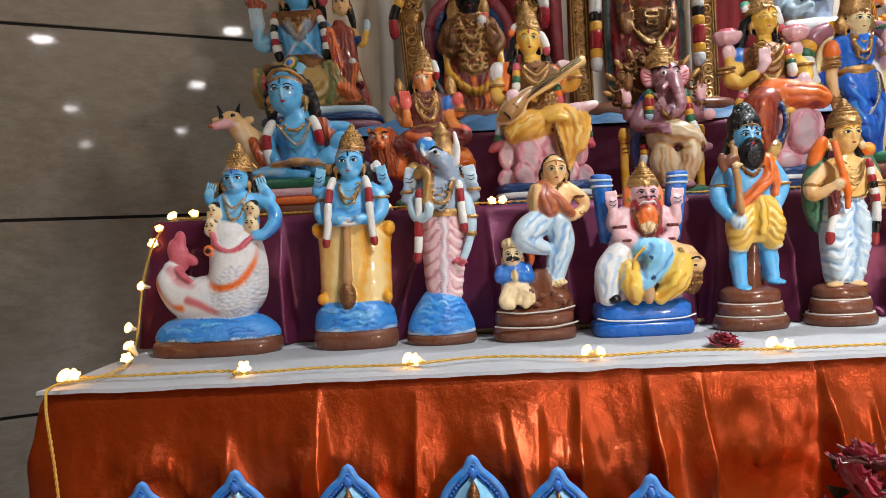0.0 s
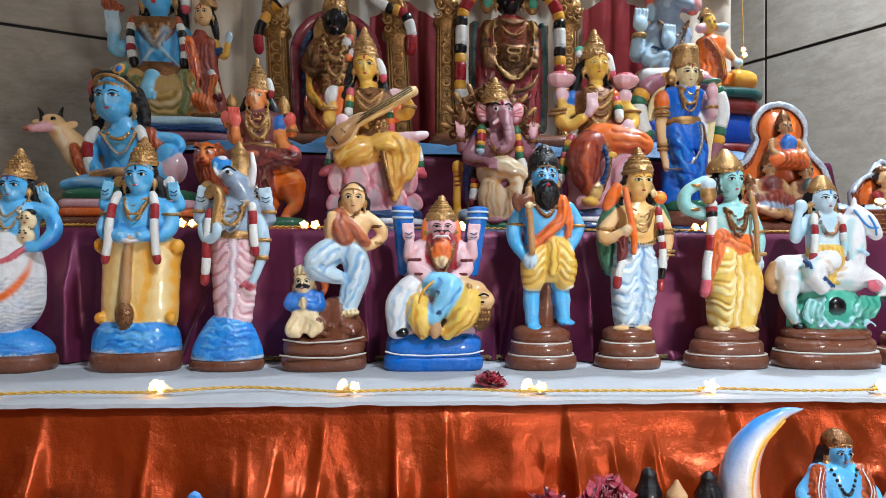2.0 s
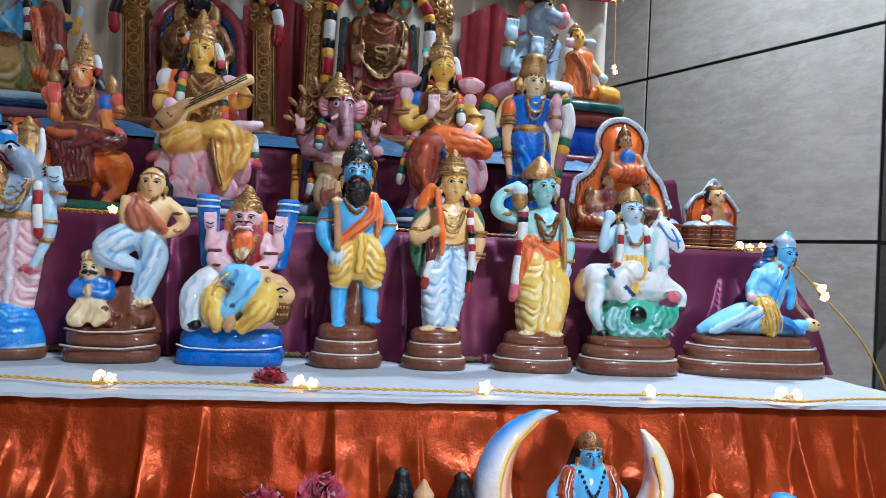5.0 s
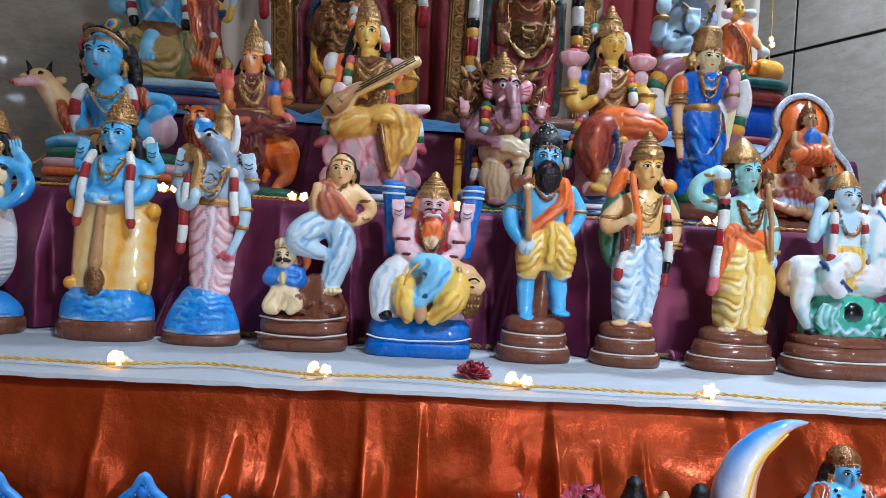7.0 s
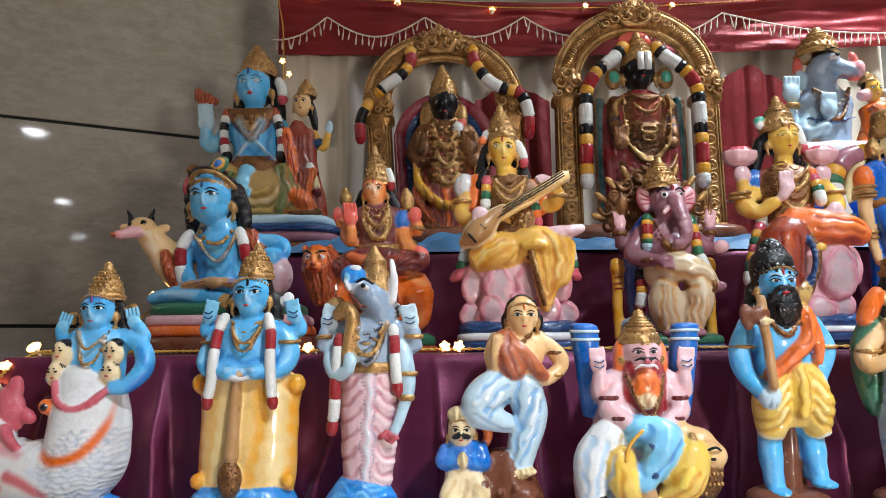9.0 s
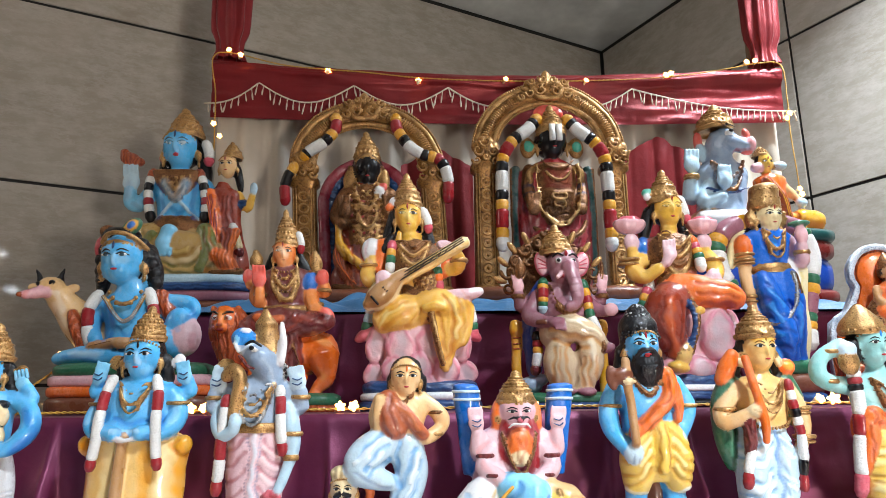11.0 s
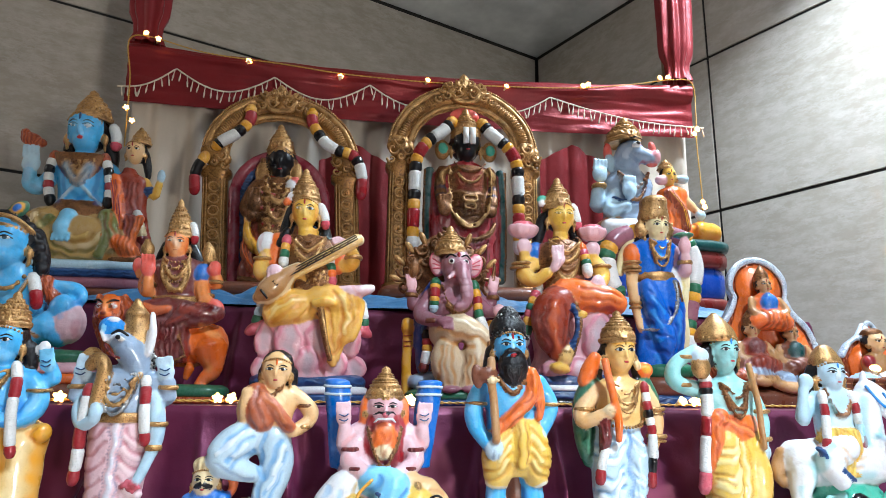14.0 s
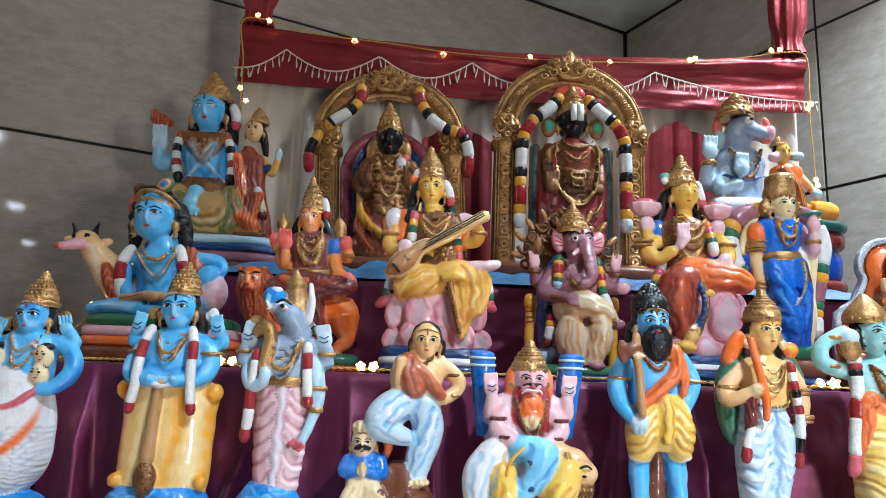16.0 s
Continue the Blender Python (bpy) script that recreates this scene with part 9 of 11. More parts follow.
def plaque():
    f = Figure(1173, 374, 780, 835, 0.056)
    dome = ring_points(1182, 180, 46, 46, 205, -25, 17)
    left = [(1086, 374), (1088, 290), (1096, 252), (1122, 232)]
    right = [(1234, 222), (1256, 248), (1270, 290), (1274, 374)]
    inner = ring_points(1182, 182, 36, 38, 205, -25, 15)
    f.plate(left + dome + right, 20, 30, RUST, GLITTER)
    f.plate([(1097, 374), (1100, 292), (1108, 262), (1132, 242)] + inner + [(1226, 230), (1246, 254), (1258, 292), (1262, 374)], 15, 21, ORG)
    path = [(x, y, 16) for x, y in left + dome + right]
    for o, r in ((0, 4.2), (6, 3.4)):
        f.beads([(1182 + (x - 1182) * (1 - o / 110), y + o * 0.7, d) for x, y, d in path[1:-1]], r, GLITTER, 110)
    # three seated figures in relief, a smaller one and their pots
    for x, y, k, body, skirt in ((1180, 180, 0.98, ORG, ROYAL), (1150, 252, 0.95, ROBE, DEEP), (1212, 256, 0.95, BRN, TEALD), (1116, 285, 0.72, RUST, BRN)):
        f.turn(x, 2, [(y + 74 * k, 30 * k, 18), (y + 52 * k, 32 * k, 20), (y + 38 * k, 20 * k, 14), (y + 24 * k, 24 * k, 13), (y + 16 * k, 12 * k, 9)], body, n=20, folds=7, amp=0.05)
        f.ball(x, y + 30 * k, -10, 14 * k, 15 * k, 8, skirt)
        f.limb([(x - 26 * k, y + 62 * k, -8, 11 * k), (x, y + 56 * k, -18, 13 * k), (x + 26 * k, y + 62 * k, -8, 11 * k)], body, 12)
        for s in (-1, 1):
            f.limb([(x + s * 22 * k, y + 24 * k, 0, 6 * k), (x + s * 28 * k, y + 44 * k, -8, 6 * k), (x + s * 12 * k, y + 52 * k, -16, 5 * k)], TAN, 8)
        f.head(x, y, 0, 12 * k, 15 * k, TAN, mark=RED)
        f.turn(x, 2, [(y - 8 * k, 12 * k, 11), (y - 18 * k, 11 * k, 10), (y - 28 * k, 5 * k, 5), (y - 34 * k, 1.5, 1.5)], OLDGOLD, n=14)
    for x, y in ((1140, 320), (1180, 330), (1232, 322)):
        f.ball(x, y, -14, 24, 12, 16, GRAY)
        f.limb([(x - 20, y + 6, -24, 7), (x, y + 14, -30, 8), (x + 22, y + 10, -24, 6)], TAN, 8)
    f.etch(0, [([(x + 9 * q, y + 44), (x + 7 * q, y + 60), (x + 10 * q, y + 76)], 3, 1.6, C(96, 34, 20), 0.6) for x, y in ((1180, 180), (1150, 252), (1212, 256)) for q in (-2, -1, 0, 1, 2)])
    f.plinth(1180, 0, [(346, 374, 96, 30)], [BRN], 4.0)
    f.statue("arched_relief_plaque", (1.034, 1.352, STEP_Z), "orange arched relief plaque with a silver glitter border and seated figures", ROW2, category="plaque")
    g = Figure(1345, 382, 770, 835, 0.06)
    out = [(1304, 382), (1300, 300), (1316, 278), (1338, 264), (1351, 244), (1366, 262), (1386, 284), (1396, 300), (1392, 382)]
    ins = [(1312, 382), (1310, 304), (1322, 286), (1340, 274), (1351, 260), (1363, 272), (1378, 290), (1386, 304), (1384, 382)]
    g.plate(out, 14, 26, RUST, GLITTER)
    g.plate(ins, 9, 15, ORG)
    g.beads([(x, y, 10) for x, y in out[1:-1]], 4.2, GLITTER, 44)
    g.turn(1347, 2, [(366, 24, 14), (340, 22, 14), (318, 24, 13), (302, 22, 11), (294, 9, 8)], TAN, n=18)
    g.ball(1330, 308, -4, 9, 10, 8, RED)
    g.ball(1366, 308, -4, 9, 10, 8, RED)
    g.ball(1360, 336, -8, 10, 12, 8, ROYAL)
    g.head(1347, 278, -2, 15, 17, PEACH, mark=RED)
    g.ball(1347, 262, 2, 16, 8, 13, OLDGOLD)
    g.plinth(1348, 4, [(360, 382, 46, 22)], [BRN], 4.0)
    g.statue("small_relief_plaque", (1.243, 1.335, STEP_Z), "small pointed orange relief plaque with a silver glitter border", ROW2, category="plaque")


def basket(x, y, scale):
    s = Shape()
    n = 24
    prof = [(0.75, 0), (0.9, 0.25), (1.0, 0.55), (0.98, 0.8), (1.06, 0.84), (1.06, 0.92), (0.9, 0.94), (0.8, 0.75)]
    vs = [(0.030 * r * (1 + 0.03 * math.cos(12 * a)) * math.cos(a), 0.030 * r * (1 + 0.03 * math.cos(12 * a)) * math.sin(a), 0.058 * z) for r, z in prof for a in [2 * math.pi * i / n for i in range(n)]]
    s.add(vs, grid_faces(n, len(prof), True) + [list(range(n))[::-1]], BRN)
    for k in range(5):
        z = 0.008 + 0.009 * k
        s.add(*tube([(0.0292 * math.cos(2 * math.pi * i / 20), 0.0292 * math.sin(2 * math.pi * i / 20), z) for i in range(21)], 0.0012, 5), TAN)
    ob = s.thing("brown_pot", Matrix.Translation((x, y, STEP_Z)) @ Matrix.Scale(scale, 4))
    tagged(ob, "small ribbed brown clay pot beside the plaques", "pot", "small pots")
    fill = Shape()
    fill.add(*sheet(lambda u, v: (0.027 * v * math.cos(6.2832 * u), 0.027 * v * math.sin(6.2832 * u), 0.052 + 0.012 * (1 - v * v) + 0.006 * abs(nz(9 * v * math.cos(6.2832 * u), 9 * v * math.sin(6.2832 * u), x * 7))), 28, 9), GRAY)
    fill.thing("pot_filling", Matrix(), ob)


for make in (flute_player, lion_rider, lute_player, elephant_figure, lotus_seated, sari_figure, plaque):
    make()
for x, y, k in ((1.085, 1.262, 1.0), (1.155, 1.270, 1.0), (1.205, 1.262, 1.05)):
    basket(x, y, k)

# ---- top step ----
TOPC = TOP_Z + 0.022


def serpent_seat():
    f = Figure(178, 545, 830, 741, 0.125)
    f.plinth(222, 0, [(522, 548, 132, 74), (505, 524, 128, 72), (492, 507, 130, 72), (478, 494, 122, 68)], [BRN, MAUVE, NAVY, PALE], 4.0)
    f.turn(214, 0, [(482, 106, 58), (455, 100, 56), (430, 90, 50), (405, 76, 44), (385, 60, 36)], LAP, n=30)
    f.limb([(180, 405, -20, 24), (140, 414, -26, 30), (104, 436, -20, 22), (100, 462, -14, 14)], LAP, 18)
    f.fan([(102 + 13 * k, 402 + 1.5 * k, -44 - 3 * k) for k in range(6)], (130, 472, -46), [LAP, MOSS, LAP, CRM], 8, 7, (-12, 0, -8))
    # the fall of the cloth between the knees, in rings of painted folds
    m = f.mark()
    f.ball(220, 446, -48, 80, 42, 20, LAP, 6, 26, 16)
    f.etch(m, [([(218 + 78 * r * math.cos(q * math.pi / 8), 436 + 44 * r * math.sin(q * math.pi / 8)) for q in range(9)], w, deep, col, 0.85)
               for r, w, deep, col in ((0.96, 6, 1.6, C(96, 100, 50)), (0.80, 5, -1.4, C(206, 176, 108)), (0.66, 5, 1.6, C(96, 100, 50)), (0.50, 6, -1.4, C(222, 204, 160)), (0.34, 4, 1.4, C(150, 112, 56)), (0.20, 4, -1.0, C(206, 176, 108)))])
    # lap cloth shading in colour: olive creases, pale crests
    f.etch(0, [([(120, 404), (146, 424), (150, 466)], 5, 1.6, C(120, 104, 40), 0.6), ([(146, 404), (168, 426), (164, 470)], 5, 1.6, C(120, 104, 40), 0.6), ([(108, 414), (128, 436), (130, 474)], 5, 1.4, C(130, 112, 44), 0.5), ([(132, 404), (156, 426), (156, 470)], 6, -1.2, C(236, 206, 140), 0.6), ([(180, 480), (230, 492), (300, 476)], 8, 0, C(226, 206, 170), 0.6), ([(262, 474), (310, 486)], 9, 0, C(232, 140, 60), 0.6)])
    f.limb([(258, 400, -44, 14), (268, 430, -54, 14), (250, 470, -58, 10)], MOSS, 12)
    f.limb([(196, 405, -52, 17), (188, 428, -62, 16), (190, 440, -64, 13)], BLUE2, 12)
    for k in range(4):
        f.limb([(178 + 8 * k, 440, -70, 4), (176 + 8 * k, 450, -72, 3.4)], BLUE2, 6, 2)
    f.limb([(256, 440, -44, 22), (290, 455, -44, 20), (310, 480, -40, 12)], ORG, 14)
    f.turn(206, -6, [(392, 50, 32), (370, 46, 32), (340, 48, 32), (312, 56, 30), (298, 50, 25), (288, 20, 18), (276, 18, 17)], BLUE, n=26)
    f.turn(204, -8, [(402, 56, 38), (388, 58, 40), (376, 52, 36)], OLDGOLD, n=26, folds=9, amp=0.04)
    f.limb([(158, 312, 0, 18), (130, 345, -6, 18), (112, 345, -16, 15), (116, 325, -22, 13)], BLUE2, 14)
    f.hand(118, 312, -24, 17, PALE)
    f.ball(116, 268, -20, 20, 12, 12, RUST, 12)
    f.ball(106, 258, -20, 9, 9, 8, RUST)
    f.ball(132, 274, -20, 12, 8, 9, RUST)
    f.limb([(252, 312, 0, 17), (270, 345, -4, 16), (262, 375, -18, 13)], BLUE, 12)
    for s in (-1, 1):
        f.garland([(205 + s * 44, 292, -22), (205 + s * 52, 320, -28), (205 + s * 54, 350, -28), (205 + s * 50, 380, -28)], 9, [RUST, WHT, INK, WHT, RED, WHT, INK])
        f.limb([(212 + s * 30, 240, 10, 14), (212 + s * 38, 275, 12, 14), (212 + s * 42, 300, 10, 10)], BLK, 10)
        f.line([(206 + s * 6, 350, -38), (206 + s * 26, 368, -38), (206 + s * 40, 380, -34)], PALE, 3)
    f.turn(206, -30, [(356, 4, 4), (338, 22, 9), (312, 40, 11), (292, 46, 11)], OLDGOLD, n=20)
    for dip, r in ((345, 4), (328, 4)):
        f.beads([(178, 292, -30), (192, dip - 14, -42), (206, dip, -44), (220, dip - 14, -42), (234, 292, -30)], r, GOLD)
    for q in range(6):
        w = 34 - 4 * q
        for k in range(8):
            x = 206 + w * (2 * (k + 0.5) / 8 - 1)
            f.ball(x, 302 + 8 * q + 7 * (1 - ((x - 206) / w) ** 2), -42 + 8 * ((x - 206) / 40) ** 2, 2.8, 3, 2.4, GOLD if (k + q) % 3 else OLDGOLD, n=6, k=4)
    f.head(211, 245, -8, 34, 41, BLUE, turn=-0.1, mark=NAVY)
    f.crown(222, 222, 168, 32, -2)
    f.garland([(258, 232, -2), (264, 252, -4), (262, 270, -4)], 10, [WHT, WHT, WHT, ROSE])
    f.ball(174, 262, -6, 8, 9, 8, ROSE)
    # the companion at the knee
    f.turn(290, -10, [(480, 40, 26), (440, 38, 26), (400, 30, 22), (365, 30, 20), (330, 32, 18), (318, 16, 12), (308, 10, 10)], ROBE, n=24, folds=9, amp=0.04)
    f.fan([(268 + 12 * k, 400, -36) for k in range(5)], (286, 470, -40), [ROBE, ORG, DEEP], 8, 8, (0, 4, -8))
    f.limb([(252, 470, -46, 7), (284, 478, -54, 7), (322, 472, -46, 7)], OLDGOLD, 10)
    f.drape([(266, 330, -24), (276, 380, -34), (276, 430, -36)], 11, ORG, RED, 3)
    f.limb([(316, 330, -6, 11), (334, 355, -10, 10), (346, 335, -18, 8)], FLESH, 10)
    f.ball(350, 322, -20, 8, 13, 7, PALE)
    f.ball(326, 348, -10, 14, 9, 11, NAVY)
    f.garland([(306, 390, -24), (312, 420, -26), (316, 440, -24)], 10, [WHT, CRM, CRM, WINE])
    f.limb([(314, 275, 4, 9), (318, 300, 6, 9), (320, 318, 4, 6)], BLK, 8)
    f.head(302, 278, -12, 18, 23, PEACH, turn=-0.3, mark=RED)
    f.crown(312, 262, 232, 17, -8)
    f.spray(0, [([(186, 318, -38), (206, 350, -40), (226, 318, -38)], 12, C(128, 196, 236), 0.5), ([(110, 340, -30), (116, 320, -34)], 10, C(160, 190, 220), 0.6), ([(130, 430, -50), (150, 470, -50)], 10, C(226, 196, 128), 0.6), ([(270, 480, -46), (310, 484, -40)], 12, C(226, 130, 50), 0.6), ([(196, 240, -42), (226, 240, -42)], 9, C(128, 196, 236), 0.5)])
    # chest and robe shaded in colour, with pale highlights on the face
    f.etch(0, [([(170, 320), (180, 356), (172, 380)], 7, 0.6, C(26, 92, 176), 0.55), ([(242, 320), (234, 356), (240, 380)], 7, 0.6, C(26, 92, 176), 0.55), ([(196, 362), (206, 374), (218, 362)], 6, 1, C(26, 92, 176), 0.5), ([(198, 262), (204, 274)], 6, 0, C(120, 196, 240), 0.6), ([(211, 240), (211, 256)], 5, 0, C(160, 214, 244), 0.7), ([(120, 352), (136, 356)], 7, 0, C(110, 140, 180), 0.5)]
           + [([(272 + 9 * k, 340), (270 + 9 * k, 372), (272 + 8 * k, 396)], 3.4, 1.4, C(90, 26, 16), 0.6) for k in range(5)]
           + [([(262 + 10 * k, 400), (268 + 8 * k, 436), (276 + 6 * k, 468)], 3.6, 1.6, C(196, 88, 40) if k % 2 else C(96, 28, 16), 0.65) for k in range(7)])
    f.statue("serpent_seat_idol", (-0.381, 1.74, TOPC), "painted clay large blue seated idol with a companion on serpent coils", ROW3)


def shrine_arch(f, x, y, rx, ry, thick, foot, peak, d):
    """A gilded arch on two carved pillars with a crest, drawn into figure f; its carving stays crisp."""
    f.crisp = True
    for s in (-1, 1):
        px = x + s * rx
        f.turn(px, d, [(foot, thick * 1.1, 22), (foot - 12, thick * 1.15, 23), (foot - 16, thick * 0.9, 18), (y + 40, thick * 0.85, 17), (y + 34, thick * 1.1, 22), (y + 26, thick * 1.1, 22), (y + 20, thick * 0.9, 18)], CARVED, n=24, sq=4.0, seg=1)
        rows = int((foot - y - 56) / 21)
        for q in (-0.72, -0.52, 0.52, 0.72):
            f.limb([(px + q * thick, y + 44, d - 17, 1.7), (px + q * thick, foot - 18, d - 18, 1.7)], GOLD, 6)
        for k in range(rows):
            ring = [(px + thick * 0.36 * math.cos(2 * math.pi * w / 8), y + 58 + 21 * k + 8 * math.sin(2 * math.pi * w / 8), d - 17, 1.9) for w in range(9)]
            f.limb(ring, GOLD, 6, 2)
            f.ball(px, y + 58 + 21 * k, d - 17, 3, 3, 3, CARVED, n=8, k=5)
        for k in range(5):
            a = radians(36 * k)
            f.ball(px + thick * 0.75 * math.cos(a), y + 8 - 22 * math.sin(a), d - 14, 11, 12, 9, GOLD if k % 2 else CARVED, n=10, k=6)
        f.ball(px, y + 2, d - 16, thick * 0.8, 20, 11, CARVED)
    for k, (o, r) in enumerate(((0, thick * 0.5), (-thick * 0.62, thick * 0.24), (thick * 0.62, thick * 0.26))):
        f.arch(x, y, rx + o, ry + o, r, d - 2 - 4 * (k > 0), CARVED if k == 0 else GOLD)
    for k in range(76):
        a = radians(6 + 168 * k / 75)
        f.ball(x + (rx + thick * 0.10) * math.cos(a), y - (ry + thick * 0.10) * math.sin(a), d - thick * 0.5, 1.9, thick * 0.34, 4.5, GOLD, 90 - math.degrees(a), n=6, k=4)
    for o, r in ((-thick * 0.9, 2.4), (thick * 0.92, 2.8), (-thick * 0.36, 1.8)):
        f.beads([(px, py, d - thick * 0.34) for px, py in ring_points(x, y, rx + o, ry + o, 176, 4, 24)], r, GOLD, 84)
    top = y - ry
    for s in (-1, 1):
        for q, (ox, oy, r) in enumerate(((-0.6, 4, 11), (0.6, 4, 11), (0, -12, 12), (-0.7, 22, 8), (0.7, 22, 8), (0, 16, 7))):
            f.limb([(x + s * (rx + ox * thick) + r * math.cos(w * 0.95) * (1 - 0.13 * w) * (1 if q % 2 else -1), y + oy + r * math.sin(w * 0.95) * (1 - 0.13 * w), d - 24 - 0.6 * w, 2.7 - 0.2 * w) for w in range(7)], GOLD, 7, 3)
        for q, (ox, oy, r) in enumerate(((14, -2, 10), (34, 4, 9), (30, -18, 8), (10, -22, 8), (50, 12, 7))):
            f.limb([(x + s * ox + s * r * math.cos(w * 0.95) * (1 - 0.13 * w), top + oy + r * math.sin(w * 0.95) * (1 - 0.13 * w), d - 25 - 0.6 * w, 2.5 - 0.2 * w) for w in range(7)], GOLD, 7, 3)
    f.ball(x, top - 4, d - 12, 22, 20, 12, CARVED)
    for k in range(11):
        a = radians(-8 + 196 * k / 10)
        f.ball(x + 38 * math.cos(a), top - 2 - 20 * math.sin(a), d - 14, 4.5, 13, 5, GOLD if k % 2 else CARVED, 90 - math.degrees(a), n=8, k=6)
        f.limb([(x + 20 * math.cos(a), top - 2 - 14 * math.sin(a), d - 20, 2.4), (x + 32 * math.cos(a + 0.14), top - 2 - 20 * math.sin(a + 0.14), d - 19, 2.0), (x + 42 * math.cos(a - 0.1), top - 2 - 28 * math.sin(a - 0.1), d - 14, 1.6)], GOLD, 6, 3)
    for s in (-1, 1):
        f.limb([(x, top + 12, d - 20, 5), (x + s * 20, top + 8, d - 20, 6), (x + s * 26, top - 10, d - 18, 6), (x + s * 12, top - 16, d - 18, 5), (x + s * 10, top - 4, d - 20, 4)], GOLD, 8)
        f.limb([(x + s * 20, top - 6, d - 12, 8), (x + s * 36, top - 10, d - 10, 8), (x + s * 34, (top + peak) / 2, d - 10, 6), (x + s * 20, (top + peak) / 2, d - 10, 5)], CARVED, 8)
        f.ball(x + s * 7, top - 2, d - 24, 4, 4, 3, GOLD)
    f.turn(x, d - 8, [(top - 8, 18, 9), ((top + peak) / 2, 16, 9), (peak + 6, 8, 6), (peak, 2, 2)], GOLD, n=16, folds=5, amp=0.12)
    f.crisp = False


def dark_goddess():
    f = Figure(527, 552, 790, 707, 0.0625)
    f.plinth(545, 0, [(532, 552, 172, 74), (514, 534, 164, 70)], [OLDGOLD, BRN], 5.0)
    shrine_arch(f, 550, 285, 124, 96, 27, 516, 147, 20)
    f.arch(547, 360, 84, 78, 11, 8, paint("paint_dull_rose", C(150, 48, 66)), foot=512)
    f.arch(547, 360, 68, 64, 9, 14, NAVY, foot=512)
    f.plate([(482, 514)] + ring_points(547, 360, 64, 62, 180, 0, 13) + [(612, 514)], 24, 30, NAVY)
    f.turn(548, -4, [(512, 74, 42), (485, 74, 43), (455, 60, 38), (420, 52, 32), (385, 56, 30), (350, 54, 27), (332, 40, 22), (322, 18, 16)], ROBE, n=28, folds=9, amp=0.03)
    f.turn(548, -8, [(440, 45, 34), (410, 44, 33), (380, 47, 31), (340, 45, 26), (330, 30, 20)], OLDGOLD, n=26, folds=11, amp=0.03)
    f.fan([(508 + 11 * k, 440, -40) for k in range(8)], (546, 506, -44), [ROBE, DEEP, ROBE, ORG], 6, 8, (0, 0, -6))
    f.limb([(492, 400, -26, 6), (500, 445, -44, 8), (546, 476, -54, 8), (596, 446, -44, 8), (604, 400, -26, 7)], SUN, 10)
    f.limb([(482, 506, -40, 6), (546, 514, -52, 7), (614, 506, -40, 6)], OLDGOLD, 10)
    for s in (-1, 1):
        f.limb([(548 + s * 40, 342, -6, 15), (548 + s * 58, 380, -10, 15), (548 + s * 44, 400, -32, 12)], OLDGOLD, 12)
        f.hand(548 + s * 42, 378, -38, 14, OLDGOLD)
        f.drape([(548 + s * 50, 430, -26), (548 + s * 54, 465, -34), (548 + s * 30, 500, -40)], 12, RUST, ORG, 3)
        f.ball(548 + s * 32, 318, -8, 13, 22, 11, GOLD)
    f.head(551, 300, -8, 26, 32, INK)
    f.crown(551, 280, 228, 24, -2)
    for dip, r in ((440, 4.4), (410, 4.2), (380, 4.0), (352, 3.6)):
        f.beads([(524, 330, -26), (532, dip - 20, -40), (548, dip, -44), (564, dip - 20, -40), (572, 330, -26)], r, GOLD)
    f.ball(572, 345, -34, 10, 10, 8, WHT)
    f.ball(580, 336, -32, 8, 8, 7, CORAL)
    f.garland([(494, 200, -6), (492, 225, -10), (470, 250, -14), (442, 266, -12), (430, 276, -10)], 11, [SUN, RED, RED, SUN, INK, WHT, WHT, WHT, INK, SUN])
    f.garland([(610, 200, -6), (612, 225, -10), (632, 255, -14), (656, 270, -12), (690, 280, -10), (704, 310, -6), (702, 350, -4)], 11, [SUN, RED, RED, SUN, INK, WHT, WHT, WHT, INK, SUN, RED, INK, WHT, WHT, RED, RED])
    f.garland([(412, 290, -6), (394, 320, -4), (392, 355, -2)], 10, [SUN, INK, INK, RED, RED])
    # dark strokes in skirt, arms and bodice paint in the shading of their folds
    f.etch(0, [([(486 + 16 * k, 446 - 2 * abs(k - 4)), (500 + 12 * k, 480), (516 + 8 * k, 508)], 3.6, 1.8, C(90, 22, 16) if k % 2 else C(206, 96, 30), 0.65) for k in range(9)]
           + [([(548 + q * 40, 350), (548 + q * 50, 380), (548 + q * 40, 398)], 5, 1.4, C(70, 40, 20), 0.6) for q in (-1, 1)]
           + [([(520, 360 + 18 * k), (548, 372 + 18 * k), (576, 360 + 18 * k)], 3, 1.4, C(70, 40, 22), 0.7) for k in range(5)])
    for q, y in enumerate(range(340, 440, 9)):
        w = 34 - 0.09 * abs(y - 380)
        for k in range(9):
            x = 548 + w * (2 * (k + 0.5) / 9 - 1)
            f.ball(x, y + 5 * (1 - ((x - 548) / w) ** 2), -42 + 10 * ((x - 548) / 40) ** 2, 2.4 + 0.6 * ((k + q) % 2), 2.6, 2.2, (OLDGOLD, GOLD, RED)[(k + q) % 3 if q % 3 == 2 else q % 2], n=6, k=4)
    for s in (-1, 1):
        for k in range(5):
            f.ball(548 + s * (30 + 3 * math.sin(2 * k)), 296 + 9 * k, -12, 6, 5, 5, GOLD if k % 2 else OLDGOLD, n=8, k=5)
    f.statue("dark_seated_idol", (0.047, 1.752, TOPC), "black-faced seated idol under a gilded arch hung with garlands", ROW3)


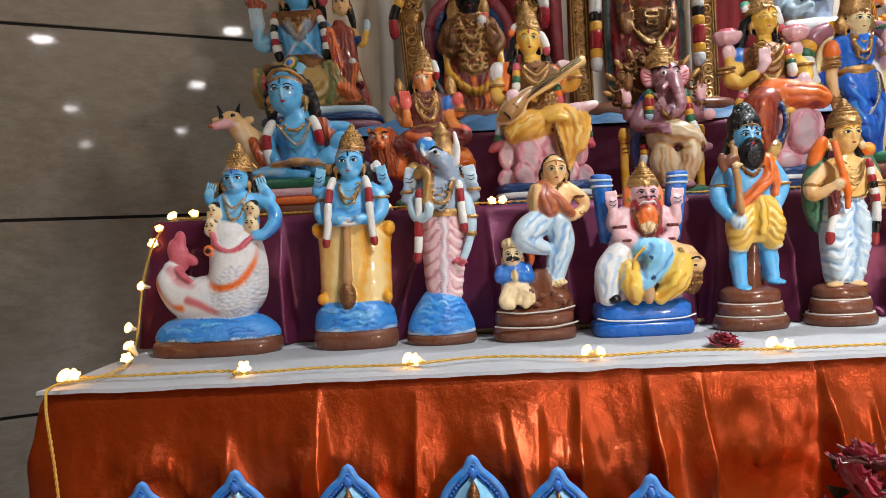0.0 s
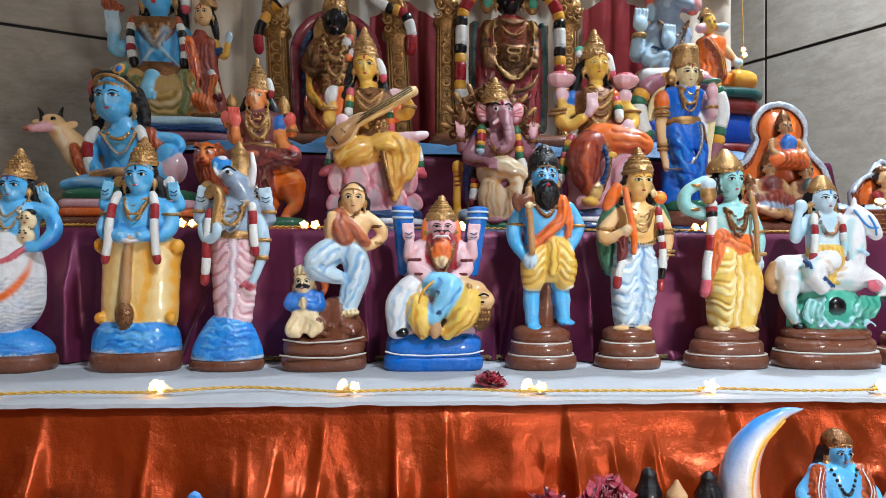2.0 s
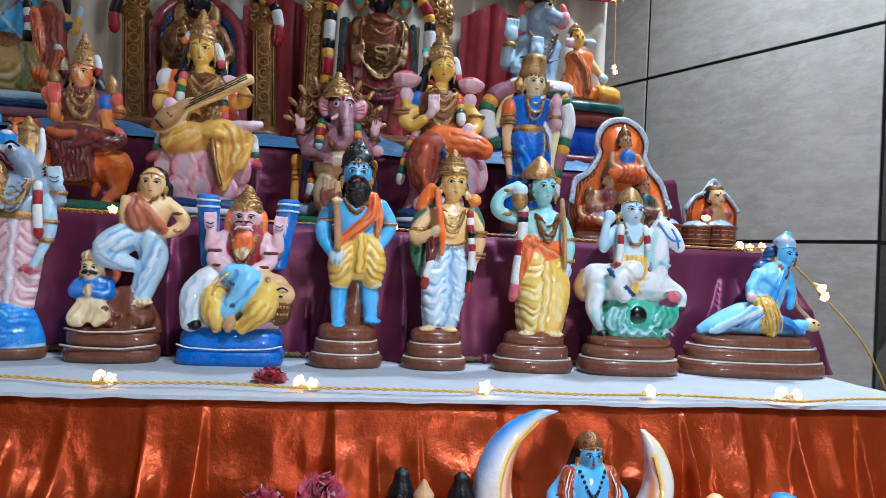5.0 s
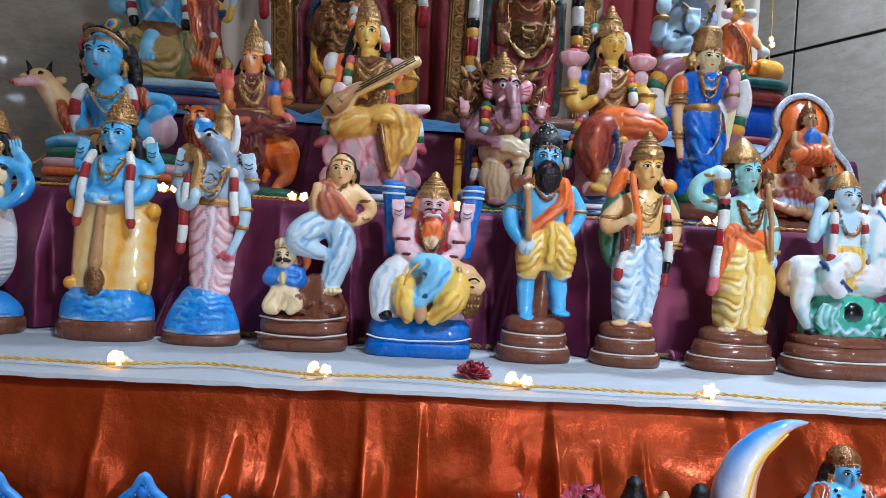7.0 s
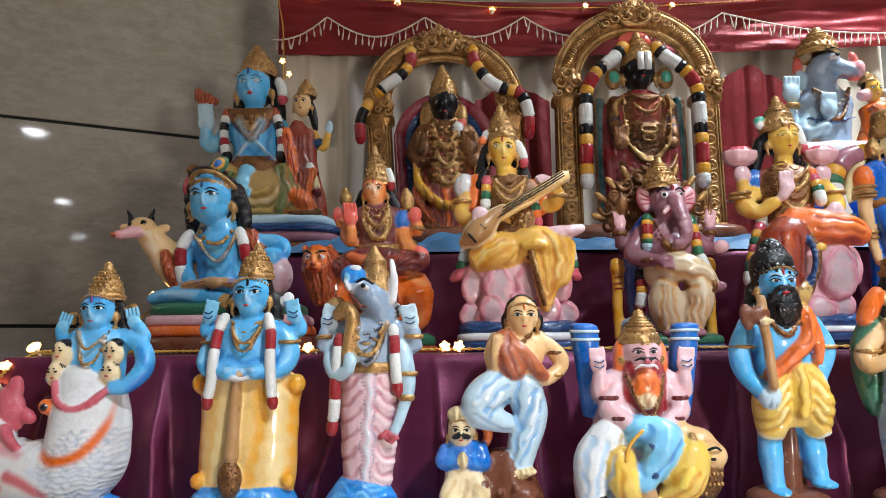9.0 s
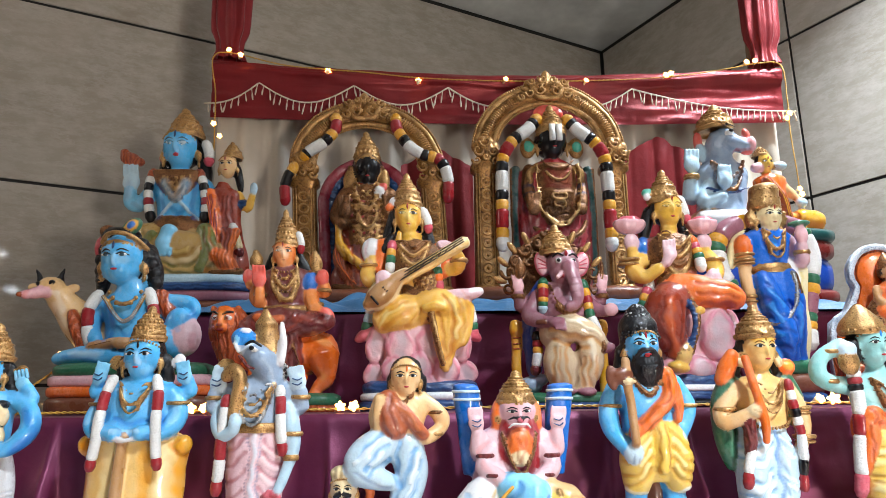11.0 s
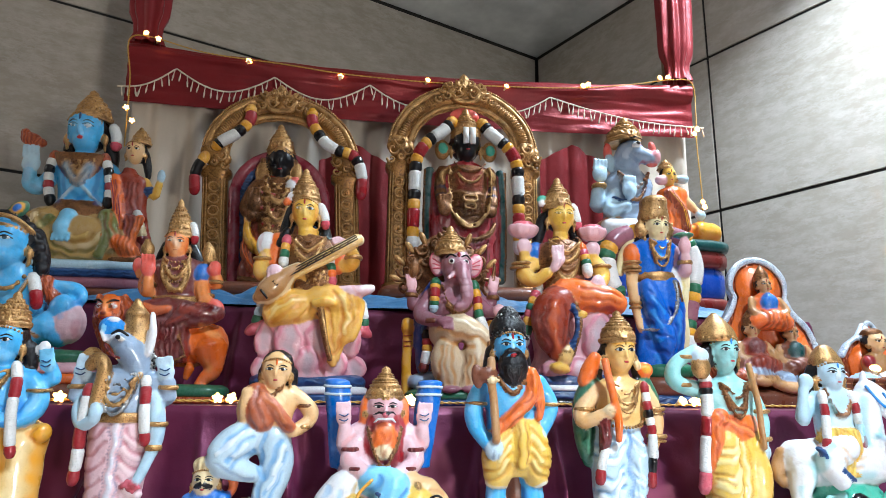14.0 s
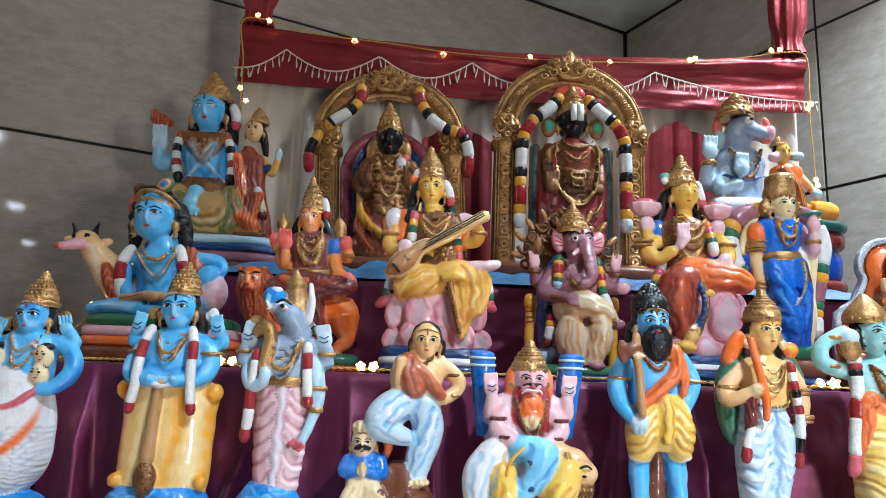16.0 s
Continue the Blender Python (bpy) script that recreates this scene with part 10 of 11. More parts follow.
def dark_god():
    f = Figure(887, 561, 730, 681, 0.0)
    f.plinth(880, 0, [(540, 560, 160, 72), (520, 542, 154, 68)], [OLDGOLD, BRN], 5.0)
    shrine_arch(f, 880, 275, 119, 105, 24, 524, 124, 20)
    f.turn(881, 0, [(520, 62, 34), (490, 58, 34), (440, 50, 32), (400, 50, 31), (350, 54, 30), (318, 52, 27), (305, 36, 22), (296, 18, 16)], RED, n=28, folds=9, amp=0.03)
    # the gilded breastplate: a red yoke over bands of relief inside a beaded border
    a = f.mark()
    f.turn(882, -10, [(424, 16, 18), (414, 30, 24), (395, 37, 27), (355, 39, 28), (322, 38, 26), (308, 30, 20)], OLDGOLD, n=30)
    # dark pits and pale raised bands put relief shading into the colour
    red, pit, pale = C(132, 44, 34), C(74, 44, 24), C(176, 130, 84)
    f.etch(a, [([(862, 326), (902, 326)], 10, 0, red, 0.9), ([(860, 338), (904, 338)], 10, 0, red, 0.9), ([(864, 350), (900, 350)], 7, 0, red, 0.85), ([(855, 358), (882, 361), (910, 358)], 3, -1.6, pale, 0.6), ([(856, 372), (882, 375), (908, 372)], 2.6, 1.4, pit, 0.8), ([(858, 386), (882, 389), (906, 386)], 2.6, 1.4, pit, 0.8), ([(862, 399), (882, 402), (902, 399)], 2.6, 1.4, pit, 0.8)]
           + [([(858 + 7 * q, 376), (858 + 7 * q, 384)], 2.2, 1.2, red if q % 2 else pit, 0.7) for q in range(8)] + [([(861 + 7 * q, 364), (861 + 7 * q, 370)], 2.2, 1.2, pit, 0.6) for q in range(7)] + [([(864 + 7 * q, 391), (864 + 7 * q, 397)], 2.2, 1.2, pit, 0.7) for q in range(6)]
           + [([(x + 7 * math.cos(1.05 * k), 338 + 8 * math.sin(1.05 * k)) for k in range(7)], 2.4, -1.4, C(170, 96, 64), 0.8) for x in (869, 895)])
    for w, r in ((0, 2.6), (6, 1.8)):
        f.beads([(846 + w, 312, -30), (845 + w, 350, -36), (852 + w, 392, -38), (868 + 0.4 * w, 414 - w, -39), (884, 420 - w, -40), (900 - 0.4 * w, 414 - w, -39), (916 - w, 392, -38), (923 - w, 350, -36), (922 - w, 312, -30)], r, GOLD, 58)
    for y, w in ((370, 12), (384, 9)):
        for q in (-1, 1):
            f.limb([(884, y + 4, -42, 1.8), (884 + q * w, y + 3, -41, 1.8), (884 + q * w, y - 5, -40, 1.6), (884 + q * 3, y - 5, -41, 1.5)], GOLD, 6)
    f.beads([(862, 326, -36), (872, 338, -41), (884, 342, -42), (896, 338, -41), (906, 326, -36)], 2.4, GOLD)
    for s in (-1, 1):
        f.limb([(881 + s * 36, 314, -22, 4), (881 + s * 47, 326, -24, 6), (881 + s * 44, 340, -24, 4)], GOLD, 8)
    # swags of the robe under the plate
    for q in range(3):
        f.limb([(930, 408 + 12 * q, -26, 4), (918, 428 + 10 * q, -34, 5), (896, 440 + 8 * q, -38, 5), (868, 438 + 9 * q, -38, 4), (838, 420 + 12 * q, -28, 4)], (OLDGOLD, RED, RED)[q], 10)
    for s in (-1, 1):
        m = f.mark()
        f.limb([(881 + s * 42, 315, -6, 13), (881 + s * 47, 345, -12, 11), (881 + s * 45, 372, -24, 11), (881 + s * 42, 392, -30, 10)], OLDGOLD, 12)
        f.etch(m, [([(881 + s * 34, 349), (881 + s * 60, 349)], 6, 0, C(24, 40, 74), 0.9), ([(881 + s * 34, 362), (881 + s * 60, 362)], 3, 0, C(24, 40, 74), 0.8), ([(881 + s * 34, 380), (881 + s * 60, 380)], 4, 1.2, C(70, 40, 26), 0.7)])
        f.limb([(881 + s * 66, 310, 6, 9), (881 + s * 68, 380, 6, 9), (881 + s * 66, 500, 6, 9)], TEALD, 10)
        f.beads([(881 + s * 76, 310, 2), (881 + s * 77, 400, 2), (881 + s * 75, 498, 2)], 2.6, OLDGOLD, 34)
        f.limb([(881 + s * 54, 320, -4, 6), (881 + s * 56, 400, -6, 8), (881 + s * 52, 490, -8, 9)], RED, 10)
        f.ball(881 + s * 44, 276, -6, 15, 19, 9, GOLD)
        f.ball(881 + s * 44, 276, -14, 9, 10, 5, JADE)
        f.drape([(881 + s * 30, 430, -26), (881 + s * 34, 470, -28), (881 + s * 24, 510, -28)], 12, RED, OLDGOLD, 2)
        f.garland([(881 + s * 26, 226, -16), (881 + s * 46, 248, -20), (881 + s * 74, 270, -22), (881 + s * 92, 300, -20), (881 + s * 95, 350, -18), (881 + s * 96, 400, -16), (881 + s * 96, 450, -14)], 11.5,
                  [SUN, INK, WHT, WHT, WHT, INK, SUN, RED, RED, SUN, INK, WHT, WHT, INK, SUN, RED, RED, SUN, WHT])
    f.head(880, 268, -10, 27, 30, INK)
    f.plate([(871, 246), (881, 246), (881, 274), (871, 274)], -43, -36, EYE_W)
    f.plate([(883, 246), (893, 246), (893, 274), (883, 274)], -43, -36, EYE_W)
    f.crown(880, 254, 200, 26, -6)
    f.ball(880, 208, 8, 30, 18, 8, CORAL)
    f.beads([(856, 306, -30), (868, 318, -38), (884, 322, -40), (900, 318, -38), (912, 306, -30)], 3.0, OLDGOLD)
    f.hand(838, 388, -36, 13, OLDGOLD)
    # robe creases darkened in colour as fold shading
    f.etch(0, [([(836 + 6 * k, 440), (840 + 5 * k, 476), (846 + 4 * k, 512)], 3.4, 1.8, C(60, 16, 18), 0.65) for k in range(14)])
    f.statue("dark_standing_idol", (0.520, 1.752, TOPC), "black-faced standing idol under a gilded arch hung with garlands", ROW3)


def boar_god():
    f = Figure(1200, 575, 680, 661, -0.065)
    f.plinth(1224, 0, [(556, 575, 132, 66), (536, 558, 124, 62), (484, 538, 118, 58), (456, 486, 122, 60), (438, 458, 124, 62)], [BRN, DEEP, NAVYP, DEEP, TEALD], 5.0)
    f.ball(1156, 418, -10, 46, 24, 34, TAN)
    f.limb([(1300, 418, -20, 20), (1325, 420, -20, 20)], SUN, 16)
    f.limb([(1130, 420, -30, 18), (1180, 425, -44, 20), (1225, 425, -44, 18)], WHT, 14)
    f.turn(1172, -4, [(425, 48, 34), (395, 42, 32), (360, 44, 32), (332, 48, 28), (316, 34, 22), (306, 22, 20)], GRAY, n=26)
    f.limb([(1136, 335, 0, 16), (1116, 375, -8, 17), (1112, 352, -18, 13)], PALE, 12)
    f.hand(1114, 322, -22, 15, PALE)
    f.limb([(1150, 350, -16, 15), (1130, 388, -28, 14), (1158, 382, -40, 11)], PALE, 12)
    f.hand(1160, 356, -44, 14, PALE)
    for x, y in ((1113, 344), (1158, 376)):
        f.band(x, y, -22, 12, GOLD, 4)
    f.limb([(1168, 300, -6, 26), (1172, 276, -10, 28), (1186, 284, -24, 20), (1204, 296, -38, 13)], GRAY, 16)
    f.ball(1210, 292, -44, 8, 13, 8, PINK)
    f.ball(1204, 306, -38, 10, 4, 7, CORAL)
    f.ball(1206, 272, -34, 7, 12, 6, CORAL, -20)
    f.ball(1176, 268, -38, 8, 4.5, 4, EYE_W, -14)
    f.ball(1177, 268, -42, 4, 4, 3, INK)
    f.limb([(1164, 258, -36, 1.6), (1176, 256, -38, 2), (1190, 262, -36, 1.6)], INK, 6)
    f.ball(1136, 272, 0, 8, 18, 8, CORAL)
    f.ball(1138, 294, -4, 9, 16, 9, PALE)
    f.crown(1164, 254, 208, 30, -4)
    for dip, r in ((372, 4.2), (350, 4.0)):
        f.beads([(1146, 318, -28), (1156, dip - 18, -40), (1174, dip, -42), (1190, dip - 18, -40), (1202, 318, -28)], r, OLDGOLD)
    f.line([(1136, 366, -34), (1172, 374, -40), (1206, 366, -34)], NAVY, 2)
    # the companion at the knee
    f.turn(1254, -14, [(430, 36, 24), (395, 32, 22), (368, 24, 18), (346, 28, 17), (336, 12, 10)], ORG, n=22, folds=9, amp=0.05)
    f.drape([(1240, 350, -28), (1262, 380, -34), (1270, 415, -36)], 8, RUST, SUN, 2)
    f.limb([(1272, 350, -14, 9), (1288, 370, -18, 9), (1300, 384, -22, 7)], PEACH, 10)
    f.ball(1302, 388, -24, 11, 9, 7, PALE)
    f.ball(1230, 326, -20, 12, 9, 9, PINK)
    f.ball(1272, 322, -18, 12, 9, 9, PALE)
    f.head(1246, 318, -16, 14, 18, FLESH, mark=RED)
    f.crown(1241, 304, 286, 13, -12)
    f.spray(0, [([(1160, 286, -36), (1190, 300, -46)], 8, C(214, 226, 234), 0.6), ([(1150, 330, -28), (1172, 350, -38), (1190, 330, -28)], 10, C(206, 222, 232), 0.6), ([(1204, 288, -48), (1212, 296, -48)], 6, C(230, 150, 150), 0.8), ([(1280, 424, -30), (1325, 430, -34)], 10, C(226, 110, 36), 0.7), ([(1120, 370, -22), (1130, 386, -34)], 8, C(110, 136, 170), 0.5)])
    # grey body and orange skirt shaded in colour along flanks and folds
    f.etch(0, [([(1150, 340), (1160, 370), (1150, 400)], 6, 0.6, C(96, 122, 156), 0.5), ([(1196, 336), (1188, 366), (1196, 400)], 6, 0.6, C(96, 122, 156), 0.5), ([(1166, 286), (1178, 300)], 5, 0.8, C(104, 128, 160), 0.5), ([(1188, 300), (1206, 304)], 3, 1, C(196, 90, 96), 0.7), ([(1164, 276), (1160, 290)], 6, 0, C(216, 228, 236), 0.6)]
           + [([(1226 + 10 * k, 384), (1230 + 10 * k, 406), (1228 + 11 * k, 430)], 3.4, 1.6, C(150, 50, 20), 0.65) for k in range(7)])
    f.statue("boar_headed_idol", (0.972, 1.79, TOPC), "painted clay grey boar-headed idol with a companion on a striped seat", ROW3)


for make in (serpent_seat, dark_goddess, dark_god, boar_god):
    make()

# ---- lowest step: crescent, small figures, leaf niches and a bouquet ----


def crescent():
    f = Figure(1075, 982, 1440, 1510)
    f.voxel = 0.0026
    arc = [(1040, 652, -8, 3), (1000, 664, -4, 12), (955, 710, 0, 24), (936, 780, 2, 32), (950, 855, 2, 38), (1000, 915, 0, 42), (1080, 940, 0, 44), (1160, 915, 0, 42), (1208, 855, 2, 36), (1228, 785, 2, 26), (1216, 725, 0, 18), (1190, 684, -6, 5)]
    f.limb(arc, WHT, 40, 14)
    def along(o, lift):
        return [(x + (1080 - x) * o, y + (800 - y) * o, d - r * lift) for x, y, d, r in arc]
    f.spray(0, [(along(-0.10, 0.2)[:6], 20, C(60, 140, 214), 1.0), (along(0.04, 0.95)[1:11], 7, C(240, 214, 80), 0.95), (along(0.15, 0.75)[1:11], 12, C(226, 130, 60), 0.95), (along(-0.08, 0.3)[7:], 15, C(232, 206, 110), 0.8), (along(-0.02, 0.9)[3:8], 14, C(214, 206, 196), 0.5)])
    f.limb([(x + (1080 - x) * 0.05, y + (800 - y) * 0.05, d - r * 0.93, 2.2) for x, y, d, r in arc[1:11]], SUN, 8, 5)
    f.plinth(1080, 0, [(950, 982, 90, 48)], [SEA], 2.4)
    f.turn(1096, -24, [(940, 60, 40), (890, 56, 44), (855, 44, 40), (830, 40, 34)], CRM, n=26)
    for s in (-1, 1):
        f.limb([(1096 + s * 16, 850, -50, 20), (1096 + s * 24, 885, -58, 18), (1096 + s * 16, 930, -50, 14)], CRM, 12)
        f.limb([(1096 + s * 40, 772, -8, 14), (1096 + s * 60, 800, -14, 14), (1096 + s * 26, 826, -46, 11)], BLUE, 12)
        f.drape([(1096 + s * 34, 752, -16), (1096 + s * 44, 780, -22), (1096 + s * 42, 800, -22)], 11, RUST, WHT, 2)
        f.hand(1096 + s * 56, 836, -46, 13, PINK, s * -40)
        f.limb([(1097 + s * 20, 722, 2, 8), (1097 + s * 26, 748, 4, 8)], BLK, 8)
    f.turn(1096, -6, [(840, 36, 28), (810, 36, 28), (780, 42, 28), (758, 46, 24), (748, 36, 20), (742, 14, 12)], BLUE, n=24)
    f.ball(1102, 812, -48, 24, 18, 8, SILVER)
    f.head(1097, 724, -10, 21, 26, BLUE, mark=PALE)
    f.turn(1097, -6, [(712, 23, 22), (704, 24, 23), (694, 17, 17), (686, 6, 6)], OLDGOLD, n=20, folds=9, amp=0.04)
    f.beads([(1076, 750, -26), (1088, 780, -34), (1097, 788, -36), (1106, 780, -34), (1118, 750, -26)], 3, INK)
    f.statue("crescent_figurine", (0.702, 0.738, LOW_Z), "painted clay blue figurine seated in a large white crescent", ROW0)


crescent()


def seated_man(x, y, turn, hair, shawl, height, top):
    """A small clay man seated with folded hands, seen over the edge of the lowest step."""
    f = Figure(0, 0, 1450)
    f.plinth(0, 0, [(-18, 0, 52, 44)], [BRN], 2.4)
    f.turn(0, 0, [(-14, 50, 42), (-44, 50, 40), (-66, 34, 28), (-96, 36, 25), (-118, 42, 24), (-130, 34, 20), (-138, 12, 11)], PEACH, n=22)
    f.turn(0, -2, [(-16, 52, 44), (-46, 50, 41), (-60, 40, 34)], shawl, n=22, folds=9, amp=0.04)
    for s in (-1, 1):
        f.limb([(s * 36, -122, 0, 12), (s * 46, -92, -8, 12), (s * 12, -92, -34, 9)], PEACH, 10)
        f.beads([(s * 16, -132, -18), (s * 14, -110, -27), (s * 4, -94, -30)], 2.6, INK)
    f.ball(0, -98, -38, 9, 13, 7, PEACH)
    f.limb([(-30, -128, -10, 8), (-8, -104, -26, 7), (24, -76, -26, 7)], shawl, 8)
    f.head(0, -160, -6, 19, 25, PEACH, hair=hair, mark=WHT)
    f.spray(0, [([(-8, -150, -22), (8, -150, -22)], 9, C(250, 214, 196), 0.7), ([(-40, -110, -10), (-44, -84, -14)], 10, C(226, 150, 96), 0.6), ([(40, -110, -10), (44, -84, -14)], 10, C(226, 150, 96), 0.6), ([(-20, -110, -24), (20, -110, -24)], 12, C(248, 224, 200), 0.6)])
    if top == "cone":
        f.turn(0, 0, [(-172, 21, 20), (-182, 22, 21), (-196, 16, 16), (-208, 12, 12), (-212, 13, 13), (-222, 4, 4)], hair, n=18, folds=9, amp=0.06)
    elif top == "turban":
        f.turn(0, 0, [(-170, 21, 21), (-178, 25, 24), (-188, 22, 22), (-194, 10, 10)], hair, n=18, folds=7, amp=0.06, twist=0.2)
    elif top == "knot":
        f.ball(0, -172, 2, 22, 16, 21, hair)
        f.ball(4, -186, 4, 11, 9, 10, hair)
    ob = f.thing("seated_man_figurine", Matrix.Translation((x, y, LOW_Z)) @ Matrix.Rotation(radians(turn), 4, "Z") @ Matrix.Scale(height, 4))
    names = {"cone": "a tall black topknot", "turban": "a blue turban", "knot": "a black hair knot", "bald": "a shaven head"}
    tagged(ob, "small painted clay seated man figurine with " + names[top], "figurine", ROW0)


seated_man(0.503, 0.742, 10, BLK, ORG, 1.0, "cone")
seated_man(0.569, 0.735, -10, BLK, WHT, 0.98, "cone")
seated_man(0.540, 0.668, 180, BLK, NAVY, 0.78, "knot")
seated_man(0.868, 0.715, 5, PEACH, CRM, 1.0, "bald")
seated_man(0.842, 0.655, -4, BLK, ORG, 0.93, "knot")
seated_man(0.956, 0.712, -12, SEA, TAN, 0.97, "turban")
seated_man(1.025, 0.66, 8, BLK, CRM, 0.80, "knot")


def brass_bell():
    f = Figure(0, 0, 1450)
    f.turn(0, 0, [(0, 24, 24), (-60, 24, 24), (-110, 26, 26), (-150, 25, 25), (-165, 21, 21), (-172, 22, 22), (-182, 16, 16), (-190, 17, 17), (-204, 8, 8), (-214, 3, 3)], TAN, n=24)
    ob = f.thing("gilt_spire", Matrix.Translation((0.524, 0.715, LOW_Z)))
    tagged(ob, "dull gold ringed clay spire between the seated men", "ornament", ROW0)


brass_bell()


def leaf_niche(x, y, scale, turn):
    f = Figure(0, 0, 1600)
    out = [(-38, 0), (-62, -50), (-64, -100), (-52, -140), (-32, -166), (-14, -182), (0, -204), (14, -182), (32, -166), (52, -140), (64, -100), (62, -50), (38, 0)]
    f.plate(out, 8, 22, NICHE)
    f.plate([(px * 0.74, py * 0.86 - 8) for px, py in out], 3, 9, BLUE2)
    f.limb([(px, py, 8, 8) for px, py in out], NICHE, 10, 4)
    f.beads([(px * 0.86, py * 0.93 - 4, 2) for px, py in out], 3.4, ROYAL, 46)
    f.ball(0, -178, 2, 9, 11, 6, ROYAL)
    f.turn(0, -4, [(0, 34, 22), (-40, 32, 22), (-70, 18, 13), (-100, 20, 12), (-108, 9, 8)], CRM, n=18)
    f.turn(0, -10, [(-20, 36, 22), (-46, 36, 22), (-58, 22, 16)], RED, n=18)
    f.head(0, -120, -6, 12, 15, PEACH, mark=RED)
    f.turn(0, -2, [(-130, 12, 12), (-144, 11, 11), (-156, 7, 7), (-166, 2, 2)], OLDGOLD, n=14, folds=7, amp=0.05)
    ob = f.thing("leaf_niche_figurine", Matrix.Translation((x, y, LOW_Z)) @ Matrix.Rotation(radians(turn), 4, "Z") @ Matrix.Scale(scale, 4))
    tagged(ob, "blue clay leaf-shaped niche with a small gilt figurine", "figurine", ROW0)


for x, y, k, t in ((-0.375, 0.742, 0.90, 8), (-0.266, 0.738, 0.98, 4), (-0.138, 0.740, 0.98, 2), (0.003, 0.746, 1.0, 0), (0.094, 0.71, 0.96, -4), (0.184, 0.675, 0.97, -6), (0.262, 0.63, 0.86, -8)):
    leaf_niche(x, y, k, t)

PETAL = fabric("rose_petal_cloth", (0.36, 0.018, 0.045), 0.6, 0.5, wrinkle=0.3, vary=0.35, crease=60)
LEAF = plain("leaf_green", (0.05, 0.07, 0.035), 0.6, grain=90)
RIBBON = fabric("gold_ribbon", (0.45, 0.32, 0.12), 0.35, 0.3, wrinkle=0.2)


def rose_shape(r, seed):
    """A full bloom of cupped, ruffled petals."""
    s = Shape()
    rnd = random.Random(seed)
    for ring, (n, rad, tilt, size) in enumerate(((3, 0.12, 12, 0.55), (5, 0.30, 28, 0.72), (6, 0.55, 52, 0.85), (7, 0.78, 78, 0.88))):
        for k in range(n):
            a = 2 * math.pi * (k + 0.5 * ring) / n + rnd.uniform(-0.2, 0.2)
            ti = radians(tilt + rnd.uniform(-8, 8))
            ph = rnd.uniform(0, 6)

            def fn(u, v):
                w = (u - 0.5) * 1.5 * size * math.sin(math.pi * min(0.96, 0.22 + 0.74 * v)) ** 0.6
                h = v * size
                curl = 0.20 * (u - 0.5) ** 2 * 4 + 0.10 * v * v * math.sin(5 * u + ph)
                out = rad * 0.35 + h * math.sin(ti) - curl * math.cos(ti)
                up = h * math.cos(ti) + 0.22 * curl - 0.15 * v * v * (ring > 1)
                cr = 0.10 * math.sin(9 * u + 7 * v + ph) + 0.07 * math.sin(17 * u - 5 * v + 2 * ph)
                out, up = out + cr * v, up + 0.8 * cr * v
                return (r * (out * math.cos(a) - w * math.sin(a)), r * (out * math.sin(a) + w * math.cos(a)), r * up)
            s.add(*sheet(fn, 7, 6), PETAL)
    return s


def bouquet():
    b = empty("rose_bouquet", Matrix.Translation((0.388, 0.615, LOW_Z)) @ Matrix.Diagonal((0.82, 0.82, 0.95, 1.0)))
    tagged(b, "bouquet of dark red cloth roses with leaves and ribbon", "bouquet")
    rnd = random.Random(9)
    blooms = []
    for k in range(17):
        a, h = 2.4 * k, k / 16
        q = 0.012 + 0.044 * math.sin(math.pi * (0.15 + 0.75 * h))
        blooms.append((q * math.cos(a), q * 0.8 * math.sin(a) - 0.012, 0.175 - 0.135 * h + rnd.uniform(-0.012, 0.012), rnd.uniform(0.021, 0.032)))
    for k, (x, y, z, r) in enumerate(blooms):
        ob = rose_shape(r, 30 + k).thing("rose", Matrix.Translation((x, y, z)) @ Euler((rnd.uniform(0.2, 1.3), rnd.uniform(-0.9, 0.9), rnd.uniform(0, 6))).to_matrix().to_4x4(), b)
    leaf = Shape()

    def fn(u, v):
        return ((u - 0.5) * 0.015 * math.sin(math.pi * min(0.98, v + 0.02)), 0.004 * abs(u - 0.5) + 0.006 * math.sin(3 * v), 0.032 * v)
    leaf.add(*sheet(fn, 5, 8), LEAF)
    me = leaf.mesh("leaf")
    for k in range(26):
        a, z = rnd.uniform(0, 6.28), rnd.uniform(0.05, 0.165)
        ob = new("leaf", me)
        ob.parent = b
        ob.matrix_basis = Matrix.Translation((0.055 * math.cos(a), 0.045 * math.sin(a) - 0.01, z)) @ Euler((rnd.uniform(-1.4, 1.4), rnd.uniform(-1.4, 1.4), a)).to_matrix().to_4x4()
    for k in range(5):
        s = Shape()
        x0 = -0.03 + 0.018 * k

        def rib(u, v):
            return (x0 + 0.012 * (u - 0.5) + 0.018 * math.sin(4 * v + k), -0.050 - 0.012 * math.sin(6 * v + k), 0.13 - 0.125 * v)
        s.add(*sheet(rib, 3, 14), RIBBON if k % 2 else WHITE_CLOTH)
        part("ribbon", s, b)
    s = Shape()
    s.add(*tube([(0, 0, 0.0), (0, 0, 0.06), (0, 0, 0.12)], [0.032, 0.024, 0.02], 14), LEAF)
    part("stem_bundle", s, b)


bouquet()
single = rose_shape(0.022, 5).thing("rose_bloom", Matrix.Translation((0.346, 0.884, TABLE_Z + 0.003)) @ Euler((0.25, 0.1, 0.6)).to_matrix().to_4x4())
tagged(single, "single crumpled dark red rose lying on the white cloth", "flower")


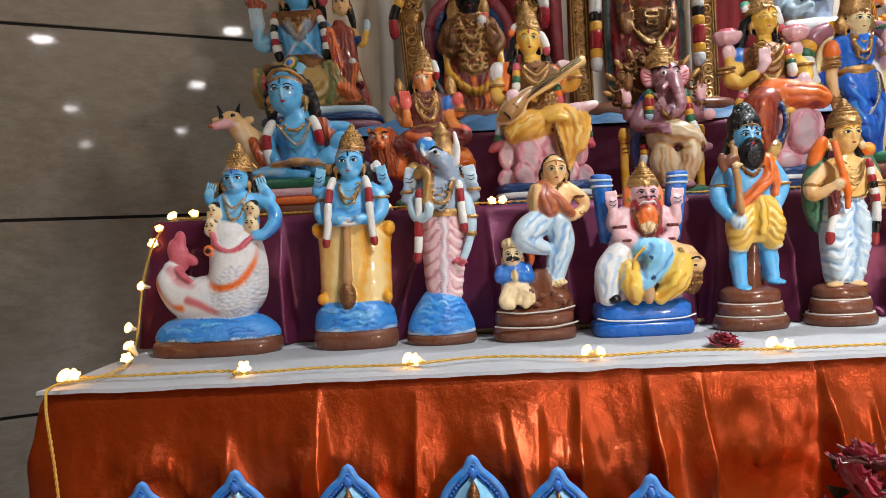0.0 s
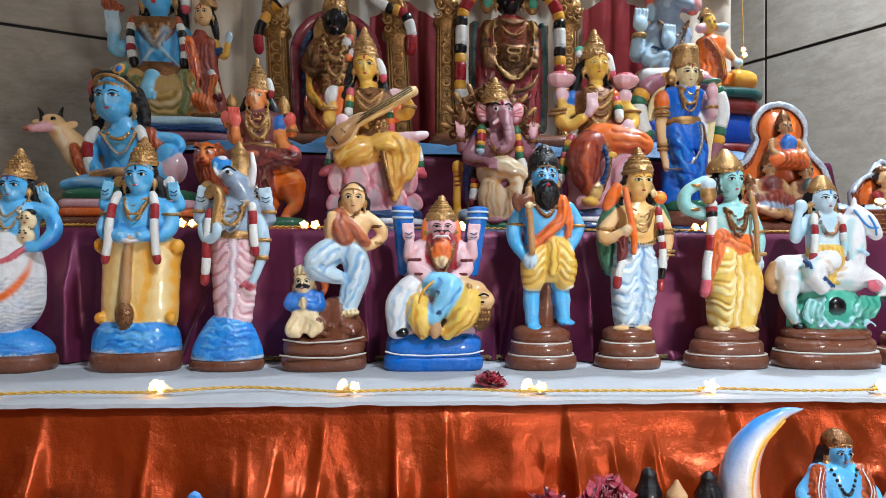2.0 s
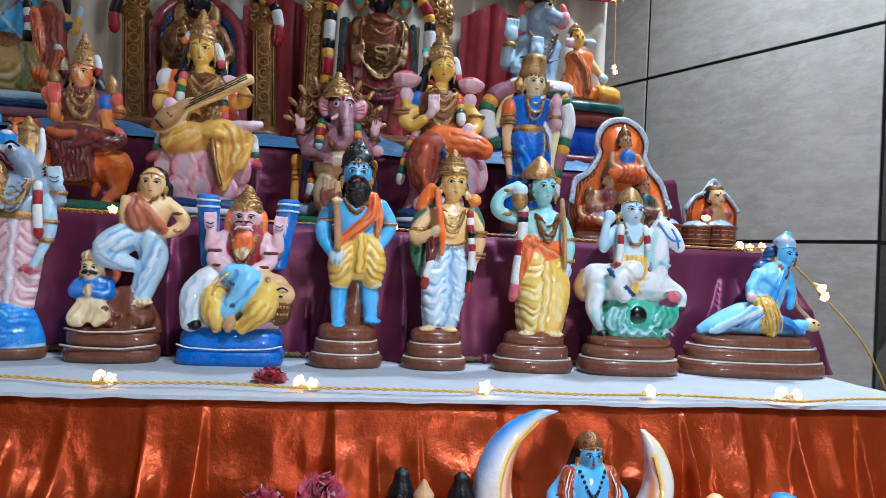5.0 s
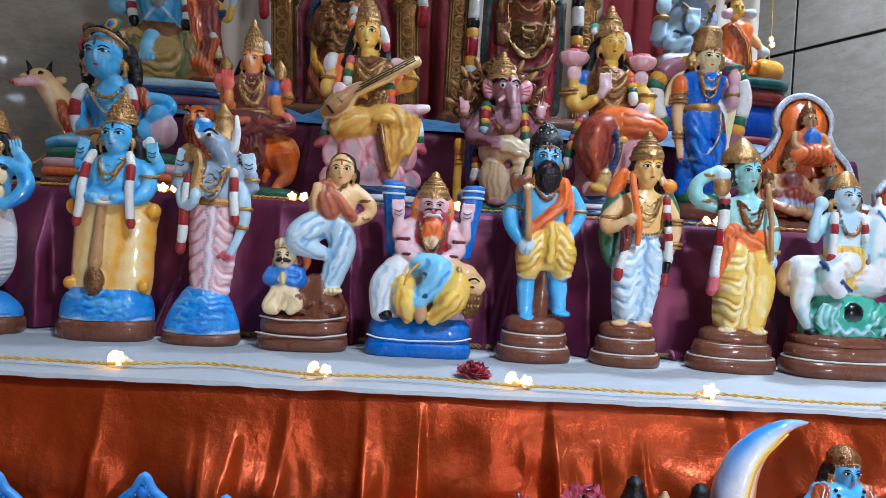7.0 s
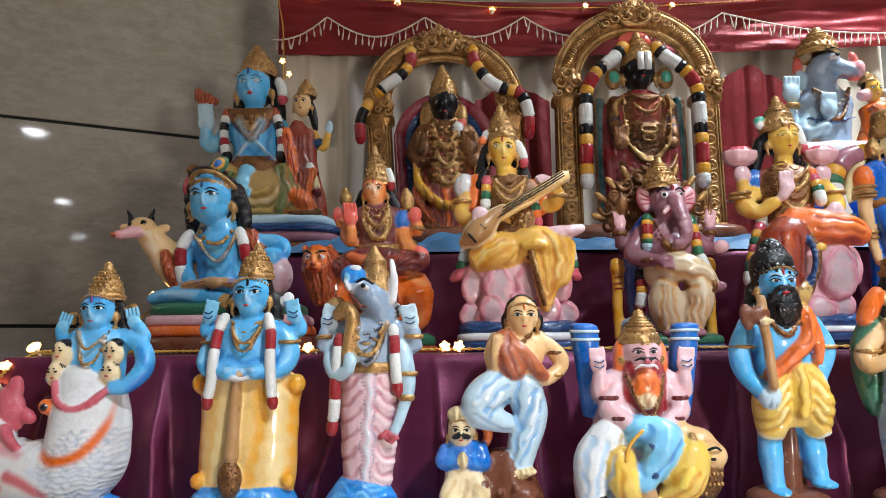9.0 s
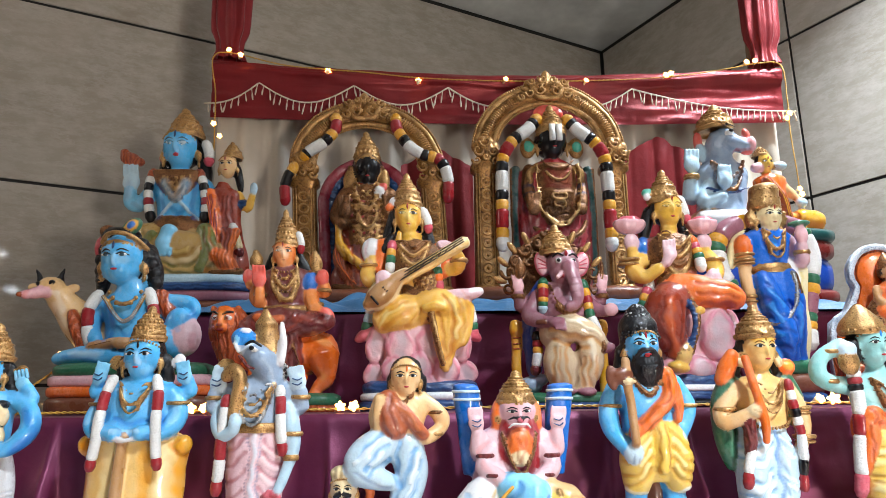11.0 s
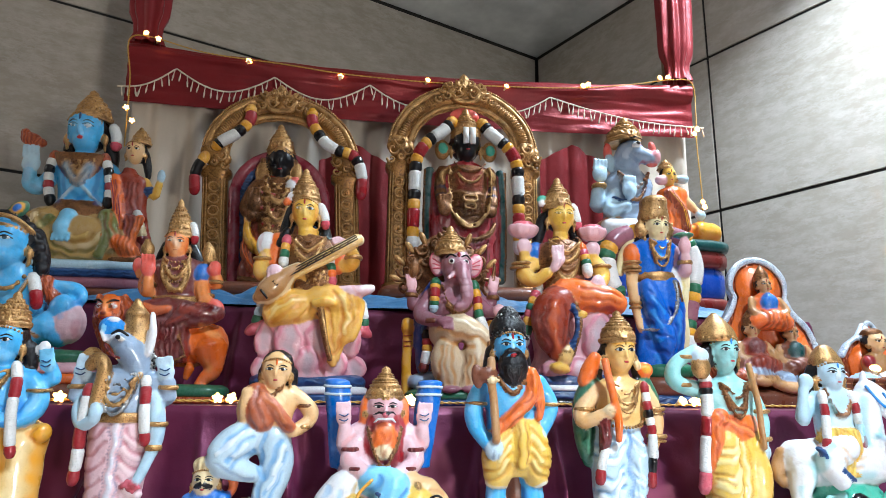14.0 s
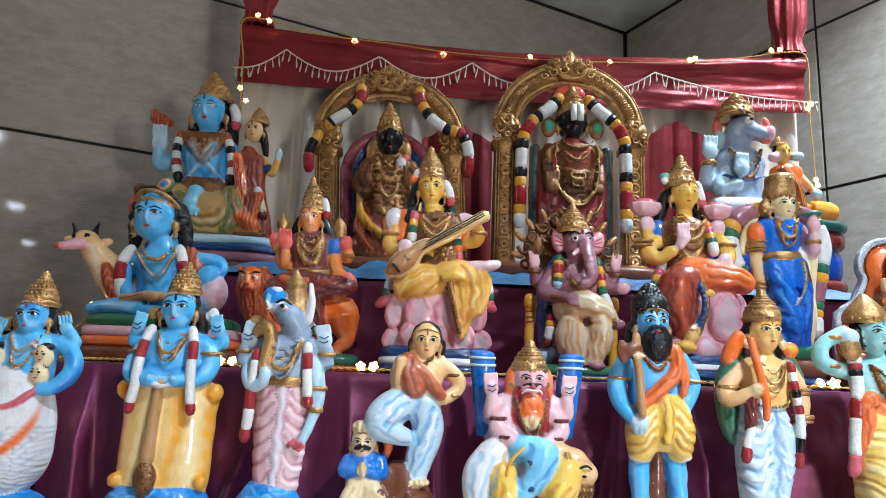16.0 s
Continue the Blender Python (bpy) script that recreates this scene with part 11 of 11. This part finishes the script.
# ---- strings of warm lamps ----
def bulb_shapes():
    g = Shape()
    vs, fs = unit_ball(30, 12)
    lobe = 1 + 0.26 * np.cos(5 * np.arctan2(vs[:, 1], vs[:, 0])) * np.hypot(vs[:, 0], vs[:, 1])
    g.add(vs * np.stack([0.0088 * lobe, 0.0088 * lobe, np.full(len(vs), 0.0068)], 1), fs, BULB)
    c = Shape()
    c.add(*tube([(0, 0, -0.020), (0, 0, -0.012), (0, 0, -0.007)], [0.0032, 0.0045, 0.0075], 10), BULB_CAP)
    return g.mesh("bulb"), c.mesh("bulb_socket")


BULB_ME, CAP_ME = bulb_shapes()


def light_string(pts, lamps, label, seed, strands=2, pitch=0.016, r=0.0011):
    """A twisted pair of wires along pts, with lamps at the given (place, axis) pairs."""
    ob = empty("light_string", Matrix.Translation(pts[0]))
    tagged(ob, label, "string lights", "strings of lamps")
    path = np.array(smooth_path(pts, 26 * (len(pts) - 1)))
    length = sum(np.linalg.norm(path[i + 1] - path[i]) for i in range(len(path) - 1))
    n = max(20, int(length / 0.0042))
    path = np.array(smooth_path(pts, n))
    p, t, us, vs = frames_along(path)
    w = Shape()
    for k in range(strands):
        q = []
        for i in range(n):
            a = 2 * math.pi * (i * length / n / pitch + k / strands)
            q.append(p[i] + 0.0013 * (math.cos(a) * us[i] + math.sin(a) * vs[i]) - np.array(pts[0]))
        w.add(*tube(q, r, 5), WIRE)
    part("wire", w, ob, "twisted yellow wire")
    rnd = random.Random(seed)
    for place, axis in lamps:
        m = Matrix.Translation(Vector(place) - Vector(pts[0])) @ Vector(axis).to_track_quat("Z", "Y").to_matrix().to_4x4()
        for nm, me in (("lamp", BULB_ME), ("socket", CAP_ME)):
            o = new(nm, me)
            o.parent = ob
            o.matrix_basis = m @ Matrix.Rotation(rnd.uniform(0, 6), 4, "Z") @ Matrix.Scale(rnd.uniform(0.7, 0.9), 4)


ZT = TABLE_Z + 0.011
xs = [-0.50, -0.42, -0.30, -0.28, -0.18, -0.08, -0.062, 0.03, 0.14, 0.172, 0.28, 0.37, 0.398, 0.50, 0.59, 0.612, 0.72, 0.81, 0.832, 0.93, 1.02, 1.043, 1.15, 1.24]
front = [(x, 0.832 - 0.030 * (x + 0.3) / 1.5 + 0.040 * nz(x * 17, 1, 4), TABLE_Z + 0.005 + 0.002 * (1 + nz(x * 11, 3, 2))) for x in xs]
lamps = [((x, 0.836 - 0.030 * (x + 0.3) / 1.5, ZT), (random.Random(i).uniform(-1, 1), -0.7, 0.35)) for i, x in enumerate((-0.280, -0.062, 0.170, 0.398, 0.612, 0.832, 1.043))]
for i, x in enumerate((-0.068, 0.158, 0.386, 1.030)):
    lamps.append(((x - 0.004, 0.846 - 0.030 * (x + 0.3) / 1.5, ZT + 0.001), (-0.8, 0.2, 0.5)))
light_string(front, lamps, "string of warm white lamps lying along the white cloth", 1)
light_string([(-0.468, 0.745, 0.56), (-0.472, 0.742, 0.66), (-0.482, 0.748, 0.735), (-0.488, 0.775, 0.752), (-0.47, 0.84, TABLE_Z + 0.006), (-0.475, 0.93, TABLE_Z + 0.008), (-0.525, 1.06, 0.775), (-0.525, 1.09, 0.86), (-0.505, 1.105, 0.93), (-0.49, 1.16, STEP_Z + 0.006), (-0.475, 1.26, STEP_Z + 0.008), (-0.440, 1.40, 1.04), (-0.434, 1.495, 1.11), (-0.42, 1.52, 1.142)],
             [((-0.500, 0.815, 0.757), (-0.5, -0.4, 0.6)), ((-0.492, 0.822, 0.756), (0.6, -0.4, 0.5)), ((-0.479, 0.93, 0.757), (0.2, -0.6, 0.6)), ((-0.485, 0.95, 0.772), (-0.5, -0.2, 0.8)), ((-0.540, 1.06, 0.785), (-0.6, -0.5, 0.3)), ((-0.528, 1.085, 0.85), (-0.5, -0.7, 0.2)), ((-0.513, 1.105, 0.92), (-0.3, -0.8, 0.3)), ((-0.505, 1.115, 0.945), (0.3, -0.6, 0.7)),
              ((-0.505, 1.17, 0.968), (-0.4, -0.3, 0.8)), ((-0.478, 1.20, 0.972), (0.3, -0.4, 0.8)), ((-0.448, 1.40, 1.055), (-0.3, -0.7, 0.5)), ((-0.434, 1.47, 1.085), (-0.3, -0.7, 0.5))],
             "string of warm lamps running up the edge of the steps", 2)
light_string([(-0.475, 1.145, STEP_Z + 0.004), (-0.30, 1.15, STEP_Z + 0.006), (-0.13, 1.14, STEP_Z + 0.006), (0.05, 1.155, STEP_Z + 0.006), (0.30, 1.15, STEP_Z + 0.006), (0.52, 1.16, STEP_Z + 0.006), (0.76, 1.15, STEP_Z + 0.006), (1.0, 1.15, STEP_Z + 0.006), (1.16, 1.15, STEP_Z + 0.006), (1.235, 1.13, STEP_Z + 0.008), (1.262, 1.10, 0.93), (1.305, 1.09, 0.885), (1.37, 1.06, 0.80), (1.42, 1.05, 0.70), (1.45, 1.05, 0.60)],
             [((-0.138, 1.14, STEP_Z + 0.010), (0.4, -0.7, 0.4)), ((-0.120, 1.14, STEP_Z + 0.010), (-0.4, -0.7, 0.4)), ((0.062, 1.155, STEP_Z + 0.010), (0.4, -0.7, 0.4)), ((0.080, 1.155, STEP_Z + 0.010), (-0.4, -0.7, 0.4)), ((0.33, 1.15, STEP_Z + 0.010), (0.4, -0.7, 0.4)), ((0.52, 1.16, STEP_Z + 0.010), (0.4, -0.7, 0.4)), ((0.745, 1.15, STEP_Z + 0.012), (0.4, -0.7, 0.4)), ((0.765, 1.15, STEP_Z + 0.012), (-0.4, -0.7, 0.4)),
              ((1.178, 1.15, STEP_Z + 0.014), (0.4, -0.7, 0.4)), ((1.205, 1.16, STEP_Z + 0.012), (-0.2, -0.7, 0.4)), ((1.225, 1.15, STEP_Z + 0.014), (0.4, -0.7, 0.4)), ((1.245, 1.14, STEP_Z + 0.010), (0.2, -0.7, 0.4)), ((1.305, 1.088, 0.895), (0.2, -0.7, -0.4)), ((1.31, 1.086, 0.880), (0.2, -0.7, -0.4)), ((1.178, 1.27, 1.028), (0, -0.3, 0.9))],
             "string of warm lamps lying along the purple middle step", 3)
YV = BY - 0.042
light_string([(-0.365, YV, 1.60), (-0.368, YV, 1.70), (-0.372, YV, 1.80), (-0.385, YV, 1.905), (-0.33, YV - 0.01, 1.915), (-0.18, YV, 1.885), (0.03, YV, 1.868), (0.20, YV, 1.852), (0.43, YV, 1.846), (0.66, YV, 1.850), (0.89, YV, 1.864), (1.06, YV, 1.890), (1.17, YV, 1.912), (1.235, YV, 1.905), (1.240, YV, 1.80), (1.236, YV, 1.70), (1.240, YV, 1.56), (1.238, YV, 1.40), (1.245, YV, 1.20)],
             [((-0.340, YV - 0.012, 1.925), (-0.2, -0.8, 0.4)), ((-0.308, YV - 0.008, 1.912), (0.4, -0.8, 0.2)), ((-0.370, YV - 0.006, 1.708), (0.1, -0.8, -0.3)), ((-0.352, YV - 0.006, 1.672), (0.1, -0.8, -0.3)), ((-0.068, YV + 0.004, 1.872), (0.1, 0.4, 0.6)), ((0.184, YV + 0.004, 1.846), (0.1, 0.4, 0.6)), ((0.43, YV - 0.006, 1.850), (0.3, -0.8, 0.3)), ((0.66, YV, 1.852), (0.3, -0.6, 0.5)),
              ((0.890, YV - 0.006, 1.868), (0.3, -0.8, 0.3)), ((0.905, YV - 0.006, 1.874), (-0.3, -0.8, 0.3)), ((1.130, YV - 0.008, 1.912), (0.3, -0.8, 0.3)), ((1.155, YV - 0.008, 1.916), (-0.3, -0.8, 0.3)), ((1.238, YV - 0.006, 1.755), (0.2, -0.8, 0.1)), ((1.228, YV - 0.006, 1.740), (0.2, -0.8, 0.1)), ((1.238, YV - 0.006, 1.53), (0.2, -0.8, 0.1)), ((1.242, YV - 0.006, 1.515), (0.2, -0.8, 0.1))],
             "string of warm lamps along the maroon valance and down its sides", 4)


def gold_cord():
    """A frayed cord that lies along the foot of the purple cloth."""
    s = Shape()
    xs = np.linspace(-0.16, 1.12, 420)
    for k in range(3):
        s.add(*tube([(x, 1.092 + 0.010 * nz(x * 5, 2, 1) + 0.0022 * math.cos(x * 300 + 2.1 * k) + 0.003 * nz(x * 60, k, 3), TABLE_Z + 0.006 + 0.0022 * math.sin(x * 300 + 2.1 * k) + 0.002 * abs(nz(x * 50, k, 8))) for x in xs], 0.0019, 5), CORD)
    rnd = random.Random(12)
    for k in range(160):
        x = rnd.uniform(-0.16, 1.12)
        y = 1.092 + 0.010 * nz(x * 5, 2, 1)
        a = rnd.uniform(3.4, 6.0)
        s.add(*tube([(x, y, TABLE_Z + 0.006), (x + 0.008 * math.cos(a), y + 0.008 * math.sin(a), TABLE_Z + 0.007), (x + 0.016 * math.cos(a), y + 0.015 * math.sin(a), TABLE_Z + 0.0035)], 0.0006, 4), CORD)
    tagged(s.thing("gold_cord"), "frayed dull gold cord lying at the foot of the purple cloth", "cord")


CORD = plain("dull_gold_cord", (0.24, 0.15, 0.06), 0.6)
gold_cord()
